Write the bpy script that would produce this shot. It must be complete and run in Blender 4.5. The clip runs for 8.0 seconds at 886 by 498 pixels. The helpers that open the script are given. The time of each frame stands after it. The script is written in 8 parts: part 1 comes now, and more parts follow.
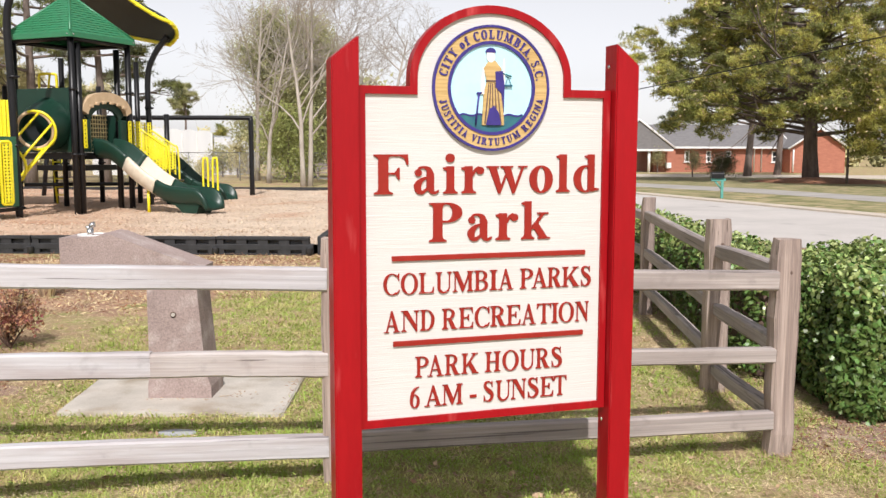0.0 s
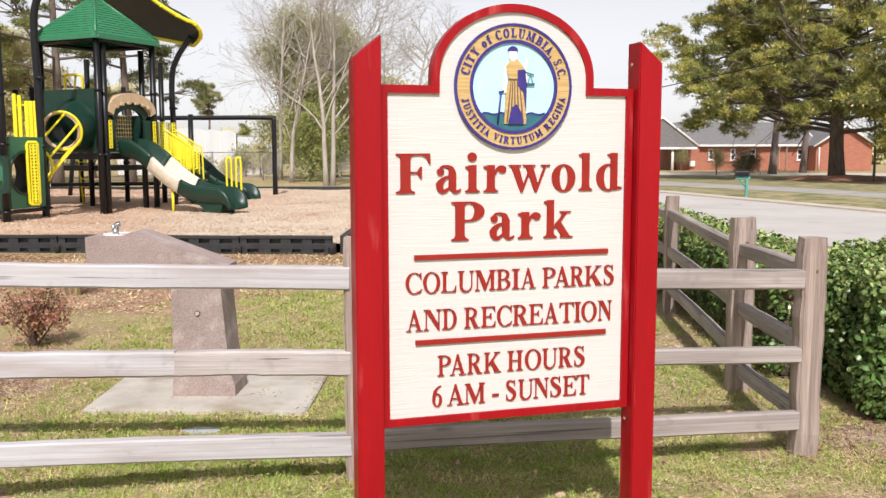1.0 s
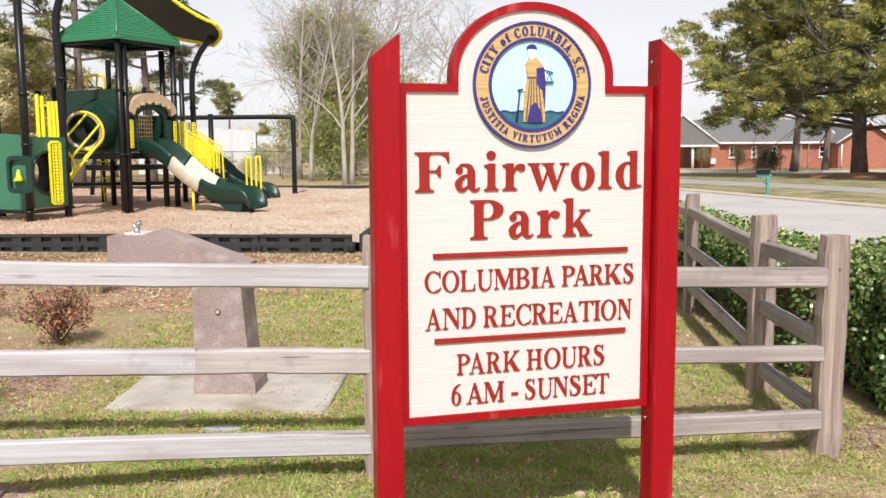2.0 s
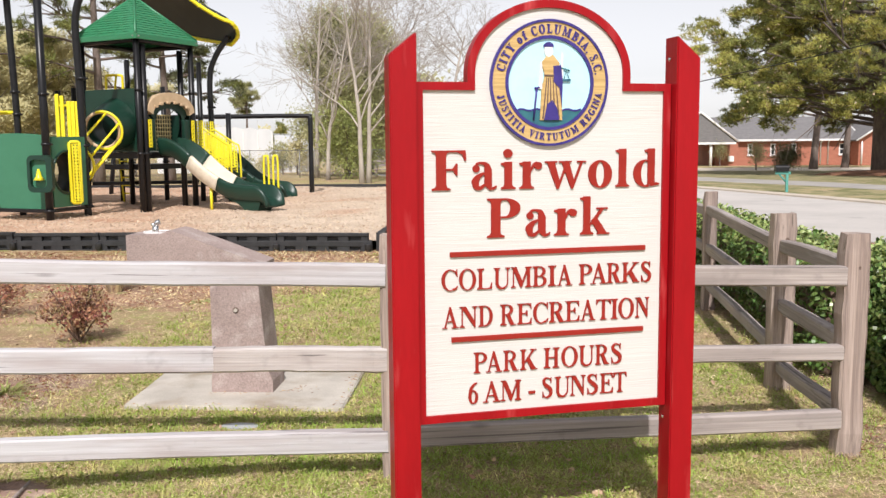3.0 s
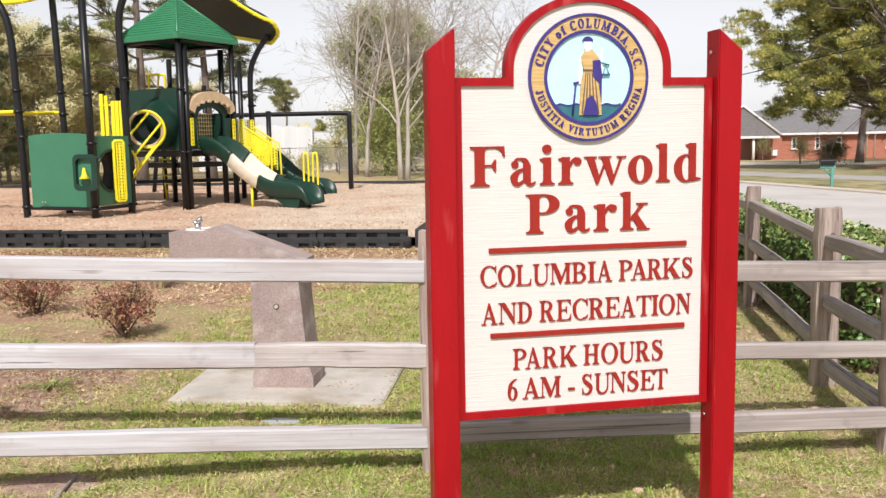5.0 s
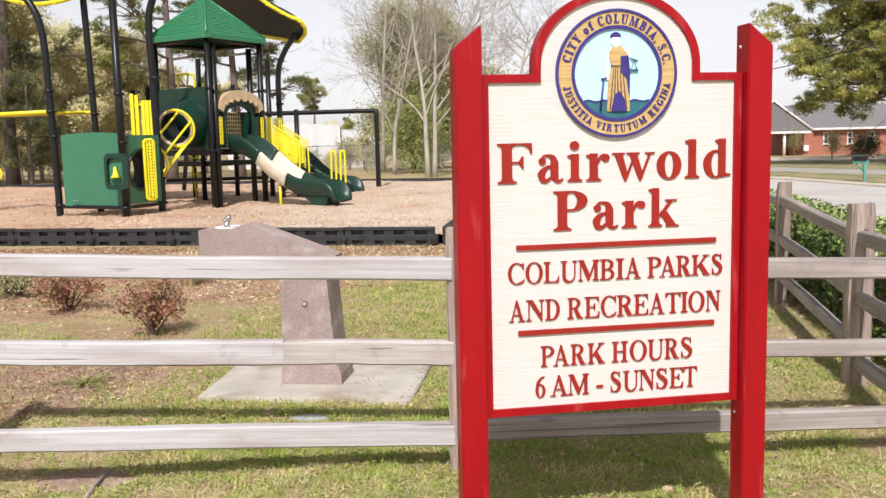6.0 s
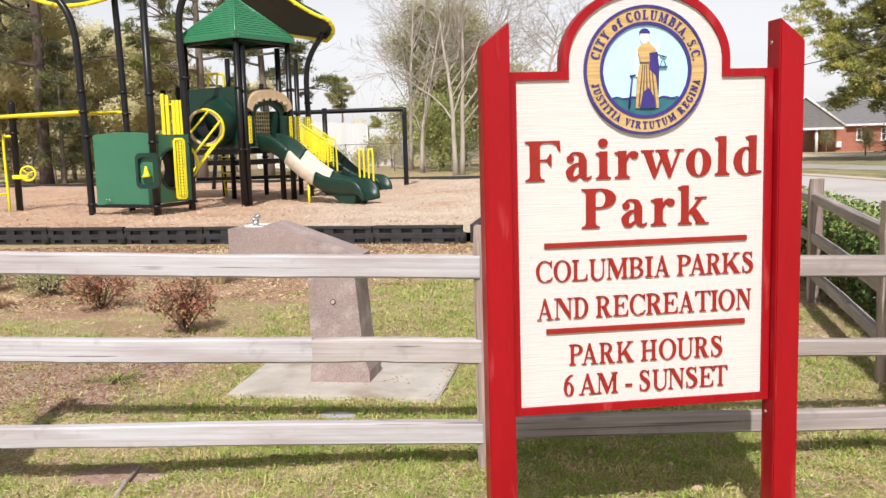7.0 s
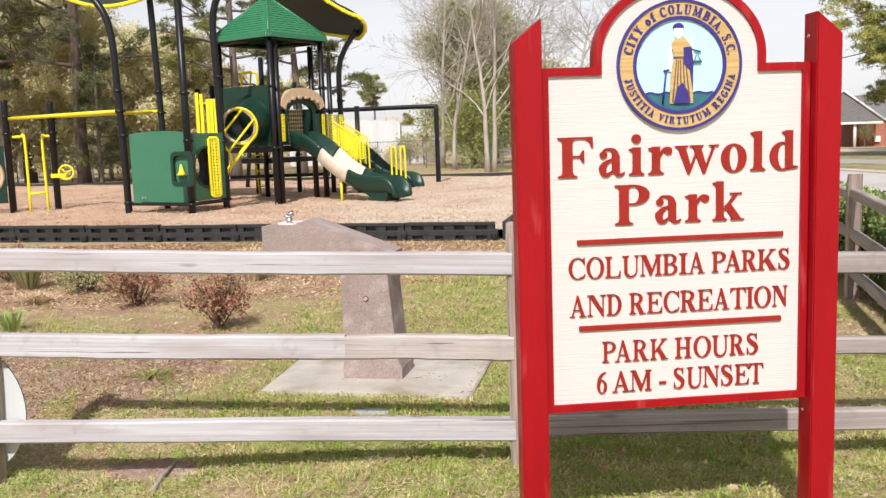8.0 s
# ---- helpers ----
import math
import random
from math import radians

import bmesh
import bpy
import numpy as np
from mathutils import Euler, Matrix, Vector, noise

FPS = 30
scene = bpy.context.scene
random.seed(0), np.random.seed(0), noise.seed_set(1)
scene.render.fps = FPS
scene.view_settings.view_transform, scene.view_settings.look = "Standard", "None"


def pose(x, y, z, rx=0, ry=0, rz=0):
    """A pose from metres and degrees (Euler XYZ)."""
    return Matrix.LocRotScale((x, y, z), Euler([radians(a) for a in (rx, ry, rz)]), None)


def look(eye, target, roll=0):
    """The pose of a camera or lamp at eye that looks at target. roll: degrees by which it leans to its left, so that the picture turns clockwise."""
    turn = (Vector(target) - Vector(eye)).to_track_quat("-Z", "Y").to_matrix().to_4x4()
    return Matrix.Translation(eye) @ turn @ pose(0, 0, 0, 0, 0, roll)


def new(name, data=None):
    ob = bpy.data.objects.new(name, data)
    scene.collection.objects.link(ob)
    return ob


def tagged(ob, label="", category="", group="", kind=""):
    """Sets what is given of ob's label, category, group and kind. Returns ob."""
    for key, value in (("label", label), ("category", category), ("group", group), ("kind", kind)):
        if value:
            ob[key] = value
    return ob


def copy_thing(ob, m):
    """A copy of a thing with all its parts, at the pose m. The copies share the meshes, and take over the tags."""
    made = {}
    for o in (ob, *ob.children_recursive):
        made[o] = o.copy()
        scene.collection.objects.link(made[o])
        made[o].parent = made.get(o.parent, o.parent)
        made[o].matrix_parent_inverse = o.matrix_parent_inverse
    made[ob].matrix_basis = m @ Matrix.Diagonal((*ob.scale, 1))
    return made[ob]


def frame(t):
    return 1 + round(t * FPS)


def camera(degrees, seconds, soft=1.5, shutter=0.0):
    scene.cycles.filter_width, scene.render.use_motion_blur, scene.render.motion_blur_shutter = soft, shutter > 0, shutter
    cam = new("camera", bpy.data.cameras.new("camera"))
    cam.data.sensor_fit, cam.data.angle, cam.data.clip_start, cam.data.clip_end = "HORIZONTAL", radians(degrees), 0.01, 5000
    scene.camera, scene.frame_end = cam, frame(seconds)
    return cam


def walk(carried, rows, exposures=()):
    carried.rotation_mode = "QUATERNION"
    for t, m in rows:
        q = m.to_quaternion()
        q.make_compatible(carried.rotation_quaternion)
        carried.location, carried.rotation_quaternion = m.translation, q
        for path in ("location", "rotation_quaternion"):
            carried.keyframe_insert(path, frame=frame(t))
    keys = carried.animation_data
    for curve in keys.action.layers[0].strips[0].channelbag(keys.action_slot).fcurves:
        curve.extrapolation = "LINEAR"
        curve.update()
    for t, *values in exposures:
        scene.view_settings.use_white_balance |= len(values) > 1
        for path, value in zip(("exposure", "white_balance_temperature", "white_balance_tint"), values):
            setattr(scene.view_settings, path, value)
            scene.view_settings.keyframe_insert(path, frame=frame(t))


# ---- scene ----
cam = camera(52.4, 8.0, soft=1.45)
EYE_HEIGHT = 1.7
# seconds, turn to the left, tilt, lean: the camera stands still and pans
PATH = [(0.0, 0.081, -6.351, -0.104), (0.5, 0.787, -6.384, 0.002), (1.0, 1.48, -6.417, 0.106), (1.5, 2.12, -6.458, 0.227),
        (3.0, 3.727, -6.601, 0.494), (3.5, 4.294, -6.643, 0.603), (4.0, 4.754, -6.7, 0.687), (4.5, 5.396, -6.742, 0.783),
        (6.0, 7.876, -6.949, 1.286), (6.5, 8.754, -6.984, 1.38), (7.0, 9.624, -7.026, 1.566), (7.5, 10.724, -7.099, 1.749),
        (8.0, 11.646, -7.157, 1.917)]
walk(cam, [(t, pose(0, 0, EYE_HEIGHT, 90 + tilt, lean, turn)) for t, turn, tilt, lean in PATH], exposures=[(0, 0.18, 6440, 13.5), (8, 0.18, 6440, 13.5)])

# ---- sky and sun: clear, pale spring sky, sun high behind the camera ----
world = bpy.data.worlds.new("sky")
scene.world = world
world.use_nodes = True
wn = world.node_tree
sky = wn.nodes.new("ShaderNodeTexSky")
sky.sky_type = "NISHITA"
sky.sun_disc = False
sky.sun_elevation = radians(47)
sky.sun_rotation = radians(178)
sky.air_density = 1.0
sky.dust_density = 0.8
sky.ozone_density = 1.0
wn.nodes["Background"].inputs["Strength"].default_value = 0.15
haze = wn.nodes.new("ShaderNodeHueSaturation")
haze.inputs["Saturation"].default_value = 0.13
haze.inputs["Value"].default_value = 0.78
wn.links.new(sky.outputs["Color"], haze.inputs["Color"])
wn.links.new(haze.outputs["Color"], wn.nodes["Background"].inputs["Color"])
sun = new("sun", bpy.data.lights.new("sun", "SUN"))
sun.data.energy = 4.2
sun.data.angle = radians(0.55)
sun.data.color = (1.0, 0.965, 0.925)
sun.matrix_world = look((1.0, -25.0, 26.8), (0, 0, 0))

# ---- mesh helpers ----


def link(name, me, material, parent=None, label=""):
    ob = new(name, me)
    if material is not None and not me.materials:
        me.materials.append(material)
    if parent is not None:
        ob.parent = parent
    if label:
        ob["label"] = label
    return ob


def part(name, bm, material, parent=None, label="", smooth=False):
    me = bpy.data.meshes.new(name)
    bmesh.ops.recalc_face_normals(bm, faces=bm.faces)
    if smooth:
        for fc in bm.faces:
            fc.smooth = True
    bm.to_mesh(me)
    bm.free()
    return link(name, me, material, parent, label)


def thing(name, label, category, m=None, group="", kind=""):
    ob = new(name)
    ob.empty_display_size = 0.1
    if m is not None:
        ob.matrix_basis = m
    return tagged(ob, label, category, group, kind)


def box(bm, centre, size, m=None, bevel=0.0):
    mat = Matrix.Translation(centre) @ Matrix.Diagonal((*size, 1))
    if m is not None:
        mat = m @ mat
    made = bmesh.ops.create_cube(bm, size=1, matrix=mat)["verts"]
    if bevel:
        edges = list({e for v in made for e in v.link_edges})
        bmesh.ops.bevel(bm, geom=edges, offset=bevel, segments=2, profile=0.6, affect="EDGES")
    return bm


def fresh_box(centre, size, m=None, bevel=0.0):
    return box(bmesh.new(), centre, size, m, bevel)


def tube(bm, points, radius, sides=10, closed=False, caps=True):
    """A round bar along points; radius is one number or one per point."""
    pts = [Vector(p) for p in points]
    n = len(pts)
    radii = radius if isinstance(radius, (list, tuple)) else [radius] * n
    rings, side = [], None
    for i, p in enumerate(pts):
        a = pts[(i - 1) % n] if closed or i else p
        b = pts[(i + 1) % n] if closed or i < n - 1 else p
        d = (b - a).normalized()
        if side is None:
            side = d.orthogonal().normalized()
        else:
            side = (side - d * side.dot(d))
            side = side.normalized() if side.length > 1e-6 else d.orthogonal().normalized()
        up = d.cross(side)
        rings.append([bm.verts.new(p + (side * math.cos(k * math.tau / sides) + up * math.sin(k * math.tau / sides)) * radii[i]) for k in range(sides)])
    spans = list(zip(rings, rings[1:])) + ([(rings[-1], rings[0])] if closed else [])
    for ra, rb in spans:
        for k in range(sides):
            fc = bm.faces.new((ra[k], ra[(k + 1) % sides], rb[(k + 1) % sides], rb[k]))
            fc.smooth = True
    if caps and not closed:
        bm.faces.new(rings[0][::-1])
        bm.faces.new(rings[-1])
    return bm


def prism(bm, outline, low, high, m=None):
    """A flat outline (x, z) pushed through from y = low to y = high."""
    m = m or Matrix.Identity(4)
    a = [bm.verts.new(m @ Vector((x, low, z))) for x, z in outline]
    b = [bm.verts.new(m @ Vector((x, high, z))) for x, z in outline]
    n = len(outline)
    bm.faces.new(a)
    bm.faces.new(b[::-1])
    for k in range(n):
        bm.faces.new((a[k], b[k], b[(k + 1) % n], a[(k + 1) % n]))
    return bm


def ribbon_prism(bm, outer, inner, low, high, closed=True, m=None):
    """A frame between two outlines (x, z) of equal length."""
    m = m or Matrix.Identity(4)
    rows = [[bm.verts.new(m @ Vector((x, y, z))) for x, z in line] for line, y in ((outer, low), (inner, low), (inner, high), (outer, high))]
    n = len(outer)
    for k in range(n if closed else n - 1):
        j = (k + 1) % n
        for r in range(4):
            q = (r + 1) % 4
            bm.faces.new((rows[r][k], rows[r][j], rows[q][j], rows[q][k]))
    if not closed:
        bm.faces.new([rows[r][0] for r in range(4)])
        bm.faces.new([rows[r][-1] for r in (3, 2, 1, 0)])
    return bm


def array_mesh(name, verts, faces, smooth=False):
    """A mesh from numpy arrays: verts (n, 3) and faces (m, 3 or 4)."""
    verts, faces = np.asarray(verts, np.float32), np.asarray(faces, np.int32)
    me = bpy.data.meshes.new(name)
    me.vertices.add(len(verts))
    me.vertices.foreach_set("co", verts.ravel())
    k = faces.shape[1]
    me.loops.add(faces.size)
    me.loops.foreach_set("vertex_index", faces.ravel())
    me.polygons.add(len(faces))
    me.polygons.foreach_set("loop_start", np.arange(0, faces.size, k, dtype=np.int32))
    me.polygons.foreach_set("use_smooth", np.full(len(faces), smooth))
    me.update(calc_edges=True)
    me.validate()
    return me


def unit_rows(n, rng):
    v = rng.normal(size=(n, 3))
    return v / np.linalg.norm(v, axis=1, keepdims=True)


def leaf_mesh(name, places, ways, length, width, rng, fold=0.25):
    """Pointed leaves, each folded along its midrib: at places, growing along ways."""
    n = len(places)
    ways = ways / np.linalg.norm(ways, axis=1, keepdims=True)
    side = np.cross(ways, unit_rows(n, rng))
    side /= np.linalg.norm(side, axis=1, keepdims=True) + 1e-9
    up = np.cross(side, ways)
    ln = (length * rng.uniform(0.7, 1.25, n))[:, None]
    wd = (width * rng.uniform(0.7, 1.25, n))[:, None]
    base = places
    mid_l = places + ways * ln * 0.45 + side * wd * 0.5 + up * wd * fold
    mid_r = places + ways * ln * 0.45 - side * wd * 0.5 + up * wd * fold
    tip = places + ways * ln
    verts = np.stack([base, mid_l, tip, mid_r], 1).reshape(-1, 3)
    i = np.arange(n)[:, None] * 4
    faces = np.concatenate([i + [0, 1, 2], i + [0, 2, 3]], 1).reshape(-1, 3)
    return array_mesh(name, verts, faces)


def ground_z(x, y):
    """Level lawn that dips a little before the fence and falls gently away past thirty-five metres."""
    a, b = np.clip((-0.8 - x) / 2.2, 0, 1), np.clip((5.35 - y) / 1.0, 0, 1)
    dip = 0.14 * a * a * (3 - 2 * a) * b * b * (3 - 2 * b)
    return -0.012 * np.maximum(0.0, np.hypot(x, y) - 35.0) - dip


# ---- materials ----
MATS = {}


def surface(name, colour, second=None, scale=8.0, rough=0.6, bump=0.15, bump_scale=60.0, metal=0.0, stretch=(1, 1, 1), fine=0.35,
            contrast=(0.35, 0.65), coat=0.0, per_piece=0.0, spec=0.5, sheen_through=0.0, depth=0.004, third=None, third_at=(0.6, 0.7), third_scale=3.0):
    """A node material: two colours mixed by broad noise, fine grain in value, relief, and a tint that varies from piece to piece."""
    mat = bpy.data.materials.new(name)
    mat.use_nodes = True
    nt = mat.node_tree
    N, L = nt.nodes.new, nt.links.new
    bs = nt.nodes["Principled BSDF"]
    tc = N("ShaderNodeTexCoord")
    mp = N("ShaderNodeMapping")
    mp.inputs["Scale"].default_value = stretch
    L(tc.outputs["Object"], mp.inputs["Vector"])
    big = N("ShaderNodeTexNoise")
    big.inputs["Scale"].default_value = scale
    big.inputs["Detail"].default_value = 6
    big.inputs["Roughness"].default_value = 0.62
    L(mp.outputs["Vector"], big.inputs["Vector"])
    ramp = N("ShaderNodeMapRange")
    ramp.inputs["From Min"].default_value, ramp.inputs["From Max"].default_value = contrast
    L(big.outputs["Fac"], ramp.inputs["Value"])
    mix = N("ShaderNodeMix")
    mix.data_type = "RGBA"
    mix.inputs["A"].default_value = (*colour, 1)
    mix.inputs["B"].default_value = (*(second or [c * 0.7 for c in colour]), 1)
    L(ramp.outputs["Result"], mix.inputs["Factor"])
    out = mix.outputs["Result"]
    if third:
        n3 = N("ShaderNodeTexNoise")
        n3.inputs["Scale"].default_value = third_scale
        n3.inputs["Detail"].default_value = 5
        L(mp.outputs["Vector"], n3.inputs["Vector"])
        r3 = N("ShaderNodeMapRange")
        r3.inputs["From Min"].default_value, r3.inputs["From Max"].default_value = third_at
        L(n3.outputs["Fac"], r3.inputs["Value"])
        m3 = N("ShaderNodeMix")
        m3.data_type = "RGBA"
        L(r3.outputs["Result"], m3.inputs["Factor"])
        L(out, m3.inputs["A"])
        m3.inputs["B"].default_value = (*third, 1)
        out = m3.outputs["Result"]
    grain = N("ShaderNodeTexNoise")
    grain.inputs["Scale"].default_value = bump_scale
    grain.inputs["Detail"].default_value = 4
    L(mp.outputs["Vector"], grain.inputs["Vector"])
    hsv = N("ShaderNodeHueSaturation")
    val = N("ShaderNodeMapRange")
    val.inputs["To Min"].default_value, val.inputs["To Max"].default_value = 1 - fine, 1 + fine
    L(grain.outputs["Fac"], val.inputs["Value"])
    if per_piece:
        info = N("ShaderNodeObjectInfo")
        geo = N("ShaderNodeNewGeometry")
        add = N("ShaderNodeMath")
        add.operation = "ADD"
        L(info.outputs["Random"], add.inputs[0])
        L(geo.outputs["Random Per Island"], add.inputs[1])
        fr = N("ShaderNodeMath")
        fr.operation = "FRACT"
        L(add.outputs[0], fr.inputs[0])
        pr = N("ShaderNodeMapRange")
        pr.inputs["To Min"].default_value, pr.inputs["To Max"].default_value = 1 - per_piece, 1 + per_piece
        L(fr.outputs[0], pr.inputs["Value"])
        mul = N("ShaderNodeMath")
        mul.operation = "MULTIPLY"
        L(val.outputs["Result"], mul.inputs[0])
        L(pr.outputs["Result"], mul.inputs[1])
        L(mul.outputs[0], hsv.inputs["Value"])
        hr = N("ShaderNodeMapRange")
        hr.inputs["To Min"].default_value, hr.inputs["To Max"].default_value = 0.5 - 0.06 * per_piece, 0.5 + 0.06 * per_piece
        L(fr.outputs[0], hr.inputs["Value"])
        L(hr.outputs["Result"], hsv.inputs["Hue"])
    else:
        L(val.outputs["Result"], hsv.inputs["Value"])
    L(out, hsv.inputs["Color"])
    L(hsv.outputs["Color"], bs.inputs["Base Color"])
    bs.inputs["Roughness"].default_value = rough
    bs.inputs["Metallic"].default_value = metal
    bs.inputs["Specular IOR Level"].default_value = spec
    bs.inputs["Coat Weight"].default_value = coat
    if bump:
        bp = N("ShaderNodeBump")
        bp.inputs["Strength"].default_value = bump
        bp.inputs["Distance"].default_value = depth
        L(grain.outputs["Fac"], bp.inputs["Height"])
        L(bp.outputs["Normal"], bs.inputs["Normal"])
    if sheen_through:
        tr = N("ShaderNodeBsdfTranslucent")
        L(hsv.outputs["Color"], tr.inputs["Color"])
        sh = N("ShaderNodeMixShader")
        sh.inputs["Fac"].default_value = sheen_through
        L(bs.outputs["BSDF"], sh.inputs[1])
        L(tr.outputs["BSDF"], sh.inputs[2])
        L(sh.outputs["Shader"], nt.nodes["Material Output"].inputs["Surface"])
    MATS[name] = mat
    return mat


# the paler third colour paints streaks of glossy sheen, and scuffs
RED = surface("red_paint", (0.345, 0.006, 0.010), (0.28, 0.0045, 0.008), scale=3, spec=0.22, rough=0.38, bump=0.12, bump_scale=40, stretch=(3, 3, 0.4), fine=0.1, third=(0.48, 0.06, 0.06), third_at=(0.60, 0.78), third_scale=6)
RED_TEXT = surface("red_letter_paint", (0.31, 0.021, 0.012), (0.27, 0.017, 0.010), scale=20, spec=0.3, rough=0.5, bump=0.05, fine=0.06)
CREAM = surface("cream_sign_paint", (0.64, 0.618, 0.59), (0.61, 0.587, 0.555), scale=9, rough=0.6, bump=0.35, bump_scale=26, stretch=(0.2, 1, 7), fine=0.10, spec=0.3, depth=0.006)
NAVY = surface("navy_paint", (0.045, 0.03, 0.22), (0.03, 0.02, 0.16), scale=20, rough=0.45, bump=0.05, fine=0.1)
GOLD = surface("gold_wood_paint", (0.62, 0.43, 0.18), (0.48, 0.31, 0.11), scale=14, rough=0.5, bump=0.4, bump_scale=26, stretch=(0.3, 1, 7), fine=0.25, depth=0.003)
SKYBLUE = surface("pale_blue_paint", (0.50, 0.82, 0.92), (0.46, 0.78, 0.90), scale=9, rough=0.5, bump=0.08, fine=0.05)
TEAL = surface("dark_teal_paint", (0.03, 0.17, 0.18), (0.02, 0.10, 0.16), scale=30, rough=0.5, bump=0.1)
WHITE = surface("white_paint", (0.80, 0.79, 0.77), (0.72, 0.71, 0.69), scale=4, rough=0.5, bump=0.05, fine=0.05)
BOARD_WHITE = surface("weathered_white_board", (0.57, 0.595, 0.59), (0.53, 0.555, 0.55), scale=2, rough=0.6, bump=0.05, fine=0.04)
COVER_CONCRETE = surface("pale_cover", (0.46, 0.475, 0.49), (0.36, 0.37, 0.38), scale=6, rough=0.8, bump=0.2, fine=0.12)
SHRUB_GREEN = surface("shrub_green", (0.38, 0.40, 0.13), (0.27, 0.30, 0.09), scale=1.0, rough=0.6, bump=0.0, fine=0.2, per_piece=0.3, sheen_through=0.35)
WOOD = surface("weathered_cedar", (0.40, 0.335, 0.305), (0.25, 0.20, 0.18), scale=5, rough=0.85, bump=0.6, bump_scale=34, stretch=(1, 1, 1), fine=0.4, third=(0.46, 0.30, 0.20), third_at=(0.58, 0.78), per_piece=0.15)
WOOD_UP = surface("weathered_post", (0.44, 0.355, 0.305), (0.23, 0.175, 0.15), scale=4.5, rough=0.85, bump=0.7, bump_scale=44, stretch=(3.0, 3.0, 0.08), fine=0.5, third=(0.11, 0.085, 0.07), third_at=(0.635, 0.69), third_scale=24, per_piece=0.12, spec=0.3)
AGGREGATE = surface("exposed_aggregate", (0.36, 0.28, 0.255), (0.28, 0.215, 0.195), scale=2.4, rough=0.9, bump=0.7, bump_scale=95, fine=0.5, third=(0.45, 0.38, 0.35), third_at=(0.52, 0.72), third_scale=6)
CONCRETE = surface("old_concrete", (0.54, 0.50, 0.44), (0.42, 0.385, 0.335), scale=3.0, rough=0.9, bump=0.4, bump_scale=90, fine=0.2, third=(0.34, 0.285, 0.22), third_at=(0.50, 0.66), third_scale=2.4)
STEEL = surface("chrome_steel", (0.70, 0.70, 0.70), (0.6, 0.6, 0.6), rough=0.2, metal=1.0, bump=0.02)
PLASTIC_BLACK = surface("black_recycled_plastic", (0.017, 0.017, 0.018), (0.028, 0.028, 0.030), scale=9, rough=0.55, bump=0.2, bump_scale=120, fine=0.2)
BLACK_STEEL = surface("black_coated_steel", (0.008, 0.008, 0.009), (0.012, 0.012, 0.013), scale=5, spec=0.32, rough=0.35, bump=0.03, fine=0.1)
GREEN_PLASTIC = surface("dark_green_plastic", (0.008, 0.032, 0.021), (0.010, 0.040, 0.026), scale=4, spec=0.4, rough=0.38, bump=0.08, bump_scale=90, fine=0.1)
GREEN_ROOF = surface("bright_green_plastic", (0.030, 0.205, 0.095), (0.036, 0.18, 0.085), scale=6, rough=0.4, bump=0.05, fine=0.1)
GREEN_PANEL = surface("green_panel", (0.035, 0.155, 0.085), (0.042, 0.175, 0.098), scale=2, rough=0.45, bump=0.05, fine=0.08)
YELLOW = surface("yellow_coating", (0.84, 0.74, 0.025), (0.78, 0.66, 0.020), scale=6, rough=0.35, bump=0.03, fine=0.06)
TAN = surface("tan_plastic", (0.58, 0.43, 0.27), (0.50, 0.36, 0.22), scale=7, rough=0.45, bump=0.1, fine=0.1)
SAND_PLASTIC = surface("pale_sand_plastic", (0.70, 0.63, 0.50), (0.62, 0.55, 0.43), scale=7, rough=0.45, bump=0.08, fine=0.08)
CANOPY = surface("dark_canopy", (0.020, 0.026, 0.020), (0.026, 0.034, 0.026), scale=2, rough=0.6, bump=0.1)
MULCH = surface("wood_chip_mulch", (0.66, 0.535, 0.41), (0.54, 0.42, 0.31), scale=1.3, rough=0.95, bump=1.0, bump_scale=38, fine=0.6, third=(0.50, 0.31, 0.205), third_at=(0.54, 0.70), third_scale=0.4, depth=0.03)


def redden_and_shade(mat, x0, x1, tone):
    """Redder chips towards one end of a bed, darkened there to stand for shade, fading in along x."""
    nt = mat.node_tree
    N, L = nt.nodes.new, nt.links.new
    hsv = [n for n in nt.nodes if n.bl_idname == "ShaderNodeHueSaturation"][0]
    old = hsv.inputs["Color"].links[0].from_socket
    sep = N("ShaderNodeSeparateXYZ")
    L([n for n in nt.nodes if n.bl_idname == "ShaderNodeTexCoord"][0].outputs["Object"], sep.inputs["Vector"])
    wav = N("ShaderNodeTexNoise")
    wav.inputs["Scale"].default_value = 0.6
    add = N("ShaderNodeMath")
    add.operation = "MULTIPLY_ADD"
    add.inputs[1].default_value = 9.0
    L(wav.outputs["Fac"], add.inputs[0])
    L(sep.outputs["X"], add.inputs[2])
    r = N("ShaderNodeMapRange")
    r.inputs["From Min"].default_value, r.inputs["From Max"].default_value = x0 + 4.5, x1 + 4.5
    r.inputs["To Min"].default_value, r.inputs["To Max"].default_value = 0.0, 0.85
    L(add.outputs[0], r.inputs["Value"])
    m = N("ShaderNodeMix")
    m.data_type = "RGBA"
    m.blend_type = "MULTIPLY"
    L(r.outputs["Result"], m.inputs["Factor"])
    L(old, m.inputs["A"])
    m.inputs["B"].default_value = (*tone, 1)
    L(m.outputs["Result"], hsv.inputs["Color"])


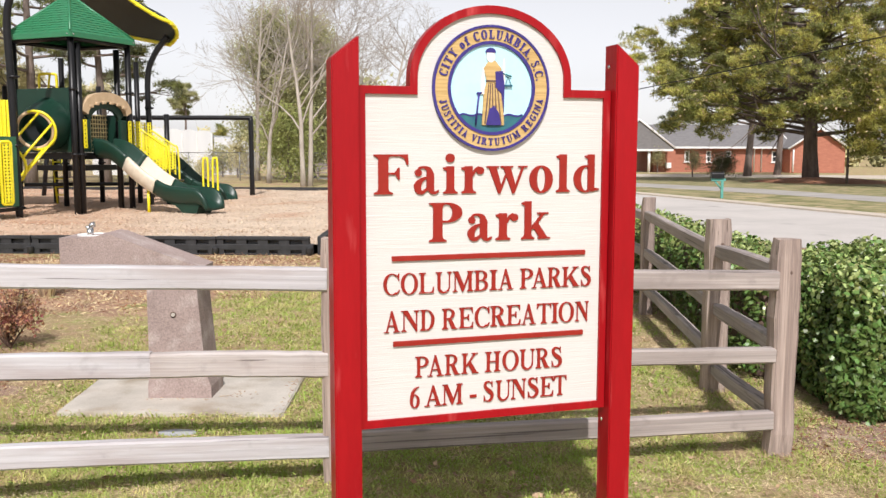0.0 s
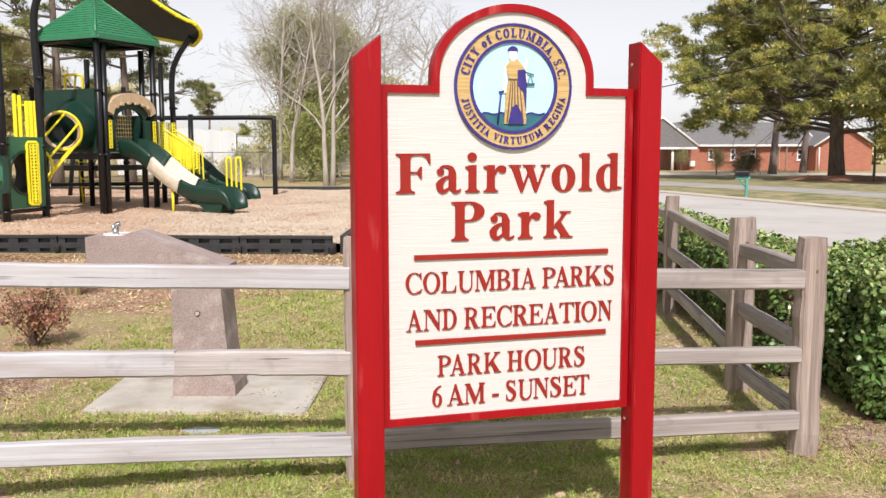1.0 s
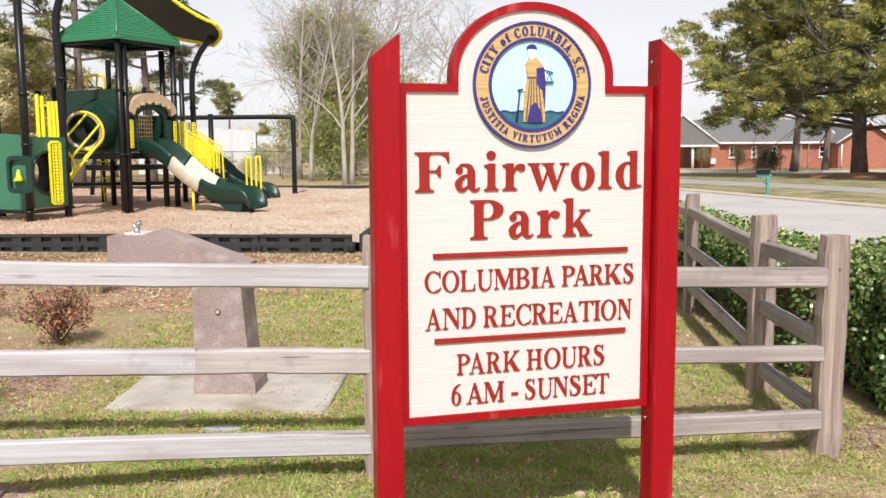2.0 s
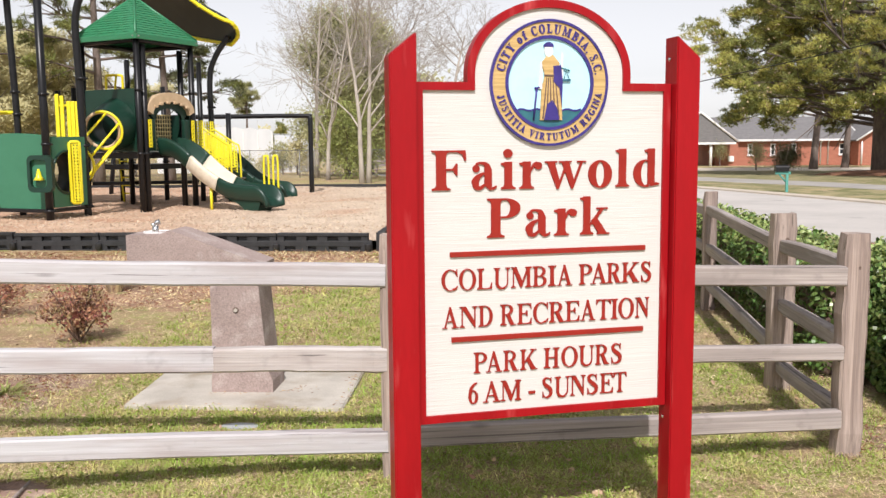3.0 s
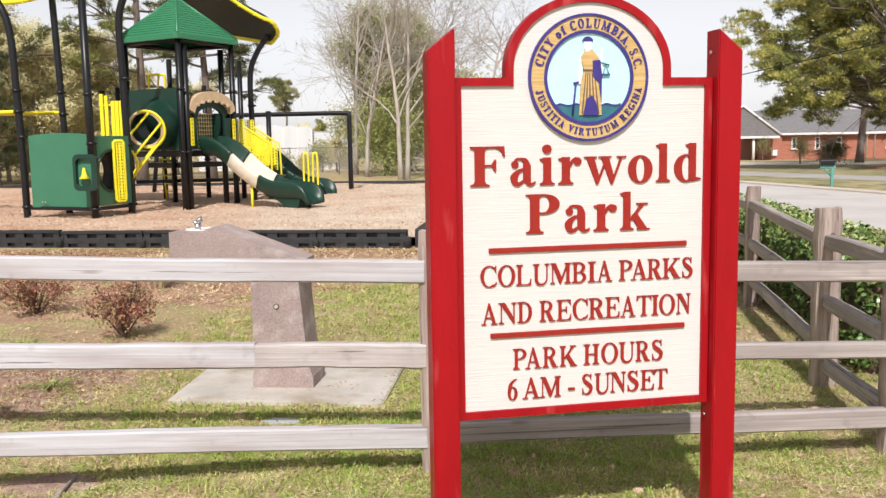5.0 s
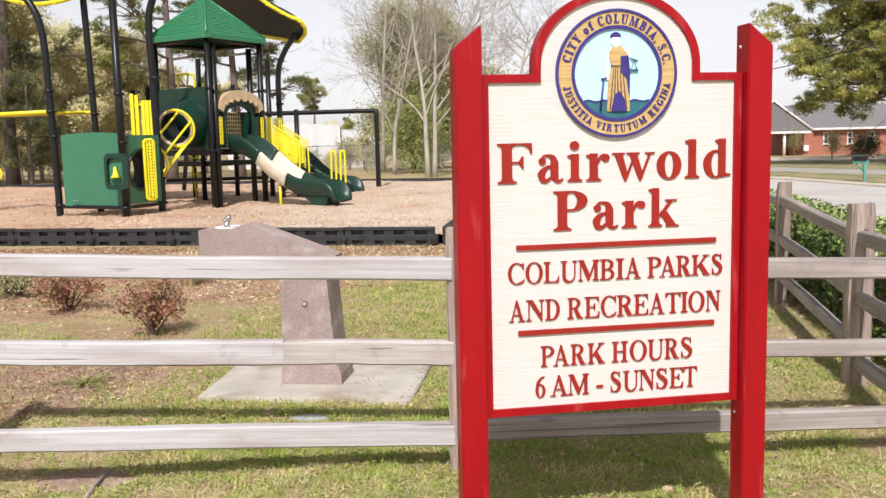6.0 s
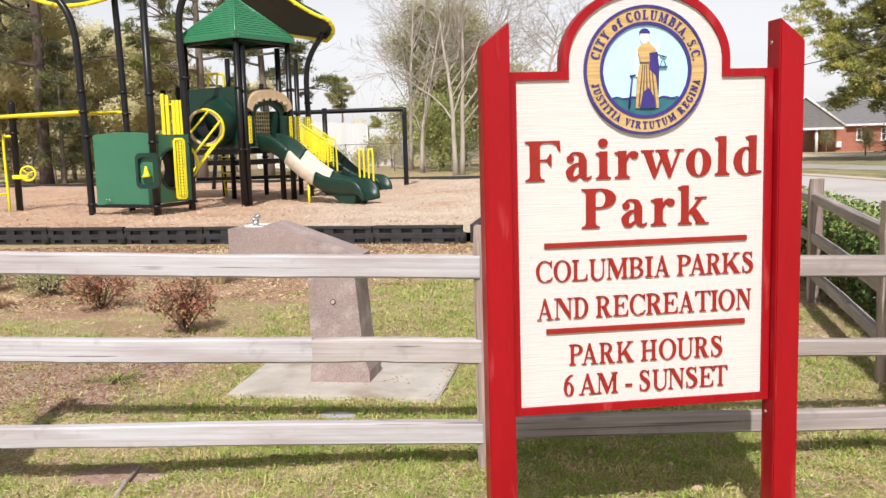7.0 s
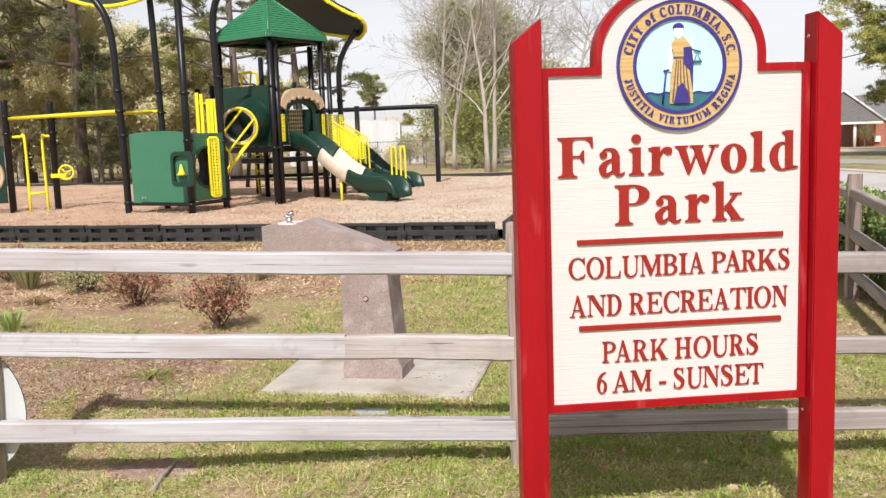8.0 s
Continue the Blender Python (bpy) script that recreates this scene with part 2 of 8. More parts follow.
# left end of the bed: reddish chips, with shade put into the tone
redden_and_shade(MULCH, -5.0, -9.5, (0.90, 0.70, 0.60))
CHIP = surface("wood_chip", (0.60, 0.485, 0.37), (0.46, 0.345, 0.25), scale=3, rough=0.95, bump=0.0, fine=0.2, per_piece=0.22)
BLADE = surface("grass_blade", (0.34, 0.435, 0.085), (0.70, 0.60, 0.27), scale=3.5, rough=0.7, bump=0.0, fine=0.25, per_piece=0.40, contrast=(0.46, 0.66), spec=0.25, sheen_through=0.3)
STRAW = surface("dead_grass_straw", (0.70, 0.57, 0.37), (0.50, 0.35, 0.21), scale=3, rough=0.9, bump=0.0, fine=0.2, per_piece=0.42, sheen_through=0.15)
LITTER = surface("fallen_leaf", (0.38, 0.23, 0.14), (0.50, 0.36, 0.24), scale=2, rough=0.8, bump=0.0, fine=0.2, per_piece=0.35)
LEAF = surface("glossy_hedge_leaf", (0.14, 0.215, 0.055), (0.08, 0.135, 0.032), scale=1.2, rough=0.34, bump=0.0, fine=0.2, per_piece=0.45, spec=0.42, sheen_through=0.12)
LEAF_YOUNG = surface("young_hedge_leaf", (0.44, 0.50, 0.19), (0.27, 0.35, 0.10), scale=1.5, rough=0.36, bump=0.0, fine=0.2, per_piece=0.35, spec=0.6, sheen_through=0.25)
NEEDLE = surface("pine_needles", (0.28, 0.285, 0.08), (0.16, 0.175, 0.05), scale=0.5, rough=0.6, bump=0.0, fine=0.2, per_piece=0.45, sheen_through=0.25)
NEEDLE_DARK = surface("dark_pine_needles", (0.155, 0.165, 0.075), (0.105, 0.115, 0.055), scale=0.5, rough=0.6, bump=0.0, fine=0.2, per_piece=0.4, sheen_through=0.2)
# lit copy of NEEDLE: sunlight is put into its paler, yellower colour
NEEDLE_SUN = surface("sunlit_pine_needles", (0.58, 0.50, 0.13), (0.38, 0.38, 0.10), scale=0.5, rough=0.6, bump=0.0, fine=0.2, per_piece=0.45, sheen_through=0.3)
SPRING = surface("spring_leaves", (0.67, 0.60, 0.345), (0.585, 0.55, 0.305), scale=0.25, rough=0.8, bump=0.0, fine=0.15, per_piece=0.1, spec=0.1, sheen_through=0.3)
EVERGREEN = surface("olive_evergreen", (0.42, 0.405, 0.20), (0.33, 0.325, 0.155), scale=0.4, rough=0.7, bump=0.0, fine=0.2, per_piece=0.25, sheen_through=0.25)
BUSH_RED = surface("reddish_bush_leaf", (0.40, 0.13, 0.105), (0.31, 0.24, 0.12), scale=6, rough=0.6, bump=0.0, fine=0.2, per_piece=0.45, sheen_through=0.2)
BARK = surface("pine_bark", (0.20, 0.155, 0.13), (0.12, 0.095, 0.08), scale=3, rough=0.95, bump=1.0, bump_scale=14, stretch=(2, 2, 0.5), fine=0.4, depth=0.03)
BARK_DARK = surface("dark_pine_bark", (0.115, 0.085, 0.07), (0.07, 0.052, 0.044), scale=3, rough=0.95, bump=1.0, bump_scale=14, stretch=(2, 2, 0.5), fine=0.4, depth=0.03)
BARK_PALE = surface("pale_grey_bark", (0.44, 0.395, 0.335), (0.32, 0.28, 0.24), scale=2, rough=0.9, bump=0.4, bump_scale=20, stretch=(2, 2, 0.5), fine=0.3, depth=0.01)
# dark brown of twigs; also stands for shade inside the hedge and in mortises
TWIG_SHADE = surface("dry_twig_and_shade", (0.17, 0.11, 0.085), (0.11, 0.075, 0.06), scale=5, rough=0.9, bump=0.0)
ASPHALT = surface("pale_old_asphalt", (0.52, 0.485, 0.455), (0.43, 0.405, 0.38), scale=0.5, rough=0.92, bump=0.4, bump_scale=60, fine=0.18, third=(0.20, 0.19, 0.18), third_at=(0.66, 0.76), third_scale=0.7)
KERB = surface("kerb_concrete", (0.58, 0.50, 0.41), (0.48, 0.42, 0.35), scale=1, rough=0.9, bump=0.2, bump_scale=50, fine=0.12)
PATHWAY = surface("path_asphalt", (0.40, 0.375, 0.35), (0.30, 0.28, 0.26), scale=0.6, rough=0.9, bump=0.3, bump_scale=50, fine=0.2)
BRICK_WALL = surface("red_brick_wall", (0.42, 0.17, 0.11), (0.35, 0.135, 0.09), scale=1.6, rough=0.9, bump=0.5, bump_scale=9, stretch=(1, 1, 3), fine=0.25)
SHINGLE = surface("grey_shingle", (0.20, 0.19, 0.19), (0.155, 0.15, 0.15), scale=2, rough=0.9, bump=0.5, bump_scale=6, stretch=(1, 1, 3), fine=0.2)
PINESTRAW = surface("rust_pine_straw", (0.33, 0.155, 0.085), (0.23, 0.105, 0.06), scale=2, rough=0.95, bump=0.9, bump_scale=25, fine=0.5, depth=0.03)
GALV = surface("galvanised_wire", (0.30, 0.30, 0.29), (0.22, 0.22, 0.21), rough=0.5, metal=0.7, bump=0.0)
TEAL_POST = surface("turquoise_paint", (0.11, 0.36, 0.30), (0.08, 0.29, 0.25), rough=0.5, bump=0.05)
RUBBER_WHITE = surface("white_sheet_metal", (0.68, 0.69, 0.69), (0.60, 0.61, 0.62), scale=0.6, rough=0.5, bump=0.1, bump_scale=2, stretch=(1, 1, 0.2), fine=0.08)


def rail_wood(name, pale, warm, patches=(0.42, 0.60), crack=(0.655, 0.68), worn=0.5, grained=0.30):
    """Sun-bleached split rail: broad pale and warm patches, faint grain along it, thin cracks and a few knots."""
    mat = bpy.data.materials.new(name)
    mat.use_nodes = True
    nt = mat.node_tree
    N, L = nt.nodes.new, nt.links.new
    bs = nt.nodes["Principled BSDF"]
    tc, info = N("ShaderNodeTexCoord"), N("ShaderNodeObjectInfo")
    shift = N("ShaderNodeVectorMath")
    shift.operation = "MULTIPLY_ADD"
    L(info.outputs["Random"], shift.inputs[0])
    shift.inputs[1].default_value = (37, 11, 23)
    L(tc.outputs["Object"], shift.inputs[2])

    def noise_value(stretch, scale, low, high, detail=5):
        mp, n, r = N("ShaderNodeMapping"), N("ShaderNodeTexNoise"), N("ShaderNodeMapRange")
        mp.inputs["Scale"].default_value = stretch
        n.inputs["Scale"].default_value, n.inputs["Detail"].default_value = scale, detail
        r.inputs["From Min"].default_value, r.inputs["From Max"].default_value = low, high
        L(shift.outputs[0], mp.inputs["Vector"])
        L(mp.outputs["Vector"], n.inputs["Vector"])
        L(n.outputs["Fac"], r.inputs["Value"])
        return r.outputs["Result"], n.outputs["Fac"]

    def blend(factor, a, b, amount=1.0):
        if amount < 1:
            k = N("ShaderNodeMath")
            k.operation = "MULTIPLY"
            k.inputs[1].default_value = amount
            L(factor, k.inputs[0])
            factor = k.outputs[0]
        m = N("ShaderNodeMix")
        m.data_type = "RGBA"
        L(factor, m.inputs["Factor"])
        for key, v in (("A", a), ("B", b)):
            if isinstance(v, tuple):
                m.inputs[key].default_value = (*v, 1)
            else:
                L(v, m.inputs[key])
        return m.outputs["Result"]

    patch, _ = noise_value((0.6, 3, 4), 2.2, *patches)
    band, _ = noise_value((0.12, 2, 9), 3.0, 0.42, 0.62)
    grain, height = noise_value((0.03, 3, 3.2), 30.0, 0.35, 0.68)
    cracks, _ = noise_value((0.035, 2, 4.0), 14.0, *crack, detail=3)
    dirt, _ = noise_value((1, 1, 1), 9.0, 0.60, 0.76)
    vor, knot = N("ShaderNodeTexVoronoi"), N("ShaderNodeMapRange")
    kmap = N("ShaderNodeMapping")
    kmap.inputs["Scale"].default_value = (0.9, 3.0, 4.5)
    L(shift.outputs[0], kmap.inputs["Vector"])
    L(kmap.outputs["Vector"], vor.inputs["Vector"])
    vor.inputs["Scale"].default_value = 2.0
    knot.inputs["From Min"].default_value, knot.inputs["From Max"].default_value = 0.13, 0.06
    L(vor.outputs["Distance"], knot.inputs["Value"])
    dark = tuple(c * 0.30 for c in warm)
    c = blend(patch, pale, warm)
    c = blend(band, c, tuple(v * 0.82 for v in warm), worn)
    c = blend(grain, c, tuple(v * 0.6 for v in warm), grained)
    c = blend(dirt, c, tuple(v * 0.5 for v in warm), 0.45)
    c = blend(knot.outputs["Result"], c, dark, 0.55)
    c = blend(cracks, c, dark, 0.75)
    L(c, bs.inputs["Base Color"])
    bs.inputs["Roughness"].default_value = 0.85
    bs.inputs["Specular IOR Level"].default_value = 0.3
    bp = N("ShaderNodeBump")
    bp.inputs["Strength"].default_value, bp.inputs["Distance"].default_value = 0.5, 0.004
    L(height, bp.inputs["Height"])
    L(bp.outputs["Normal"], bs.inputs["Normal"])
    return mat


WOOD_ALONG = rail_wood("weathered_rail", (0.545, 0.535, 0.55), (0.42, 0.375, 0.37), (0.46, 0.66), worn=0.35)
WOOD_BROWN = rail_wood("brown_weathered_rail", (0.46, 0.405, 0.375), (0.33, 0.285, 0.265), (0.40, 0.60), crack=(0.64, 0.665), grained=0.55)
WOOD_MID = rail_wood("greying_rail", (0.60, 0.565, 0.55), (0.43, 0.375, 0.35), (0.40, 0.62))


def glass_material():
    mat = bpy.data.materials.new("window_glass")
    mat.use_nodes = True
    bs = mat.node_tree.nodes["Principled BSDF"]
    bs.inputs["Base Color"].default_value = (0.03, 0.035, 0.04, 1)
    bs.inputs["Roughness"].default_value = 0.08
    return mat


GLASS = glass_material()


def lawn_material():
    """Patchy spring lawn: green tufts, straw, bare brown soil and pine straw, by noise at three sizes."""
    mat = bpy.data.materials.new("patchy_lawn")
    mat.use_nodes = True
    nt = mat.node_tree
    N, L = nt.nodes.new, nt.links.new
    bs = nt.nodes["Principled BSDF"]
    tc = N("ShaderNodeTexCoord")

    def noise_range(scale, low, high, detail=6, stretch=None):
        n = N("ShaderNodeTexNoise")
        n.inputs["Scale"].default_value = scale
        n.inputs["Detail"].default_value = detail
        n.inputs["Roughness"].default_value = 0.65
        L(tc.outputs["Object"], n.inputs["Vector"])
        r = N("ShaderNodeMapRange")
        r.inputs["From Min"].default_value, r.inputs["From Max"].default_value = low, high
        L(n.outputs["Fac"], r.inputs["Value"])
        return r.outputs["Result"], n.outputs["Fac"]

    def blend(factor, a, b):
        m = N("ShaderNodeMix")
        m.data_type = "RGBA"
        L(factor, m.inputs["Factor"])
        for key, v in (("A", a), ("B", b)):
            if isinstance(v, tuple):
                m.inputs[key].default_value = (*v, 1)
            else:
                L(v, m.inputs[key])
        return m.outputs["Result"]

    f1, _ = noise_range(1.1, 0.44, 0.58)
    f2, _ = noise_range(9.0, 0.42, 0.60)
    f3, fine = noise_range(48.0, 0.38, 0.62, 4)
    f4, _ = noise_range(0.35, 0.52, 0.62)
    green = blend(f3, (0.17, 0.20, 0.055), (0.42, 0.44, 0.14))
    straw = blend(f3, (0.62, 0.48, 0.29), (0.26, 0.17, 0.10))
    soil = blend(f3, (0.48, 0.315, 0.21), (0.25, 0.155, 0.10))
    c = blend(f1, green, straw)
    c = blend(f2, c, straw)
    c = blend(f4, c, soil)
    L(c, bs.inputs["Base Color"])
    bs.inputs["Roughness"].default_value = 0.95
    bs.inputs["Specular IOR Level"].default_value = 0.2
    bp = N("ShaderNodeBump")
    bp.inputs["Strength"].default_value = 0.9
    bp.inputs["Distance"].default_value = 0.02
    L(fine, bp.inputs["Height"])
    L(bp.outputs["Normal"], bs.inputs["Normal"])
    return mat


LAWN = lawn_material()
# olive and straw grass, its colours set darker to stand for tree shade
VERGE = surface("rough_verge_grass", (0.15, 0.155, 0.055), (0.33, 0.285, 0.145), contrast=(0.42, 0.60), scale=0.9, rough=0.95, bump=0.8, bump_scale=20, fine=0.4, third=(0.44, 0.33, 0.21), third_at=(0.54, 0.66), third_scale=2.2, depth=0.02)

# ---- ground, road and paths ----


def build_ground():
    xs = np.concatenate([np.linspace(-600, -60, 12), np.linspace(-50, -7, 22), np.linspace(-6, 6, 49), np.linspace(8, 60, 27), np.linspace(70, 600, 12)])
    ys = np.concatenate([np.linspace(-60, -4, 8), np.linspace(-2, 2, 5), np.linspace(2.4, 8, 29), np.linspace(9, 60, 52), np.linspace(64, 140, 20), np.linspace(160, 1500, 12)])
    gx, gy = np.meshgrid(xs, ys)
    gz = ground_z(gx, np.minimum(gy, 160))
    gz = np.maximum(gz, -1.6)
    w, h = len(xs), len(ys)
    k = np.arange(w * h).reshape(h, w)
    faces = np.stack([k[:-1, :-1], k[:-1, 1:], k[1:, 1:], k[1:, :-1]], -1).reshape(-1, 4)
    me = array_mesh("ground", np.stack([gx, gy, gz], -1).reshape(-1, 3), faces, True)
    tagged(link("ground", me, LAWN), "patchy spring lawn with green tufts, straw and bare soil", "ground", kind="structure")


build_ground()


def strip(name, left, right, material, lift, label, category, steps=14):
    """A paved band between two edges (lists of plan points), lying on the ground."""
    bm = bmesh.new()

    def resample(line):
        line = [Vector(p) for p in line]
        out = []
        for i in range(steps + 1):
            f = i / steps * (len(line) - 1)
            j = min(int(f), len(line) - 2)
            out.append(line[j].lerp(line[j + 1], f - j))
        return out
    a, b = resample(left), resample(right)
    rows = []
    for p, q in zip(a, b):
        top = [bm.verts.new((v.x, v.y, ground_z(v.x, v.y) + lift)) for v in (p, q)]
        low = [bm.verts.new((v.x, v.y, ground_z(v.x, v.y) - 0.05)) for v in (p, q)]
        rows.append((top[0], top[1], low[1], low[0]))
    for ra, rb in zip(rows, rows[1:]):
        for i in range(4):
            bm.faces.new((ra[i], ra[(i + 1) % 4], rb[(i + 1) % 4], rb[i]))
    bm.faces.new(rows[0])
    bm.faces.new(rows[-1][::-1])
    return tagged(part(name, bm, material), label, category, kind="structure")


strip("road", [(17.5, 2.0), (11.0, 22.3), (7.3, 33.7), (3.0, 47.0), (-3.0, 66.0)], [(10.5, 0.0), (4.9, 20.3), (1.1, 32.0), (-3.4, 45.5), (-9.5, 64.5)], ASPHALT, 0.012,
      "pale worn asphalt road with fine cracks", "road")
strip("kerb", [(18.1, 2.2), (11.6, 22.5), (7.9, 33.9), (3.6, 47.2), (-2.4, 66.2)], [(17.5, 2.0), (11.0, 22.3), (7.3, 33.7), (3.0, 47.0), (-3.0, 66.0)], KERB, 0.06,
      "pale concrete kerb along the far side of the road", "kerb")
strip("path", [(22.5, 18.0), (16.1, 32.4), (14.5, 41.0), (11.2, 50.0), (5.0, 66.0)], [(20.5, 16.0), (14.1, 29.2), (12.2, 36.2), (9.4, 43.8), (2.0, 60.0)], PATHWAY, 0.01,
      "narrow grey asphalt path between two strips of grass", "path")
strip("verge", [(20.5, 16.0), (14.1, 29.2), (12.2, 36.2), (9.4, 43.8), (2.0, 60.0)], [(18.1, 2.2), (11.6, 22.5), (7.9, 33.9), (3.6, 47.2), (-2.4, 66.2)], VERGE, 0.008,
      "rough olive and straw grass verge between road and path", "verge")
strip("front_lawn", [(60.0, 60.0), (46.0, 66.0), (30.0, 68.0), (15.0, 70.0), (8.0, 70.0)], [(22.5, 18.0), (16.1, 32.4), (14.5, 41.0), (11.2, 50.0), (5.0, 66.0)], VERGE, 0.006,
      "rough olive and straw lawn before the brick house", "lawn")
strip("parking_area", [(15.0, 84.0), (46.0, 84.0)], [(15.0, 70.0), (46.0, 66.0)], KERB, 0.01, "pale paved parking area before the brick house", "parking")


def build_mulch():
    """Raised wood-chip bed of the playground, gently uneven."""
    xs, ys = np.linspace(-34, -1.9, 76), np.linspace(14.42, 33.5, 46)
    gx, gy = np.meshgrid(xs, ys)
    rng = np.random.default_rng(4)
    gz = 0.2 + 0.018 * np.sin(gx * 1.7 + gy * 0.6) + 0.014 * np.sin(gy * 2.3 - gx * 0.8) + rng.normal(0, 0.008, gx.shape)
    gy += (0.043 * (-2.75 - gx)) * np.clip((33.5 - gy) / 19.0, 0, 1)
    gz[0, :] = 0.17
    gz[-1, :] = -0.05
    w, h = len(xs), len(ys)
    k = np.arange(w * h).reshape(h, w)
    faces = np.stack([k[:-1, :-1], k[:-1, 1:], k[1:, 1:], k[1:, :-1]], -1).reshape(-1, 4)
    tagged(link("mulch_bed", array_mesh("mulch_bed", np.stack([gx, gy, gz], -1).reshape(-1, 3), faces, True), MULCH),
           "tan wood-chip bed under the playground equipment", "mulch", kind="structure")
    n = 30000
    x = rng.uniform(-22, -2.1, n)
    y = 14.5 + 18.5 * rng.uniform(0, 1, n) ** 1.6
    y += 0.043 * (-2.75 - x) * np.clip((33.5 - y) / 19.0, 0, 1)
    z = 0.205 + 0.018 * np.sin(x * 1.7 + y * 0.6) + 0.014 * np.sin(y * 2.3 - x * 0.8)
    ways = unit_rows(n, rng)
    ways[:, 2] = np.abs(ways[:, 2]) * 0.2
    tagged(link("wood_chips", leaf_mesh("wood_chips", np.stack([x, y, z], 1), ways, 0.052, 0.022, rng, 0.1), CHIP), "loose tan wood chips on the mulch bed", "wood chips", kind="stuff")


build_mulch()


def border_unit_mesh():
    """One black plastic edging unit: a bar with two rows of recessed pockets between broad ribs."""
    bm = bmesh.new()
    box(bm, (0, 0.055, 0.15), (1.50, 0.05, 0.30), bevel=0.006)
    box(bm, (0, 0.01, 0.275), (1.50, 0.10, 0.05), bevel=0.008)
    box(bm, (0, 0.012, 0.014), (1.50, 0.09, 0.028), bevel=0.006)
    box(bm, (0, 0.011, 0.128), (1.50, 0.079, 0.09), bevel=0.008)
    for k in range(5):
        x = -0.69 + k * 0.345
        box(bm, (x, 0.013, 0.20), (0.17 if 0 < k < 4 else 0.11, 0.075, 0.17), bevel=0.008)
        box(bm, (x, 0.013, 0.06), (0.21 if 0 < k < 4 else 0.13, 0.075, 0.10), bevel=0.008)
    # sloping floors of the upper pockets
    for k in range(4):
        x = -0.5175 + k * 0.345
        prism(bm, [(-0.012, 0.172), (0.032, 0.172), (0.032, 0.192)], -0.088, 0.088, Matrix.Translation((x, 0, 0)) @ Matrix(((0, 0, 1, 0), (1, 0, 0, 0), (0, 1, 0, 0), (0, 0, 0, 1))))
    return bm


def build_border():
    first = thing("playground_border", "black plastic playground edging, pocketed, holding back the mulch", "edging", group="playground edging")
    part("bar", border_unit_mesh(), PLASTIC_BLACK, first)
    bm = bmesh.new()
    tube(bm, [(0.75, -0.03, 0.0), (0.75, -0.03, 0.12), (0.75, -0.03, 0.125)], 0.055, 10)
    box(bm, (0.75, 0.03, 0.10), (0.12, 0.10, 0.16), bevel=0.01)
    part("stake_socket", bm, PLASTIC_BLACK, first)
    start, way = Vector((-2.90, 14.336, 0)), Vector((-0.9991, 0.043, 0))
    ang = math.degrees(math.atan2(-way.y, -way.x))
    first.matrix_basis = pose(start.x, start.y, 0.0, 0, 0, ang)
    rng = random.Random(7)
    for k in range(1, 14):
        p = start + way * 1.512 * k
        copy_thing(first, pose(p.x, p.y, rng.uniform(-0.012, 0.012), rng.uniform(-2, 2), rng.uniform(-0.6, 0.6), ang + rng.uniform(-1, 1)))
    for k in range(11):
        copy_thing(first, pose(-1.95 + 0.025 * k, 15.10 + 1.512 * k, 0, 0, 0, 90))
    for k in range(18):
        copy_thing(first, pose(-3.15 - 1.512 * k, 33.3, -0.02, 0, 0, 180 + rng.uniform(-1, 1)))


build_border()


# ---- park sign ----
SIGN = thing("park_sign", "red and cream park sign on two red posts with raised lettering", "sign", pose(-0.393, 3.449, 0.058, 0, 0, 17.63) @ Matrix.Scale(0.966, 4))


def sign_outline(inset):
    """The panel's outline with its shouldered arch, pulled in by inset."""
    lo, hi, left, right = 0.556 + inset, 1.948 - inset, 0.064 + inset, 1.172 - inset
    cx, cz, rx, rz = 0.632, 1.985, 0.353 - inset, 0.295 - inset
    pts = [(left, lo), (right, lo), (right, hi), (cx + rx, hi)]
    pts += [(cx + rx * math.cos(a), cz + rz * math.sin(a)) for a in np.linspace(0, math.pi, 41)]
    pts += [(cx - rx, hi), (left, hi)]
    return pts


def build_sign_body():
    bm = prism(bmesh.new(), sign_outline(0.016), 0.0, 0.045)
    part("panel", bm, CREAM, SIGN, "cream board with a sandblasted wood-grain face")
    part("border", ribbon_prism(bmesh.new(), sign_outline(0.0), sign_outline(0.032), -0.012, 0.05), RED, SIGN, "raised red border")
    for u0, u1, inner in ((-0.046, 0.0635, True), (1.1765, 1.284, False)):
        za, zb = (2.047, 2.136) if inner else (2.145, 2.054)
        bm = bmesh.new()
        prism(bm, [(u0, -0.3), (u1, -0.3), (u1, zb), (u0, za)], -0.055, 0.055)
        bmesh.ops.bevel(bm, geom=list(bm.edges), offset=0.005, segments=2, affect="EDGES")
        part("post", bm, RED, SIGN, "square red post with a slanted top")
    for u, z in ((1.168, 0.50), (1.168, 2.05), (0.066, 0.50)):
        bm = bmesh.new()
        bmesh.ops.create_uvsphere(bm, u_segments=10, v_segments=6, radius=0.009, matrix=Matrix.Translation((u, 0.0, z)) @ Matrix.Diagonal((0.6, 1, 1, 1)))
        part("bolt", bm, STEEL, SIGN, "small steel bolt head", smooth=True)


build_sign_body()


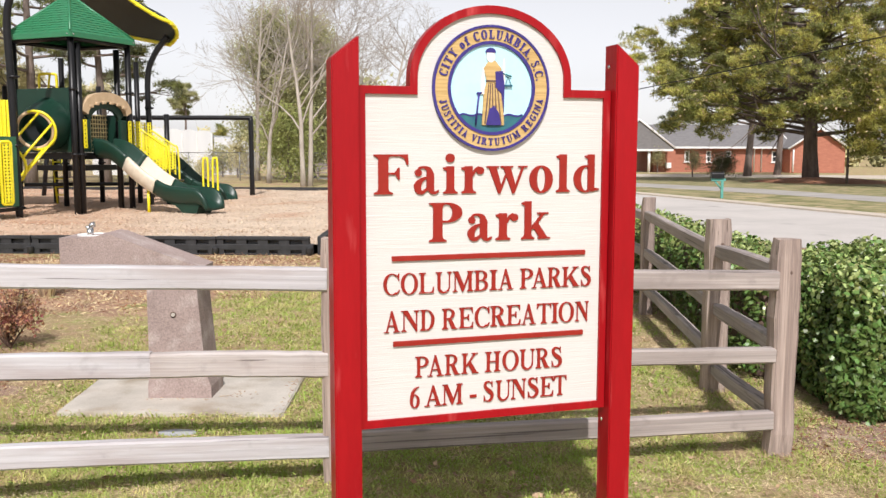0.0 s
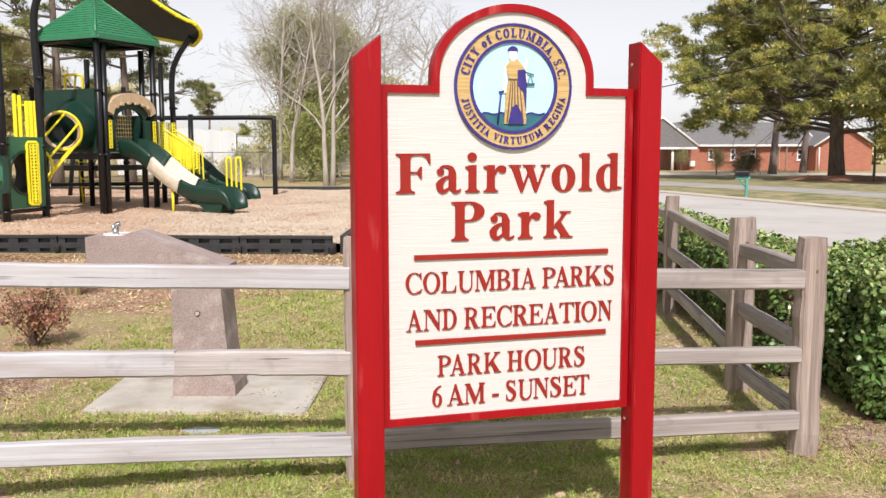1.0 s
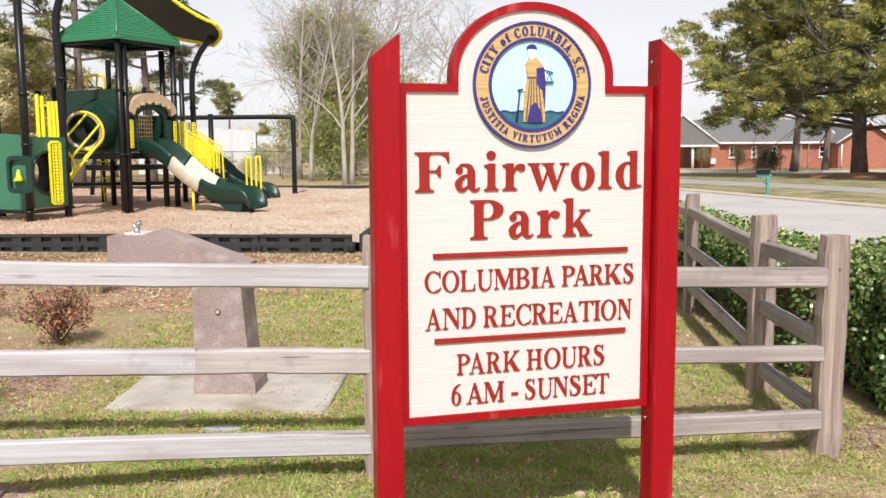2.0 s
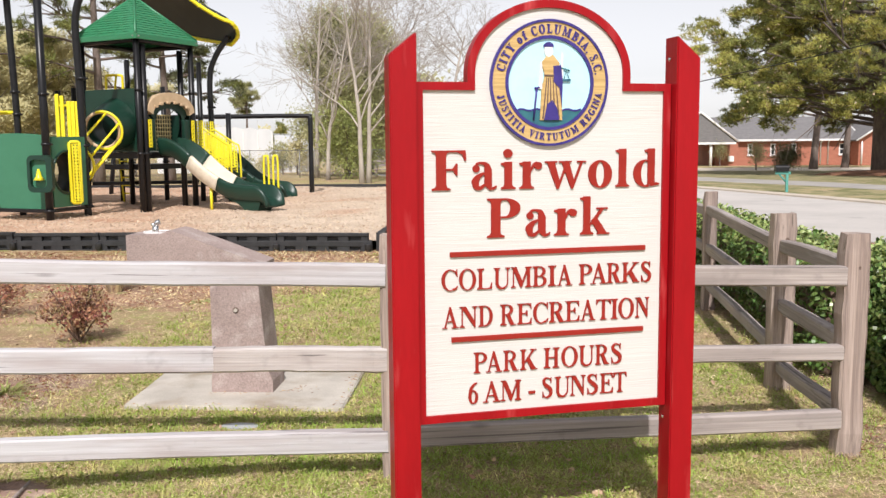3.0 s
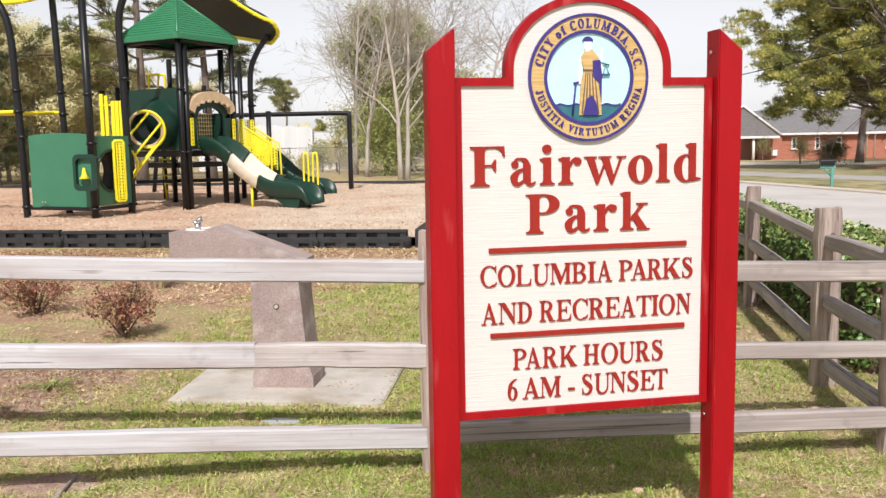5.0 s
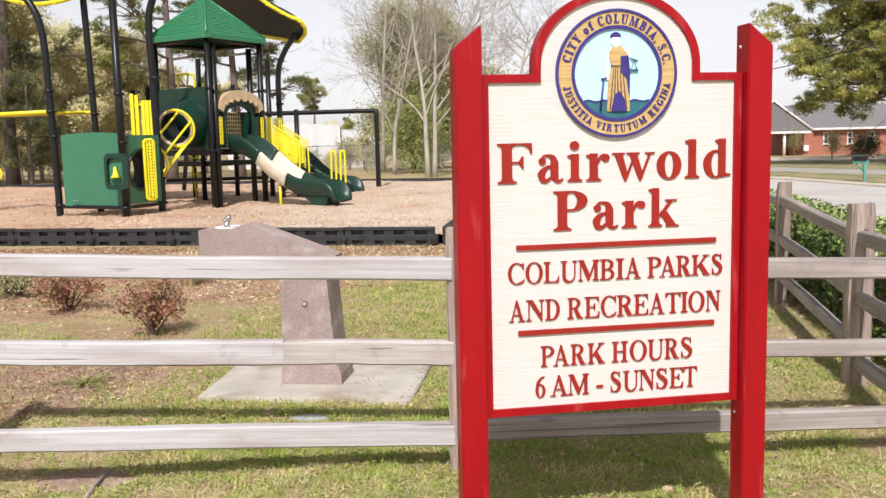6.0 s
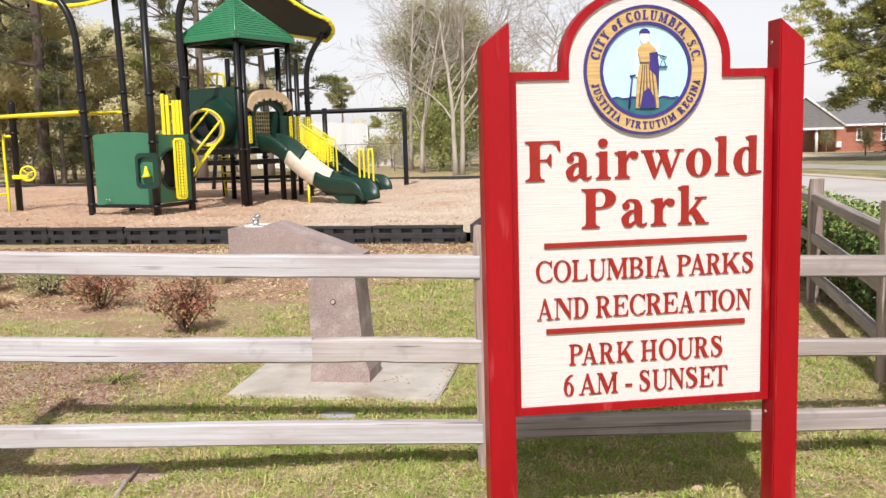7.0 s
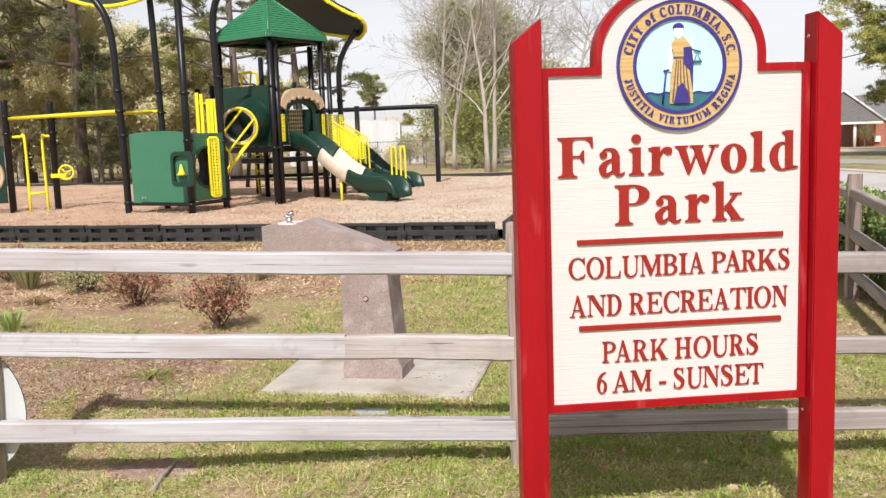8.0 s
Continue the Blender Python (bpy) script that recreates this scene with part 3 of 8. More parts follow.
class Glyph:
    """Draws one bold serif letter from stems, bowls, bars and strokes; cap height is 1."""

    def __init__(self, stem, hair, serif):
        self.bm, self.s, self.h, self.e, self.n = bmesh.new(), stem, hair, serif, 0
        self.width = 1.0

    def face(self):
        self.n += 1
        return -1.0 - 0.012 * (self.n % 8)

    def poly(self, pts):
        area = sum(a[0] * b[1] - b[0] * a[1] for a, b in zip(pts, pts[1:] + pts[:1]))
        prism(self.bm, pts if area > 0 else pts[::-1], self.face(), 0.0)

    def slab(self, x0, x1, y, up, m0, m1):
        """A bracketed serif from x0 to x1 on a stem between m0 and m1."""
        t = self.h * 0.85 * up
        self.poly([(x0, y), (x1, y), (x1, y + t), (m1 + (x1 - m1) * 0.25, y + t * 1.7), (m1, y + t * 3.2), (m0, y + t * 3.2), (m0 + (x0 - m0) * 0.25, y + t * 1.7), (x0, y + t)])

    def stem(self, x, y0=0.0, y1=1.0, low=True, high=True, flag=False, w=None):
        s, e = w or self.s, self.e
        self.poly([(x, y0), (x + s, y0), (x + s, y1), (x, y1)])
        if low:
            self.slab(x - e, x + s + e, y0, 1, x, x + s)
        if flag:
            self.poly([(x - e, y1 - 0.035), (x - e, y1 - 0.075), (x, y1 - 0.12), (x + s * 0.6, y1 - 0.12), (x + s * 0.6, y1)])
        elif high:
            self.slab(x - e, x + s + e, y1, -1, x, x + s)

    def thin(self, x, y0=0.0, y1=1.0, low=True, high=True):
        self.stem(x, y0, y1, low, high, w=self.h * 1.1)

    def bowl(self, cx, cy, rx, ry, a0, a1, heavy=None, light=None):
        s, h = heavy or self.s * 1.08, light or self.h
        n = max(8, int(abs(a1 - a0) / 7))
        angles = [radians(a0 + (a1 - a0) * k / n) for k in range(n + 1)]
        outer = [(cx + rx * math.cos(a), cy + ry * math.sin(a)) for a in angles]
        inner = [(cx + (rx - s) * math.cos(a), cy + (ry - h) * math.sin(a)) for a in angles]
        closed = abs(abs(a1 - a0) - 360) < 1
        if closed:
            outer, inner = outer[:-1], inner[:-1]
        ribbon_prism(self.bm, outer, inner, self.face(), 0.0, closed)

    def stroke(self, pts, widths, steps=5):
        """A pen stroke through pts whose width swells and thins."""
        p = [Vector((x, y)) for x, y in pts]
        ext = [p[0] * 2 - p[1]] + p + [p[-1] * 2 - p[-2]]
        line, wide = [], []
        for i in range(1, len(ext) - 2):
            q0, q1, q2, q3 = ext[i - 1:i + 3]
            for k in range(steps):
                t = k / steps
                line.append(0.5 * ((2 * q1) + (q2 - q0) * t + (2 * q0 - 5 * q1 + 4 * q2 - q3) * t * t + (3 * q1 - q0 - 3 * q2 + q3) * t ** 3))
                wide.append(widths[i - 1] + (widths[i] - widths[i - 1]) * t)
        line.append(p[-1])
        wide.append(widths[-1])
        left, right = [], []
        for i, c in enumerate(line):
            d = (line[min(i + 1, len(line) - 1)] - line[max(i - 1, 0)]).normalized()
            nrm = Vector((-d.y, d.x)) * wide[i] / 2
            left.append((c.x + nrm.x, c.y + nrm.y))
            right.append((c.x - nrm.x, c.y - nrm.y))
        ribbon_prism(self.bm, left, right, self.face(), 0.0, False)

    def bar(self, x0, x1, y, t=None):
        t = t or self.h
        self.poly([(x0, y - t / 2), (x1, y - t / 2), (x1, y + t / 2), (x0, y + t / 2)])

    def tooth(self, x, y, up, size=0.2):
        """The hanging or standing serif at the end of an arm."""
        h = self.h
        self.poly([(x - 0.16, y), (x, y), (x + 0.012, y + size * up), (x - h * 0.5, y + size * up), (x - 0.07, y + (h + 0.06) * up), (x - 0.16, y + h * up)])

    def dot(self, x, y, r):
        self.poly([(x + r * math.cos(a), y + r * math.sin(a)) for a in np.linspace(0, math.tau, 19)[:-1]])

    def foot(self, x0, x1, y, up=1):
        t = self.h * 0.85
        self.poly([(x0, y), (x1, y), (x1, y + t * up), (x0, y + t * up)])


def draw_capital(g, c):
    s, h, e = g.s, g.h, g.e
    x = e + s
    if c in "FE":
        w = 0.70 if c == "E" else 0.68
        g.stem(e)
        g.bar(x - 0.02, w - 0.1, 1 - h / 2)
        g.tooth(w - 0.02, 1, -1, 0.26)
        g.bar(x - 0.02, 0.46, 0.52)
        g.poly([(0.40, 0.52), (0.47, 0.37), (0.50, 0.37), (0.50, 0.67), (0.47, 0.67)])
        if c == "E":
            g.bar(x - 0.02, w - 0.1, h / 2)
            g.tooth(w, 0, 1, 0.28)
        g.width = w
    elif c in "PRB":
        g.stem(e)
        g.bar(x - 0.02, x + 0.12, 1 - h / 2)
        g.bowl(x + 0.10, 0.745, 0.32, 0.255, -90, 90)
        g.bar(x - 0.02, x + 0.12, 0.49 + h / 2)
        g.width = x + 0.42
        if c == "R":
            g.poly([(x + 0.06, 0.50), (x + 0.24, 0.52), (x + 0.50, 0.0), (x + 0.27, 0.0)])
            g.foot(x + 0.27, x + 0.57, 0)
            g.width = x + 0.57
        if c == "B":
            g.bar(x - 0.02, x + 0.14, h / 2)
            g.bowl(x + 0.12, 0.265, 0.35, 0.265, -90, 90)
            g.width = x + 0.47
    elif c == "D":
        g.stem(e)
        g.bar(x - 0.02, x + 0.12, 1 - h / 2)
        g.bowl(x + 0.08, 0.5, 0.40, 0.5, -90, 90)
        g.bar(x - 0.02, x + 0.12, h / 2)
        g.width = x + 0.48
    elif c == "O":
        g.bowl(0.41, 0.5, 0.41, 0.52, 0, 360)
        g.width = 0.82
    elif c in "CG":
        g.bowl(0.42, 0.5, 0.42, 0.52, 52, 306)
        g.poly([(0.64, 0.86), (0.73, 0.66), (0.755, 0.66), (0.755, 1.01), (0.725, 1.01), (0.70, 0.95)])
        if c == "C":
            g.stroke([(0.60, 0.045), (0.69, 0.10), (0.765, 0.22)], [0.10, 0.06, 0.04])
            g.width = 0.77
        else:
            g.stem(0.60, 0.06, 0.44, low=False)
            g.width = 0.86
    elif c == "L":
        g.stem(e)
        g.bar(x - 0.02, 0.60, h / 2)
        g.tooth(0.69, 0, 1, 0.30)
        g.width = 0.70
    elif c == "U":
        g.stem(e, 0.28, 1, low=False)
        g.thin(0.665, 0.30, 1, low=False)
        g.stroke([(e + s / 2, 0.32), (e + s * 0.55, 0.18), (0.27, 0.045), (0.42, 0.0), (0.56, 0.05), (0.665, 0.18), (0.665 + h * 0.55, 0.34)], [s, s * 0.95, 0.13, 0.07, 0.06, h * 1.1, h * 1.1])
        g.width = 0.665 + h * 1.1 + e
    elif c == "M":
        g.thin(0.085, 0, 1, high=False)
        g.poly([(0.05, 1.0), (0.26, 1.0), (0.56, 0.30), (0.50, 0.0), (0.46, 0.0)])
        g.poly([(0.46, 0.0), (0.52, 0.0), (0.90, 1.0), (0.82, 1.0)])
        g.foot(0.0, 0.26, 1, -1)
        g.stem(0.80, 0, 1)
        g.width = 0.80 + s + e
    elif c == "N":
        g.thin(0.095, 0, 1, high=False)
        g.thin(0.655, 0, 1, low=False)
        g.poly([(0.06, 1.0), (0.28, 1.0), (0.70, 0.22), (0.70, -0.02), (0.66, -0.02)])
        g.foot(0.0, 0.28, 1, -1)
        g.width = 0.80
    elif c == "I":
        g.stem(e)
        g.width = s + 2 * e
    elif c == "A":
        g.poly([(0.36, 1.02), (0.44, 1.02), (0.755, 0.0), (0.755 - s * 1.2, 0.0), (0.36, 0.80)])
        g.poly([(0.10, 0.0), (0.10 + h * 1.15, 0.0), (0.405, 0.86), (0.405, 0.99), (0.37, 0.99)])
        g.bar(0.20, 0.56, 0.32)
        g.foot(0.0, 0.25, 0)
        g.foot(0.48, 0.83, 0)
        g.width = 0.83
    elif c == "K":
        g.stem(e)
        g.poly([(x - 0.02, 0.36), (x + 0.05, 0.36), (0.76, 0.97), (0.66, 0.97)])
        g.poly([(0.30, 0.50), (0.44, 0.66), (0.86, 0.0), (0.60, 0.0)])
        g.foot(0.55, 0.91, 0)
        g.foot(0.54, 0.86, 1, -1)
        g.width = 0.91
    elif c == "S":
        g.stroke([(0.50, 0.78), (0.43, 0.925), (0.27, 0.985), (0.13, 0.92), (0.095, 0.78), (0.18, 0.64), (0.36, 0.50), (0.485, 0.36), (0.48, 0.17), (0.36, 0.04), (0.22, 0.015), (0.10, 0.09), (0.05, 0.26)],
                 [0.03, 0.05, 0.06, 0.11, 0.15, 0.19, 0.22, 0.19, 0.15, 0.09, 0.055, 0.05, 0.03])
        g.poly([(0.44, 0.90), (0.49, 0.70), (0.515, 0.70), (0.515, 1.01), (0.49, 1.01), (0.47, 0.95)])
        g.poly([(0.10, 0.10), (0.05, 0.31), (0.025, 0.31), (0.025, -0.01), (0.05, -0.01), (0.07, 0.05)])
        g.width = 0.58
    elif c == "T":
        g.stem(0.375 - s / 2, 0, 1, high=False)
        g.bar(0.10, 0.65, 1 - h / 2)
        g.tooth(0.745, 1, -1, 0.25)
        g.poly([(0.165, 1.0), (0.005, 1.0), (-0.007, 0.75), (h * 0.5, 0.75), (0.075, 1 - h - 0.06), (0.165, 1 - h)])
        g.width = 0.75
    elif c == "H":
        g.stem(e)
        g.stem(0.76 - s - e)
        g.bar(x - 0.02, 0.78 - s - e, 0.51)
        g.width = 0.76
    elif c == "Y":
        g.stem(0.40 - s / 2, 0, 0.48, high=False)
        g.poly([(0.05, 1.0), (0.05 + s * 1.2, 1.0), (0.40 + s / 2, 0.45), (0.40 - s / 2, 0.42)])
        g.poly([(0.42, 0.46), (0.48, 0.46), (0.74, 1.0), (0.67, 1.0)])
        g.foot(-0.02, 0.34, 1, -1)
        g.foot(0.56, 0.84, 1, -1)
        g.width = 0.84
    elif c == "V":
        g.poly([(0.05, 1.0), (0.05 + s * 1.2, 1.0), (0.48, 0.25), (0.42, -0.02), (0.38, -0.02)])
        g.poly([(0.38, -0.02), (0.44, -0.02), (0.74, 1.0), (0.67, 1.0)])
        g.foot(-0.02, 0.34, 1, -1)
        g.foot(0.56, 0.84, 1, -1)
        g.width = 0.84
    elif c == "J":
        g.stem(0.24, 0.12, 1, low=False)
        g.bowl(0.23, 0.16, 0.21, 0.24, 180, 350, heavy=s * 0.8)
        g.dot(0.10, 0.16, s * 0.5)
        g.width = 0.54


def draw_letter(g, c):
    s, h, e = g.s, g.h, g.e
    X = 0.70
    if c.isupper():
        draw_capital(g, c)
    elif c == "f":
        g.stem(0.12, 0, 0.75, high=False)
        g.bowl(0.36, 0.74, 0.24, 0.28, 30, 180, heavy=s)
        g.bar(0.0, 0.46, 0.62, h * 1.2)
        g.width = 0.50
    elif c in ".,":
        g.dot(0.10, 0.08, 0.10)
        if c == ",":
            g.stroke([(0.13, 0.04), (0.12, -0.08), (0.04, -0.18)], [0.10, 0.07, 0.03])
        g.width = 0.2
    elif c == "6":
        g.bowl(0.25, 0.31, 0.25, 0.33, 0, 360, heavy=s)
        g.stroke([(0.46, 1.0), (0.30, 0.93), (0.15, 0.74), (0.09, 0.50), (0.085, 0.30)], [0.03, 0.07, 0.14, s, s])
        g.width = 0.50
    elif c == "-":
        g.bar(0.0, 0.33, 0.33, 0.13)
        g.width = 0.33
    elif c == "a":
        g.stem(0.345, 0.08, 0.50, low=False, high=False)
        g.stroke([(0.12, 0.56), (0.17, 0.655), (0.28, 0.675), (0.40, 0.62), (0.345 + s / 2, 0.48)], [0.06, 0.06, 0.06, 0.13, s])
        g.dot(0.135, 0.535, 0.092)
        g.stroke([(0.38, 0.43), (0.22, 0.355), (0.115, 0.21), (0.15, 0.07), (0.25, 0.045), (0.36, 0.13)], [0.04, 0.10, 0.19, 0.15, 0.09, 0.05])
        g.stroke([(0.345 + s / 2, 0.14), (0.50, 0.035), (0.60, 0.04), (0.66, 0.09)], [s * 0.9, 0.10, 0.06, 0.03])
        g.width = 0.66
    elif c in "il":
        g.stem(e, 0, X if c == "i" else 1.0, flag=True)
        if c == "i":
            g.dot(e + s * 0.46, 0.91, 0.115)
        g.width = s + 2 * e
    elif c == "r":
        g.stem(e, 0, X, flag=True)
        g.stroke([(e + s - 0.01, 0.44), (e + s + 0.07, 0.60), (e + s + 0.17, 0.645)], [0.04, 0.07, 0.11])
        g.dot(e + s + 0.19, 0.585, 0.098)
        g.width = e + s + 0.29
    elif c == "w":
        g.poly([(0.04, X), (0.04 + s * 1.05, X), (0.385, 0.20), (0.345, -0.02), (0.31, -0.02)])
        g.poly([(0.31, -0.02), (0.36, -0.02), (0.575, 0.56), (0.52, 0.56)])
        g.poly([(0.42, X), (0.42 + s * 1.05, X), (0.77, 0.20), (0.73, -0.02), (0.69, -0.02)])
        g.poly([(0.69, -0.02), (0.74, -0.02), (1.01, X), (0.95, X)])
        g.foot(0.0, 0.32, X, -1)
        g.foot(0.37, 0.70, X, -1)
        g.foot(0.85, 1.09, X, -1)
        g.width = 1.09
    elif c == "o":
        g.bowl(0.325, 0.345, 0.325, 0.365, 0, 360)
        g.width = 0.65
    elif c == "d":
        g.stem(0.40, 0.04, 1.0, low=False, flag=True)
        g.bowl(0.34, 0.345, 0.34, 0.365, 70, 292)
        g.poly([(0.40 + s * 0.4, 0.10), (0.40 + s * 0.4, 0.0), (0.50, 0.0), (0.73, 0.045), (0.73, 0.08), (0.40 + s, 0.11)])
        g.width = 0.74
    elif c == "k":
        g.stem(e, 0, 1, flag=True)
        g.poly([(e + s - 0.02, 0.26), (e + s + 0.06, 0.26), (0.66, 0.67), (0.56, 0.67)])
        g.poly([(0.30, 0.36), (0.43, 0.48), (0.77, 0.0), (0.53, 0.0)])
        g.foot(0.47, 0.82, 0)
        g.foot(0.45, 0.76, X, -1)
        g.width = 0.82


def sign_line(text, spans, base, cap, stem, hair, serif, material):
    """Raised letters along one line of the sign; spans holds each letter's left and right edge in millimetres."""
    for c, left, right in zip(text, spans[::2], spans[1::2]):
        g = Glyph(stem, hair, serif)
        draw_letter(g, c)
        m = Matrix.Translation((left / 1000, 0.002, base)) @ Matrix.Diagonal(((right - left) / 1000 / g.width, 0.009, cap, 1))
        bmesh.ops.transform(g.bm, matrix=m, verts=g.bm.verts)
        part("letter", g.bm, material, SIGN)


sign_line("Fairwold", (130, 276, 293, 402, 421, 483, 500, 599, 611, 793, 803, 910, 927, 989, 1008, 1130), 1.517, 0.160, 0.195, 0.048, 0.085, RED_TEXT)
sign_line("Park", (361, 504, 524, 635, 653, 754, 769, 901), 1.319, 0.161, 0.195, 0.048, 0.085, RED_TEXT)
sign_line("COLUMBIAPARKS", (167, 235, 241, 313, 318, 382, 390, 459, 465, 554, 559, 620, 628, 662, 667, 735, 766, 825, 819, 893, 894, 960, 963, 1044, 1051, 1098), 1.107, 0.086, 0.145, 0.045, 0.085, RED_TEXT)
sign_line("ANDRECREATION", (169, 237, 242, 319, 323, 384, 418, 485, 492, 554, 562, 628, 633, 704, 707, 768, 774, 841, 846, 912, 915, 945, 949, 1020, 1027, 1092), 0.951, 0.087, 0.145, 0.045, 0.085, RED_TEXT)
sign_line("PARKHOURS", (302, 359, 355, 424, 431, 497, 505, 580, 610, 679, 689, 763, 769, 837, 844, 909, 917, 966), 0.755, 0.087, 0.145, 0.045, 0.085, RED_TEXT)
sign_line("6AM-SUNSET", (278, 320, 342, 418, 420, 509, 542, 571, 603, 649, 660, 727, 730, 800, 807, 857, 868, 927, 930, 990), 0.627, 0.087, 0.145, 0.045, 0.085, RED_TEXT)
for u0, u1, z in ((0.203, 1.068, 1.255), (0.207, 1.064, 0.902)):
    part("rule", fresh_box(((u0 + u1) / 2, -0.004, z), (u1 - u0, 0.012, 0.021), bevel=0.002), RED_TEXT, SIGN, "thin raised red rule")


def circle(cx, cz, r, n=64):
    return [(cx + r * math.cos(a), cz + r * math.sin(a)) for a in np.linspace(0, math.tau, n + 1)[:-1]]


def build_seal():
    cx, cz = 0.628, 1.947
    seal = part("seal", prism(bmesh.new(), circle(cx, cz, 0.190), -0.006, 0.004), SKYBLUE, SIGN, "round painted seal with a pale blue field")
    for name, r0, r1, y, material in (("outer_ring", 0.2555, 0.2455, -0.016, NAVY), ("gold_ring", 0.2455, 0.190, -0.011, GOLD), ("inner_ring", 0.191, 0.178, -0.015, NAVY)):
        part(name, ribbon_prism(bmesh.new(), circle(cx, cz, r0), circle(cx, cz, r1), y, 0.004), material, seal)
    # ground of the scene inside the seal
    low = [(cx + 0.178 * math.cos(a), cz + 0.178 * math.sin(a)) for a in np.linspace(radians(217), radians(323), 24)]
    part("hill", prism(bmesh.new(), low, -0.0075, 0.0), TEAL, seal)
    # plain standing shape in the middle
    robe = [(-0.042, -0.150), (0.054, -0.150), (0.050, -0.03), (0.034, 0.03), (0.042, 0.08), (0.014, 0.112), (-0.012, 0.112), (-0.036, 0.08), (-0.022, 0.03), (-0.036, -0.03)]
    part("robe_shape", prism(bmesh.new(), [(cx + x, cz + z) for x, z in robe], -0.013, 0.0), GOLD, seal)
    for x0, x1 in ((-0.014, -0.030), (-0.006, -0.014), (0.002, 0.004), (0.012, 0.022), (0.022, 0.040)):
        part("fold", prism(bmesh.new(), [(cx + x1 - 0.003, cz - 0.145), (cx + x1 + 0.003, cz - 0.145), (cx + x0 + 0.0015, cz + 0.022), (cx + x0 - 0.0015, cz + 0.022)], -0.0155, 0.0), TWIG_SHADE, seal)
    part("belt", fresh_box((cx + 0.004, -0.012, cz + 0.030), (0.058, 0.008, 0.007)), TWIG_SHADE, seal)
    ridge = [(cx - 0.137 + 0.274 * k / 20, cz - 0.109 + 0.004 * math.sin(k * 1.3)) for k in range(21)]
    part("hill_line", ribbon_prism(bmesh.new(), [(x, z + 0.004) for x, z in ridge], [(x, z - 0.003) for x, z in ridge], -0.0095, 0.0, False), NAVY, seal)
    part("sash_shape", prism(bmesh.new(), [(cx + x, cz + z) for x, z in ((0.014, 0.068), (0.046, 0.072), (0.054, 0.01), (0.052, -0.10), (0.040, -0.02), (0.016, 0.004))], -0.0165, 0.0), NAVY, seal)
    part("base_shape", prism(bmesh.new(), [(cx + x, cz + z) for x, z in ((-0.026, -0.150), (0.040, -0.150), (0.030, -0.10), (0.010, -0.070), (-0.012, -0.085))], -0.0168, 0.0), NAVY, seal)
    part("pale_oval", prism(bmesh.new(), [(cx - 0.006 + 0.019 * math.cos(a), cz + 0.130 + 0.026 * math.sin(a)) for a in np.linspace(0, math.tau, 21)[:-1]], -0.0135, 0.0), WHITE, seal)
    part("dark_cap", prism(bmesh.new(), [(cx - 0.006 + 0.022 * math.cos(a), cz + 0.144 + 0.020 * math.sin(a)) for a in np.linspace(0, math.pi, 13)], -0.0145, 0.0), NAVY, seal)
    for x, w, z in ((-0.040, 0.014, 0.035), (0.050, 0.013, 0.075)):
        part("pale_band", prism(bmesh.new(), [(cx + x - w / 2, cz + z - 0.06), (cx + x + w / 2, cz + z - 0.06), (cx + x + w / 2, cz + z + 0.04), (cx + x - w / 2 + 0.008, cz + z + 0.05)], -0.0125, 0.0), WHITE, seal)
    bm = bmesh.new()
    tube(bm, [(cx - 0.056, -0.012, cz - 0.02), (cx - 0.07, -0.012, cz - 0.15)], 0.004, 6)
    tube(bm, [(cx - 0.066, -0.012, cz - 0.022), (cx - 0.044, -0.012, cz - 0.018)], 0.004, 6)
    part("staff", bm, NAVY, seal)
    bm = bmesh.new()
    tube(bm, [(cx + 0.045, -0.013, cz + 0.062), (cx + 0.086, -0.013, cz + 0.05)], 0.003, 6)
    tube(bm, [(cx + 0.070, -0.013, cz + 0.052), (cx + 0.060, -0.013, cz + 0.015), (cx + 0.084, -0.013, cz + 0.015)], 0.0022, 6, closed=True)
    box(bm, (cx + 0.072, -0.013, cz + 0.012), (0.034, 0.006, 0.008))
    part("scales_shape", bm, TEAL, seal)

    # lettering round the ring
    def ring_text(text, start, end, radius, size, inward):
        made, x = [], 0.0
        for c in text:
            if c == " ":
                x += 0.45
                continue
            g = Glyph(0.24, 0.10, 0.09)
            draw_letter(g, c)
            made.append((g, x + g.width / 2))
            x += g.width + 0.16
        for g, mid in made:
            a = radians(start + (end - start) * mid / (x - 0.16))
            spin = math.pi / 2 - a if not inward else -math.pi / 2 - a
            m = Matrix.Translation((cx + radius * math.cos(a), -0.010, cz + radius * math.sin(a))) @ Matrix.Rotation(spin, 4, "Y") @ Matrix.Diagonal((size * 0.88, 0.005, size, 1)) @ Matrix.Translation((-g.width / 2, 0, -0.5))
            bmesh.ops.transform(g.bm, matrix=m, verts=g.bm.verts)
            part("letter", g.bm, NAVY, seal)

    ring_text("CITY of COLUMBIA, S.C.", 168, 10, 0.2175, 0.036, False)
    ring_text("JUSTITIA VIRTUTUM REGINA", 193, 350, 0.2175, 0.029, True)


build_seal()

# ---- split-rail fence ----


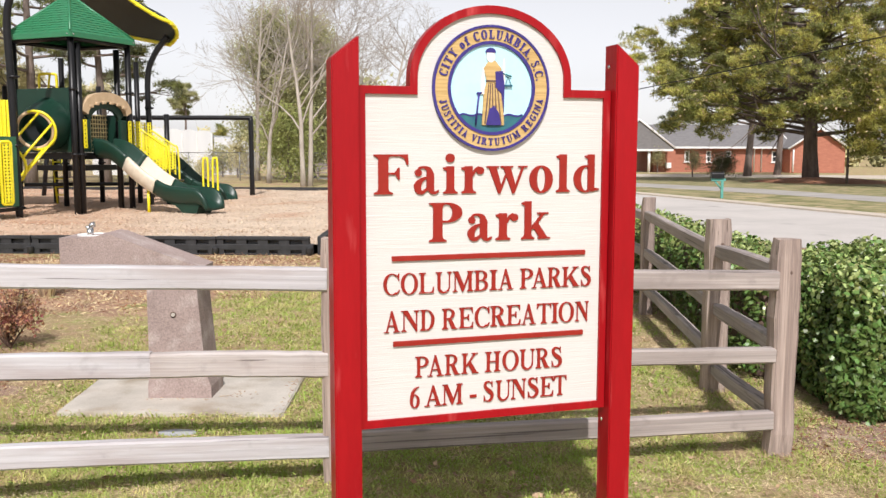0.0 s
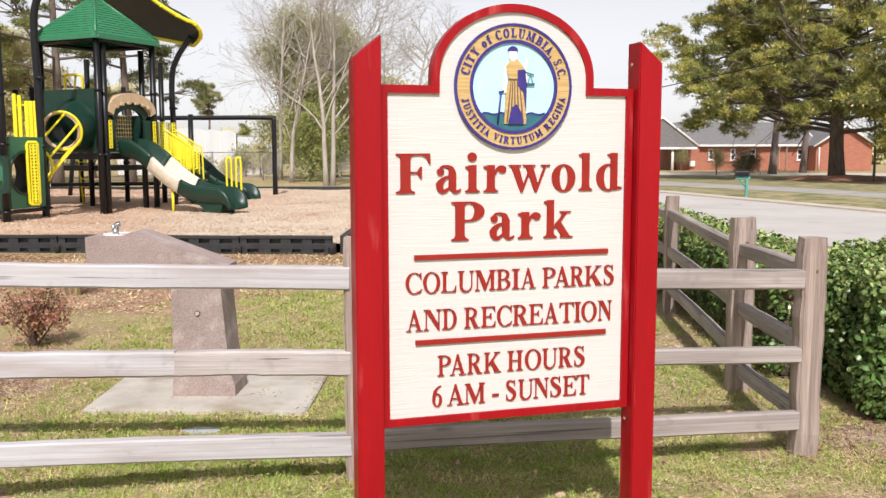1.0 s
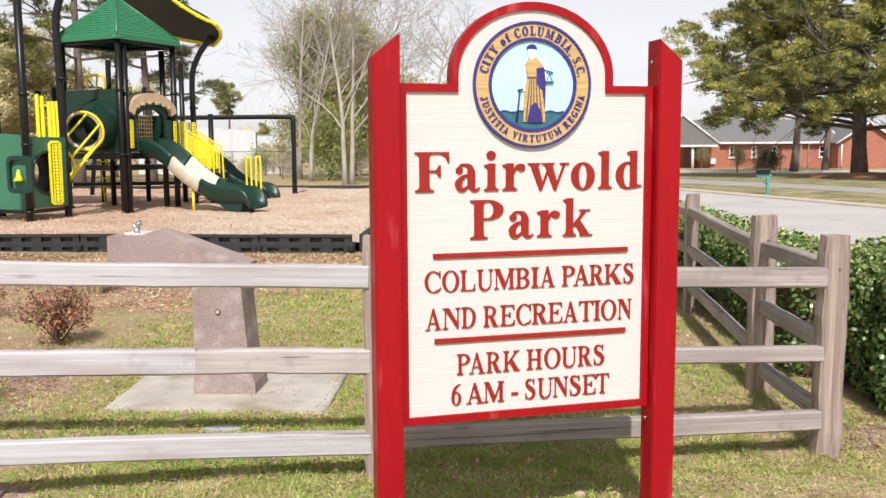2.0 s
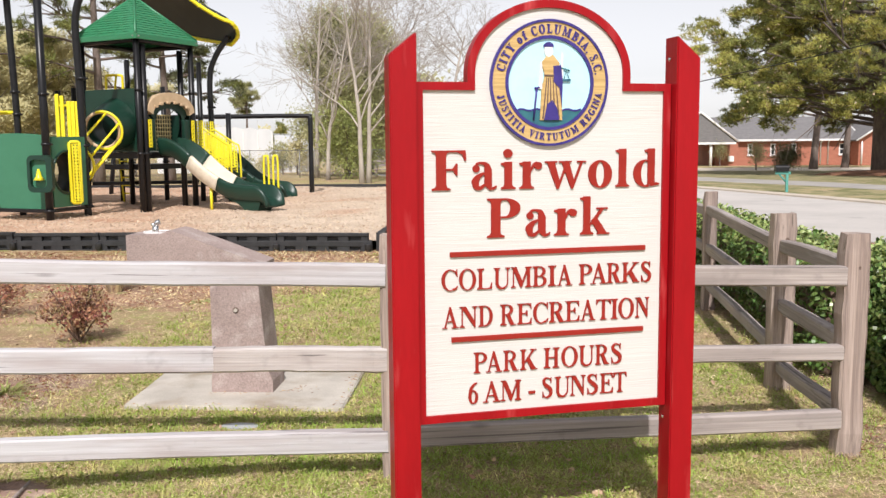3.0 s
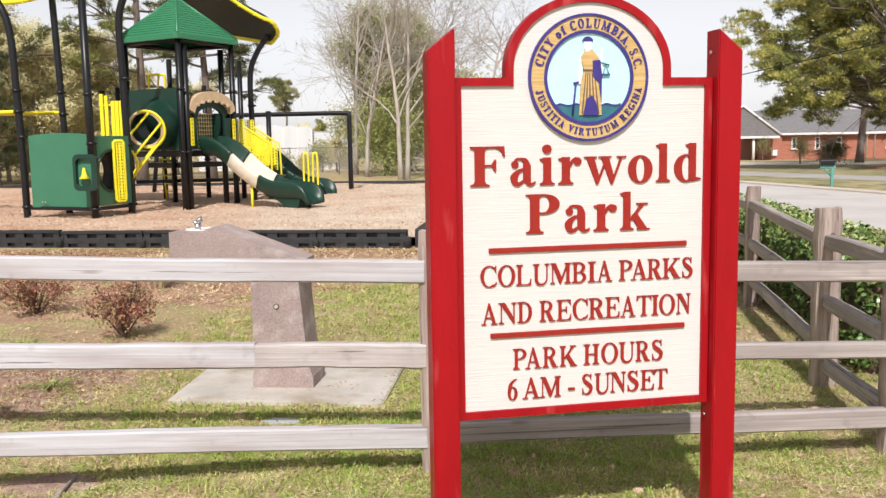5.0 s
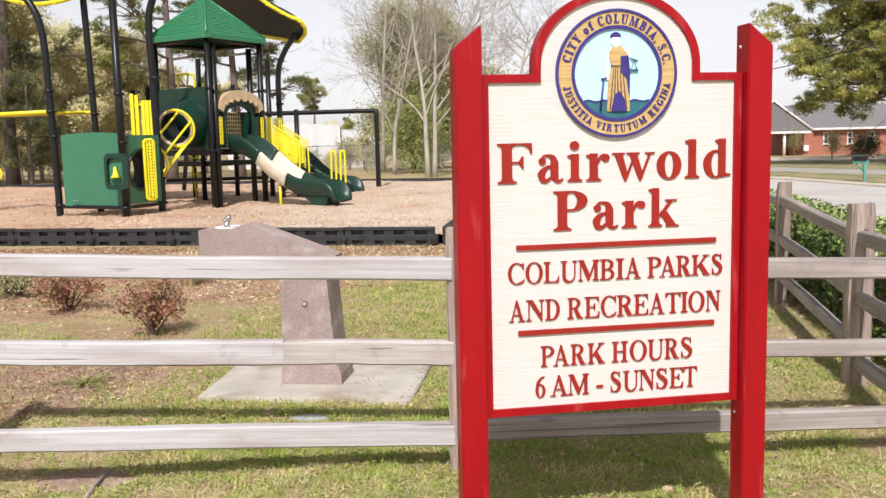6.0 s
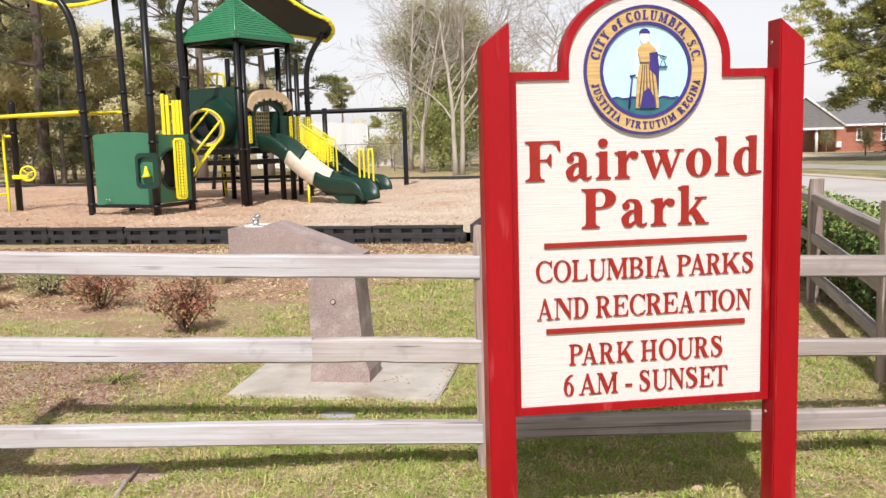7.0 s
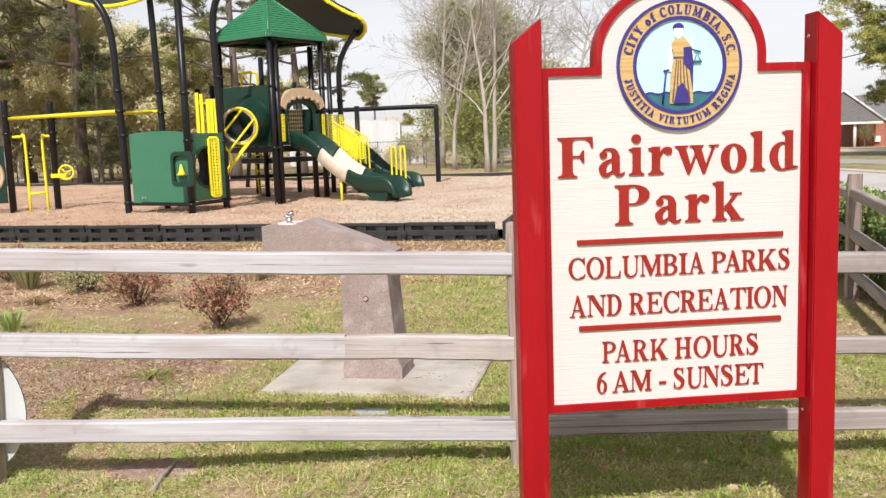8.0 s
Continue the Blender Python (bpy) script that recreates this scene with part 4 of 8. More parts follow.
def rough_beam(length, height, thick, seed, taper=0.0, stations=14):
    """A hand-split rail along x: an uneven rectangular section that wanders a little."""
    rng = random.Random(seed)
    bm, rings = bmesh.new(), []
    for i in range(stations + 1):
        f = i / stations
        end = min(f, 1 - f) * length
        k = 1 - taper * max(0.0, 1 - end / 0.18)
        h, t = height * k * rng.uniform(0.975, 1.025) / 2, thick * k * rng.uniform(0.95, 1.05) / 2
        oy, oz = rng.uniform(-0.002, 0.002), 0.004 * math.sin(f * 5 + seed) + rng.uniform(-0.001, 0.001)
        c = 0.010
        sec = [(-t, -h + c), (-t + c, -h), (t - c, -h), (t, -h + c), (t, h - c), (t - c, h), (-t + c, h), (-t, h - c)]
        rings.append([bm.verts.new((f * length, oy + a, oz + b)) for a, b in sec])
    for ra, rb in zip(rings, rings[1:]):
        for k in range(8):
            bm.faces.new((ra[k], ra[(k + 1) % 8], rb[(k + 1) % 8], rb[k]))
    bm.faces.new(rings[0])
    bm.faces.new(rings[-1][::-1])
    return bm


def add_rail(parent, a, b, height, thick, seed, taper=0.0, wood=None):
    a, b = Vector(a), Vector(b)
    ob = part("rail", rough_beam((b - a).length, height, thick, seed, taper), wood or WOOD_ALONG, parent)
    d = b - a
    ob.matrix_basis = Matrix.Translation(a) @ Matrix.Rotation(math.atan2(d.y, d.x), 4, "Z") @ Matrix.Rotation(-math.atan2(d.z, math.hypot(d.x, d.y)), 4, "Y")
    return ob


def add_post(parent, x, y, height, w, t, turn, seed, holes=(), lean=0.0):
    """A split post, thicker below, with dark blobs for the shade in mortises on the sides given."""
    rng = random.Random(seed)
    bm, rings = bmesh.new(), []
    levels = np.linspace(-0.3, height, 15)
    for i, z in enumerate(levels):
        k = 1.0 if i < 14 else 0.93
        ww, tt = w * k * rng.uniform(0.97, 1.03) / 2, t * k * rng.uniform(0.96, 1.04) / 2
        ox, oy, c = rng.uniform(-0.005, 0.005) + lean * z, rng.uniform(-0.004, 0.004), 0.014
        sec = [(-ww, -tt + c), (-ww + c, -tt), (ww - c, -tt), (ww, -tt + c), (ww, tt - c), (ww - c, tt), (-ww + c, tt), (-ww, tt - c)]
        rings.append([bm.verts.new((ox + a, oy + b, z + (rng.uniform(-0.006, 0.006) if i == 14 else 0))) for a, b in sec])
    for ra, rb in zip(rings, rings[1:]):
        for k in range(8):
            bm.faces.new((ra[k], ra[(k + 1) % 8], rb[(k + 1) % 8], rb[k]))
    bm.faces.new(rings[0][::-1])
    bm.faces.new(rings[-1])
    ob = part("post", bm, WOOD_UP, parent)
    ob.matrix_basis = pose(x, y, 0, 0, 0, turn)
    for side, z, hw, hh in holes:
        # nothing is cut out: a flat dark blob stands for the hole's shade
        hb = bmesh.new()
        px, py = {"left": (-w / 2 + 0.004, 0.0), "front": (0.012, -t / 2 + 0.004), "right": (w / 2 - 0.004, 0)}[side]
        sx, sy = (0.012, hw) if side != "front" else (hw, 0.012)
        bmesh.ops.create_uvsphere(hb, u_segments=12, v_segments=8, radius=0.5, matrix=Matrix.Translation((px, py, z)) @ Matrix.Diagonal((sx, sy, hh, 1)))
        part("mortise", hb, TWIG_SHADE, ob, "dark patch for the shade in a mortise hole")
    return ob


POST_X = -3.50
FENCE = thing("split_rail_fence", "weathered grey split-rail fence with three rails round the lawn", "fence")
add_post(FENCE, 1.868, 4.90, 1.215, 0.135, 0.12, 5, 1, [("front", 1.035, 0.022, 0.034)], 0.004)
add_post(FENCE, -0.558, 4.465, 1.255, 0.117, 0.108, 7, 2, (), 0.0)
add_post(FENCE, POST_X, 4.21, 1.26, 0.13, 0.11, 6, 3, (), 0.05)
add_post(FENCE, 1.905, 6.24, 1.22, 0.155, 0.13, 3, 4, [("front", 1.04, 0.055, 0.075), ("front", 0.60, 0.05, 0.07)], 0.0)
add_post(FENCE, 2.09, 9.22, 1.21, 0.125, 0.12, 0, 5, [("front", 1.02, 0.05, 0.09)], 0.004)
add_post(FENCE, 2.22, 12.2, 1.18, 0.125, 0.12, 0, 6)
# rails before the lawn; the middle one is spliced
add_rail(FENCE, (POST_X, 4.199, 1.123), (-0.582, 4.433, 1.052), 0.116, 0.07, 40)
add_rail(FENCE, (POST_X, 4.199, 0.6516), (-1.445, 4.355, 0.634), 0.127, 0.068, 21)
add_rail(FENCE, (-1.450, 4.357, 0.634), (-0.582, 4.433, 0.628), 0.125, 0.067, 31, wood=WOOD_MID)
add_rail(FENCE, (POST_X, 4.199, 0.1646), (-0.582, 4.433, 0.201), 0.118, 0.07, 42)
for k, (z0, z1, hh) in enumerate(((1.041, 0.99, 0.107), (0.614, 0.58, 0.086), (0.214, 0.212, 0.108))):
    add_rail(FENCE, (-0.582, 4.447, z0), (1.815, 4.865, z1), hh, 0.065, 80 + k, wood=WOOD_BROWN)
# rails running back beside the hedge
for k, (z0, z1) in enumerate(((1.02, 1.005), (0.60, 0.60), (0.215, 0.17))):
    add_rail(FENCE, (1.872, 4.93, z0), (1.90, 6.22, z1), 0.095, 0.07, 100 + k, 0.2, WOOD_BROWN)
    add_rail(FENCE, (1.915, 6.26, (0.99, 0.605, 0.255)[k]), (2.075, 9.20, (1.03, 0.645, 0.285)[k]), 0.095, 0.07, 110 + k, 0.2, WOOD_BROWN)
    add_rail(FENCE, (2.10, 9.24, 1.0 - 0.38 * k), (2.21, 12.2, 0.98 - 0.38 * k), 0.095, 0.07, 120 + k, 0.2, WOOD_BROWN)


# ---- drinking fountain and its slab ----
def build_fountain():
    f = thing("drinking_fountain", "brown exposed-aggregate concrete drinking fountain on a concrete slab", "drinking fountain")
    bm = bmesh.new()
    prism(bm, [(-1.985, 0.03), (-1.560, 0.03), (-1.560, 0.11), (-1.595, 0.20), (-1.650, 0.90), (-1.972, 0.90), (-1.972, 0.20), (-1.985, 0.11)], 5.90, 6.22)
    bmesh.ops.bevel(bm, geom=[e for e in bm.edges if e.calc_face_angle(0) > 0.15], offset=0.026, segments=1, affect="EDGES")
    part("pedestal", bm, AGGREGATE, f)
    bm = bmesh.new()
    prism(bm, [(-2.535, 0.90), (-1.64, 0.80), (-1.61, 0.88), (-1.61, 0.915), (-2.195, 1.133), (-2.245, 1.142), (-2.30, 1.118), (-2.535, 1.112)], 5.893, 6.227)
    bmesh.ops.bevel(bm, geom=[e for e in bm.edges if e.calc_face_angle(0) > 0.15], offset=0.014, segments=2, affect="EDGES")
    part("arm", bm, AGGREGATE, f)
    bm = bmesh.new()
    outer = [(-2.36 + 0.115 * math.cos(a), 6.06 + 0.10 * math.sin(a)) for a in np.linspace(0, math.tau, 25)[:-1]]
    rows = []
    for s, z in ((1.0, 1.112), (1.0, 1.124), (0.86, 1.124), (0.6, 1.095), (0.1, 1.088)):
        rows.append([bm.verts.new((-2.36 + (x + 2.36) * s, 6.06 + (y - 6.06) * s, z)) for x, y in outer])
    for ra, rb in zip(rows, rows[1:]):
        for k in range(24):
            bm.faces.new((ra[k], ra[(k + 1) % 24], rb[(k + 1) % 24], rb[k]))
    bm.faces.new(rows[-1])
    part("basin", bm, WHITE, f, "pale enamel basin")
    bm = bmesh.new()
    tube(bm, [(-2.365, 5.99, 1.11), (-2.365, 5.99, 1.165)], 0.022, 10)
    tube(bm, [(-2.365, 5.99, 1.16), (-2.355, 5.995, 1.19), (-2.335, 6.0, 1.195)], [0.016, 0.018, 0.02], 10)
    tube(bm, [(-2.365, 5.99, 1.15), (-2.385, 5.98, 1.185)], 0.012, 8)
    part("bubbler", bm, STEEL, f, "chrome bubbler tap")
    bm = bmesh.new()
    tube(bm, [(-1.80, 5.903, 0.60), (-1.80, 5.896, 0.60)], 0.021, 14)
    part("button_ring", bm, TWIG_SHADE, f, "dark recessed ring")
    bm = bmesh.new()
    tube(bm, [(-1.80, 5.903, 0.60), (-1.80, 5.888, 0.60)], 0.013, 12)
    part("push_button", bm, CONCRETE, f, "small round pale button")


build_fountain()


def build_slab():
    bm = bmesh.new()
    base = [(-2.47, 5.58), (-1.02, 5.57), (-1.03, 6.58), (-2.52, 6.58)]
    low = [bm.verts.new((x, y, -0.08)) for x, y in base]
    top = [bm.verts.new((x, y, 0.032)) for x, y in base]
    bm.faces.new(low[::-1])
    bm.faces.new(top)
    for k in range(4):
        bm.faces.new((low[k], low[(k + 1) % 4], top[(k + 1) % 4], top[k]))
    bmesh.ops.bevel(bm, geom=list(bm.edges), offset=0.008, segments=2, affect="EDGES")
    tagged(part("concrete_slab", bm, CONCRETE), "stained concrete slab under the drinking fountain", "slab", kind="structure")
    bm = bmesh.new()
    base = [(-1.60 + 0.105 * math.cos(a) * (1.0 + 0.15 * math.cos(2 * a)), 5.26 + 0.06 * math.sin(a)) for a in np.linspace(0, math.tau, 19)[:-1]]
    a = [bm.verts.new((x, y, -0.02)) for x, y in base]
    b = [bm.verts.new((x, y, 0.03)) for x, y in base]
    bm.faces.new(b)
    for v in b:
        v.co.z = 0.003
    for k in range(18):
        bm.faces.new((a[k], a[(k + 1) % 18], b[(k + 1) % 18], b[k]))
    tagged(part("utility_cover", bm, COVER_CONCRETE), "small pale concrete utility cover set in the grass", "cover")


build_slab()


def build_disc():
    bm = bmesh.new()
    ring = [(-3.675 + 0.3855 * math.cos(a), 0.268 + 0.3855 * math.sin(a)) for a in np.linspace(0, math.tau, 65)[:-1]]
    prism(bm, ring, 4.262, 4.270)
    bmesh.ops.bevel(bm, geom=[e for e in bm.edges if e.calc_face_angle(0) > 1], offset=0.001, segments=1, affect="EDGES")
    d = thing("round_board", "plain white round board with a dark rim standing behind the fence", "board")
    part("face", bm, BOARD_WHITE, d)
    part("rim", ribbon_prism(bmesh.new(), [(-3.675 + 0.3867 * math.cos(a), 0.268 + 0.3867 * math.sin(a)) for a in np.linspace(0, math.tau, 65)[:-1]],
                             [(-3.675 + 0.3845 * math.cos(a), 0.268 + 0.3845 * math.sin(a)) for a in np.linspace(0, math.tau, 65)[:-1]], 4.263, 4.268), BLACK_STEEL, d)


build_disc()


# ---- hedge ----
def oval_leaves(name, places, facing, length, width, rng):
    """Blunt oval leaves, cupped along the midrib, that turn their upper side along facing."""
    n = len(places)
    facing = facing / np.linalg.norm(facing, axis=1, keepdims=True)
    ways = np.cross(facing, unit_rows(n, rng))
    ways /= np.linalg.norm(ways, axis=1, keepdims=True) + 1e-9
    side = np.cross(ways, facing)
    ln, wd = (length * rng.uniform(0.65, 1.2, n))[:, None], (width * rng.uniform(0.75, 1.2, n))[:, None]
    rows = []
    for f, w, cup in ((0.0, 0.0, 0.0), (0.32, 0.46, 0.10), (0.70, 0.42, 0.10), (1.0, 0.0, -0.10), (0.70, -0.42, 0.10), (0.32, -0.46, 0.10)):
        rows.append(places + ways * ln * (f - 0.4) + side * wd * w + facing * ln * cup)
    verts = np.stack(rows, 1).reshape(-1, 3)
    i = np.arange(n)[:, None] * 6
    faces = np.concatenate([i + [0, 1, 5], i + [1, 2, 4], i + [1, 4, 5], i + [2, 3, 4]], 1).reshape(-1, 3)
    return array_mesh(name, verts, faces)


def build_hedge():
    h = thing("hedge", "clipped glossy evergreen hedge with pale young tips beside the fence", "hedge")
    rng = np.random.default_rng(11)

    def shell(n, lo, hi, rnd):
        """Points and outward directions on the sides and top of a rounded block."""
        lo, hi = np.array(lo), np.array(hi)
        size = hi - lo
        areas = np.array([size[1] * size[2], size[1] * size[2], size[0] * size[2], size[0] * size[2], size[0] * size[1]])
        side = rng.choice(5, n, p=areas / areas.sum())
        p = lo + rng.uniform(0, 1, (n, 3)) * size
        for k, (axis, v, sgn) in enumerate(((0, lo[0], -1), (0, hi[0], 1), (1, lo[1], -1), (1, hi[1], 1), (2, hi[2], 1))):
            p[side == k, axis] = v
        c = np.clip(p, lo + rnd, hi - np.array([rnd, rnd, rnd]))
        c[:, 2] = np.minimum(p[:, 2], hi[2] - rnd)
        d = p - c
        nrm = d / (np.linalg.norm(d, axis=1, keepdims=True) + 1e-9)
        lump = 0.025 * np.sin(p[:, 0] * 7 + p[:, 2] * 5) + 0.025 * np.sin(p[:, 1] * 6 - p[:, 2] * 8 + 1) + 0.03 * np.sin(p[:, 0] * 17 + p[:, 1] * 13)
        q = c + nrm * (rnd + lump + np.clip(rng.normal(-0.02, 0.035, n), -0.10, 0.04))[:, None]
        return q, nrm

    blocks = (((2.52, 5.45, 0.05), (4.0, 6.75, 0.95), 0.14, 32000), ((4.0, 5.5, 0.05), (6.5, 6.7, 0.94), 0.14, 6000), ((2.20, 6.45, 0.08), (2.72, 13.5, 0.93), 0.13, 20000))
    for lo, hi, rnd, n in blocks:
        # solid dark core stands for the twigs and the shade between the leaves
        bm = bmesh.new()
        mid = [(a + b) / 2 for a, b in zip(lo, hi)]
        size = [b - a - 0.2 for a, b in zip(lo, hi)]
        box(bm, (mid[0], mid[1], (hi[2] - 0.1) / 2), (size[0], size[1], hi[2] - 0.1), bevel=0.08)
        part("inner_growth", bm, TWIG_SHADE, h)
    old = [shell(n, lo, hi, rnd) for lo, hi, rnd, n in blocks]
    pts, nrm = np.concatenate([o[0] for o in old]), np.concatenate([o[1] for o in old])
    low_fill = shell(7000, (2.5, 5.43, 0.02), (4.2, 6.0, 0.6), 0.16)
    pts, nrm = np.concatenate([pts, low_fill[0]]), np.concatenate([nrm, low_fill[1]])
    young = (rng.uniform(0, 1, len(pts)) < np.clip((pts[:, 2] - 0.66) * 3.2, 0.06, 0.72))
    for flag, material, nm in ((False, LEAF, "leaves"), (True, LEAF_YOUNG, "young_leaves")):
        p, d = pts[young == flag], nrm[young == flag]
        face = d * 0.7 + unit_rows(len(p), rng) * 1.0 + np.array([0, -0.1, 0.4])
        ob = link(nm, oval_leaves(nm, p, face, 0.050 if flag else 0.064, 0.029, rng), material, h)
        tagged(ob, kind="stuff")
    # the leaves that can be told apart
    near = pts[(pts[:, 1] < 6.2) & (pts[:, 0] < 3.4) & (pts[:, 2] > 0.2)][:240]
    lm = oval_leaves("leaf", np.zeros((1, 3)), np.array([[0, 0, 1.0]]), 0.070, 0.033, rng)
    for p in near:
        ob = link("leaf", lm, LEAF, h)
        ob.matrix_basis = Matrix.Translation(p + np.array([-0.02, -0.03, 0.0])) @ Euler((rng.uniform(0.2, 1.5), rng.uniform(-0.8, 0.8), rng.uniform(-0.9, 0.9))).to_matrix().to_4x4()


build_hedge()


# ---- low bushes on the lawn ----
def build_bush(x, y, height, spread, seed, material, label, n=2600):
    rng = np.random.default_rng(seed)
    b = thing("bush", label, "bush", pose(x, y, 0), group="low bushes")
    bm = bmesh.new()
    tips = []
    for k in range(26):
        a, r = rng.uniform(0, 6.28), rng.uniform(0.2, 1.0) * spread
        tip = Vector((math.cos(a) * r, math.sin(a) * r, height * rng.uniform(0.55, 1.0) * (1.1 - 0.4 * r / spread)))
        midp = tip * 0.5 + Vector((rng.normal(0, 0.03), rng.normal(0, 0.03), 0.04))
        tube(bm, [(0, 0, 0), midp, tip], [0.008, 0.006, 0.003], 4, caps=False)
        tips.append((midp, tip))
    part("stem", bm, TWIG_SHADE, b)
    p = np.array([np.array(m_) + (np.array(t_) - np.array(m_)) * rng.uniform(-0.3, 1.05) + rng.normal(0, 0.035, 3) for m_, t_ in (tips[i] for i in rng.integers(0, 26, n))])
    p[:, 2] = np.maximum(p[:, 2], 0.03)
    ball = unit_rows(n // 2, rng) * (rng.uniform(0.2, 1, n // 2) ** 0.4)[:, None] * [spread * 0.85, spread * 0.85, height * 0.42] + [0, 0, height * 0.45]
    lump = np.array([noise.noise((q[0] * 7, q[1] * 7, q[2] * 7 + seed)) for q in ball])
    p = np.concatenate([p[: n // 2], ball[lump > 0.03]])
    p[:, 2] = np.maximum(p[:, 2], 0.03)
    n = len(p)
    part_ob = link("leaves", leaf_mesh("leaves", p, unit_rows(n, rng) + [0, 0, 0.4], 0.036, 0.022, rng), material, b)
    tagged(part_ob, kind="stuff")


build_bush(-3.71, 7.55, 0.62, 0.34, 21, BUSH_RED, "small bush with dull red leaves and thin stems")
build_bush(-5.15, 8.6, 0.58, 0.42, 22, BUSH_RED, "small bush with dull red leaves and thin stems")
build_bush(-6.25, 9.4, 0.55, 0.5, 23, EVERGREEN, "low dark green bush in dry grass")
build_bush(-7.9, 10.2, 0.55, 0.5, 24, BUSH_RED, "small bush with dull red leaves and thin stems")

# ---- playground ----
PLAY = thing("play_structure", "green, black and yellow play structure with slides, tunnel and peaked roof", "playground")
MZ = 0.2


def play_post(points, r=0.072, rings=()):
    bm = tube(bmesh.new(), points, r, 14)
    ob = part("post", bm, BLACK_STEEL, PLAY)
    for p in rings:
        cb = bmesh.new()
        tube(cb, [(p[0], p[1], p[2] - 0.03), (p[0], p[1], p[2] + 0.03)], r * 1.28, 14)
        box(cb, (p[0] + r * 1.3, p[1], p[2]), (0.06, 0.05, 0.04), bevel=0.006)
        part("clamp", cb, BLACK_STEEL, ob)
    return ob


def perforated(bm, origin, ux, uz, nx, nz, hole=0.32, thick=0.03):
    """A plate of nx by nz square cells, each with a round hole, spanned by ux and uz."""
    o, ux, uz = Vector(origin), Vector(ux), Vector(uz)
    nrm = ux.cross(uz).normalized() * thick
    n8 = [(math.cos(math.tau * (k + 0.5) / 8), math.sin(math.tau * (k + 0.5) / 8)) for k in range(8)]
    sq = [(0.5, 0.207), (0.207, 0.5), (-0.207, 0.5), (-0.5, 0.207), (-0.5, -0.207), (-0.207, -0.5), (0.207, -0.5), (0.5, -0.207)]
    for i in range(nx):
        for j in range(nz):
            rows = []
            for shape, s in ((sq, 1.0), (n8, hole)):
                rows.append([o + ux * ((i + 0.5 + x * s) / nx) + uz * ((j + 0.5 + z * s) / nz) for x, z in shape])
            vs = [[bm.verts.new(p + off) for p in line] for line in rows for off in (Vector(), nrm)]
            of, ob_, inf, inb = vs[0], vs[1], vs[2], vs[3]
            for k in range(8):
                m = (k + 1) % 8
                bm.faces.new((of[k], of[m], inf[m], inf[k]))
                bm.faces.new((ob_[m], ob_[k], inb[k], inb[m]))
                bm.faces.new((inf[k], inf[m], inb[m], inb[k]))
            for cx, cz, a, b in ((0.5, 0.5, 0, 1), (-0.5, 0.5, 2, 3), (-0.5, -0.5, 4, 5), (0.5, -0.5, 6, 7)):
                p = o + ux * ((i + 0.5 + cx) / nx) + uz * ((j + 0.5 + cz) / nz)
                bm.faces.new((bm.verts.new(p), of[b], of[a]))
                bm.faces.new((bm.verts.new(p + nrm), ob_[a], ob_[b]))
    bmesh.ops.remove_doubles(bm, verts=bm.verts, dist=0.0005)
    return bm


def curve_points(points, steps=6):
    """A smooth line through points (Catmull-Rom)."""
    pts = [Vector(p) for p in points]
    ext = [pts[0] * 2 - pts[1]] + pts + [pts[-1] * 2 - pts[-2]]
    out = []
    for i in range(1, len(ext) - 2):
        a, b, c, d = ext[i - 1:i + 3]
        for k in range(steps):
            t = k / steps
            out.append(0.5 * ((2 * b) + (c - a) * t + (2 * a - 5 * b + 4 * c - d) * t * t + (3 * b - a - 3 * c + d) * t ** 3))
    return out + [pts[-1]]


# tower: square deck seen corner-on
TC = Vector((-8.98, 22.05, 0))
FRONT, RIGHT = Vector((0.37, -0.93, 0)), Vector((0.93, 0.37, 0))
HALF = 1.27
CORNER = {"front": TC + FRONT * HALF, "right": TC + RIGHT * HALF, "back": TC - FRONT * HALF, "left": TC - RIGHT * HALF}
for c in CORNER.values():
    play_post([(c.x, c.y, -0.2), (c.x, c.y, 4.32)], 0.072, [(c.x, c.y, 1.55), (c.x, c.y, 3.05)])


for c, off in (("front", 0.13), ("right", -0.26)):
    q = CORNER[c] + RIGHT * off + FRONT * -0.12
    play_post([(q.x, q.y, -0.2), (q.x, q.y, 4.1)], 0.072, [(q.x, q.y, 1.55)])


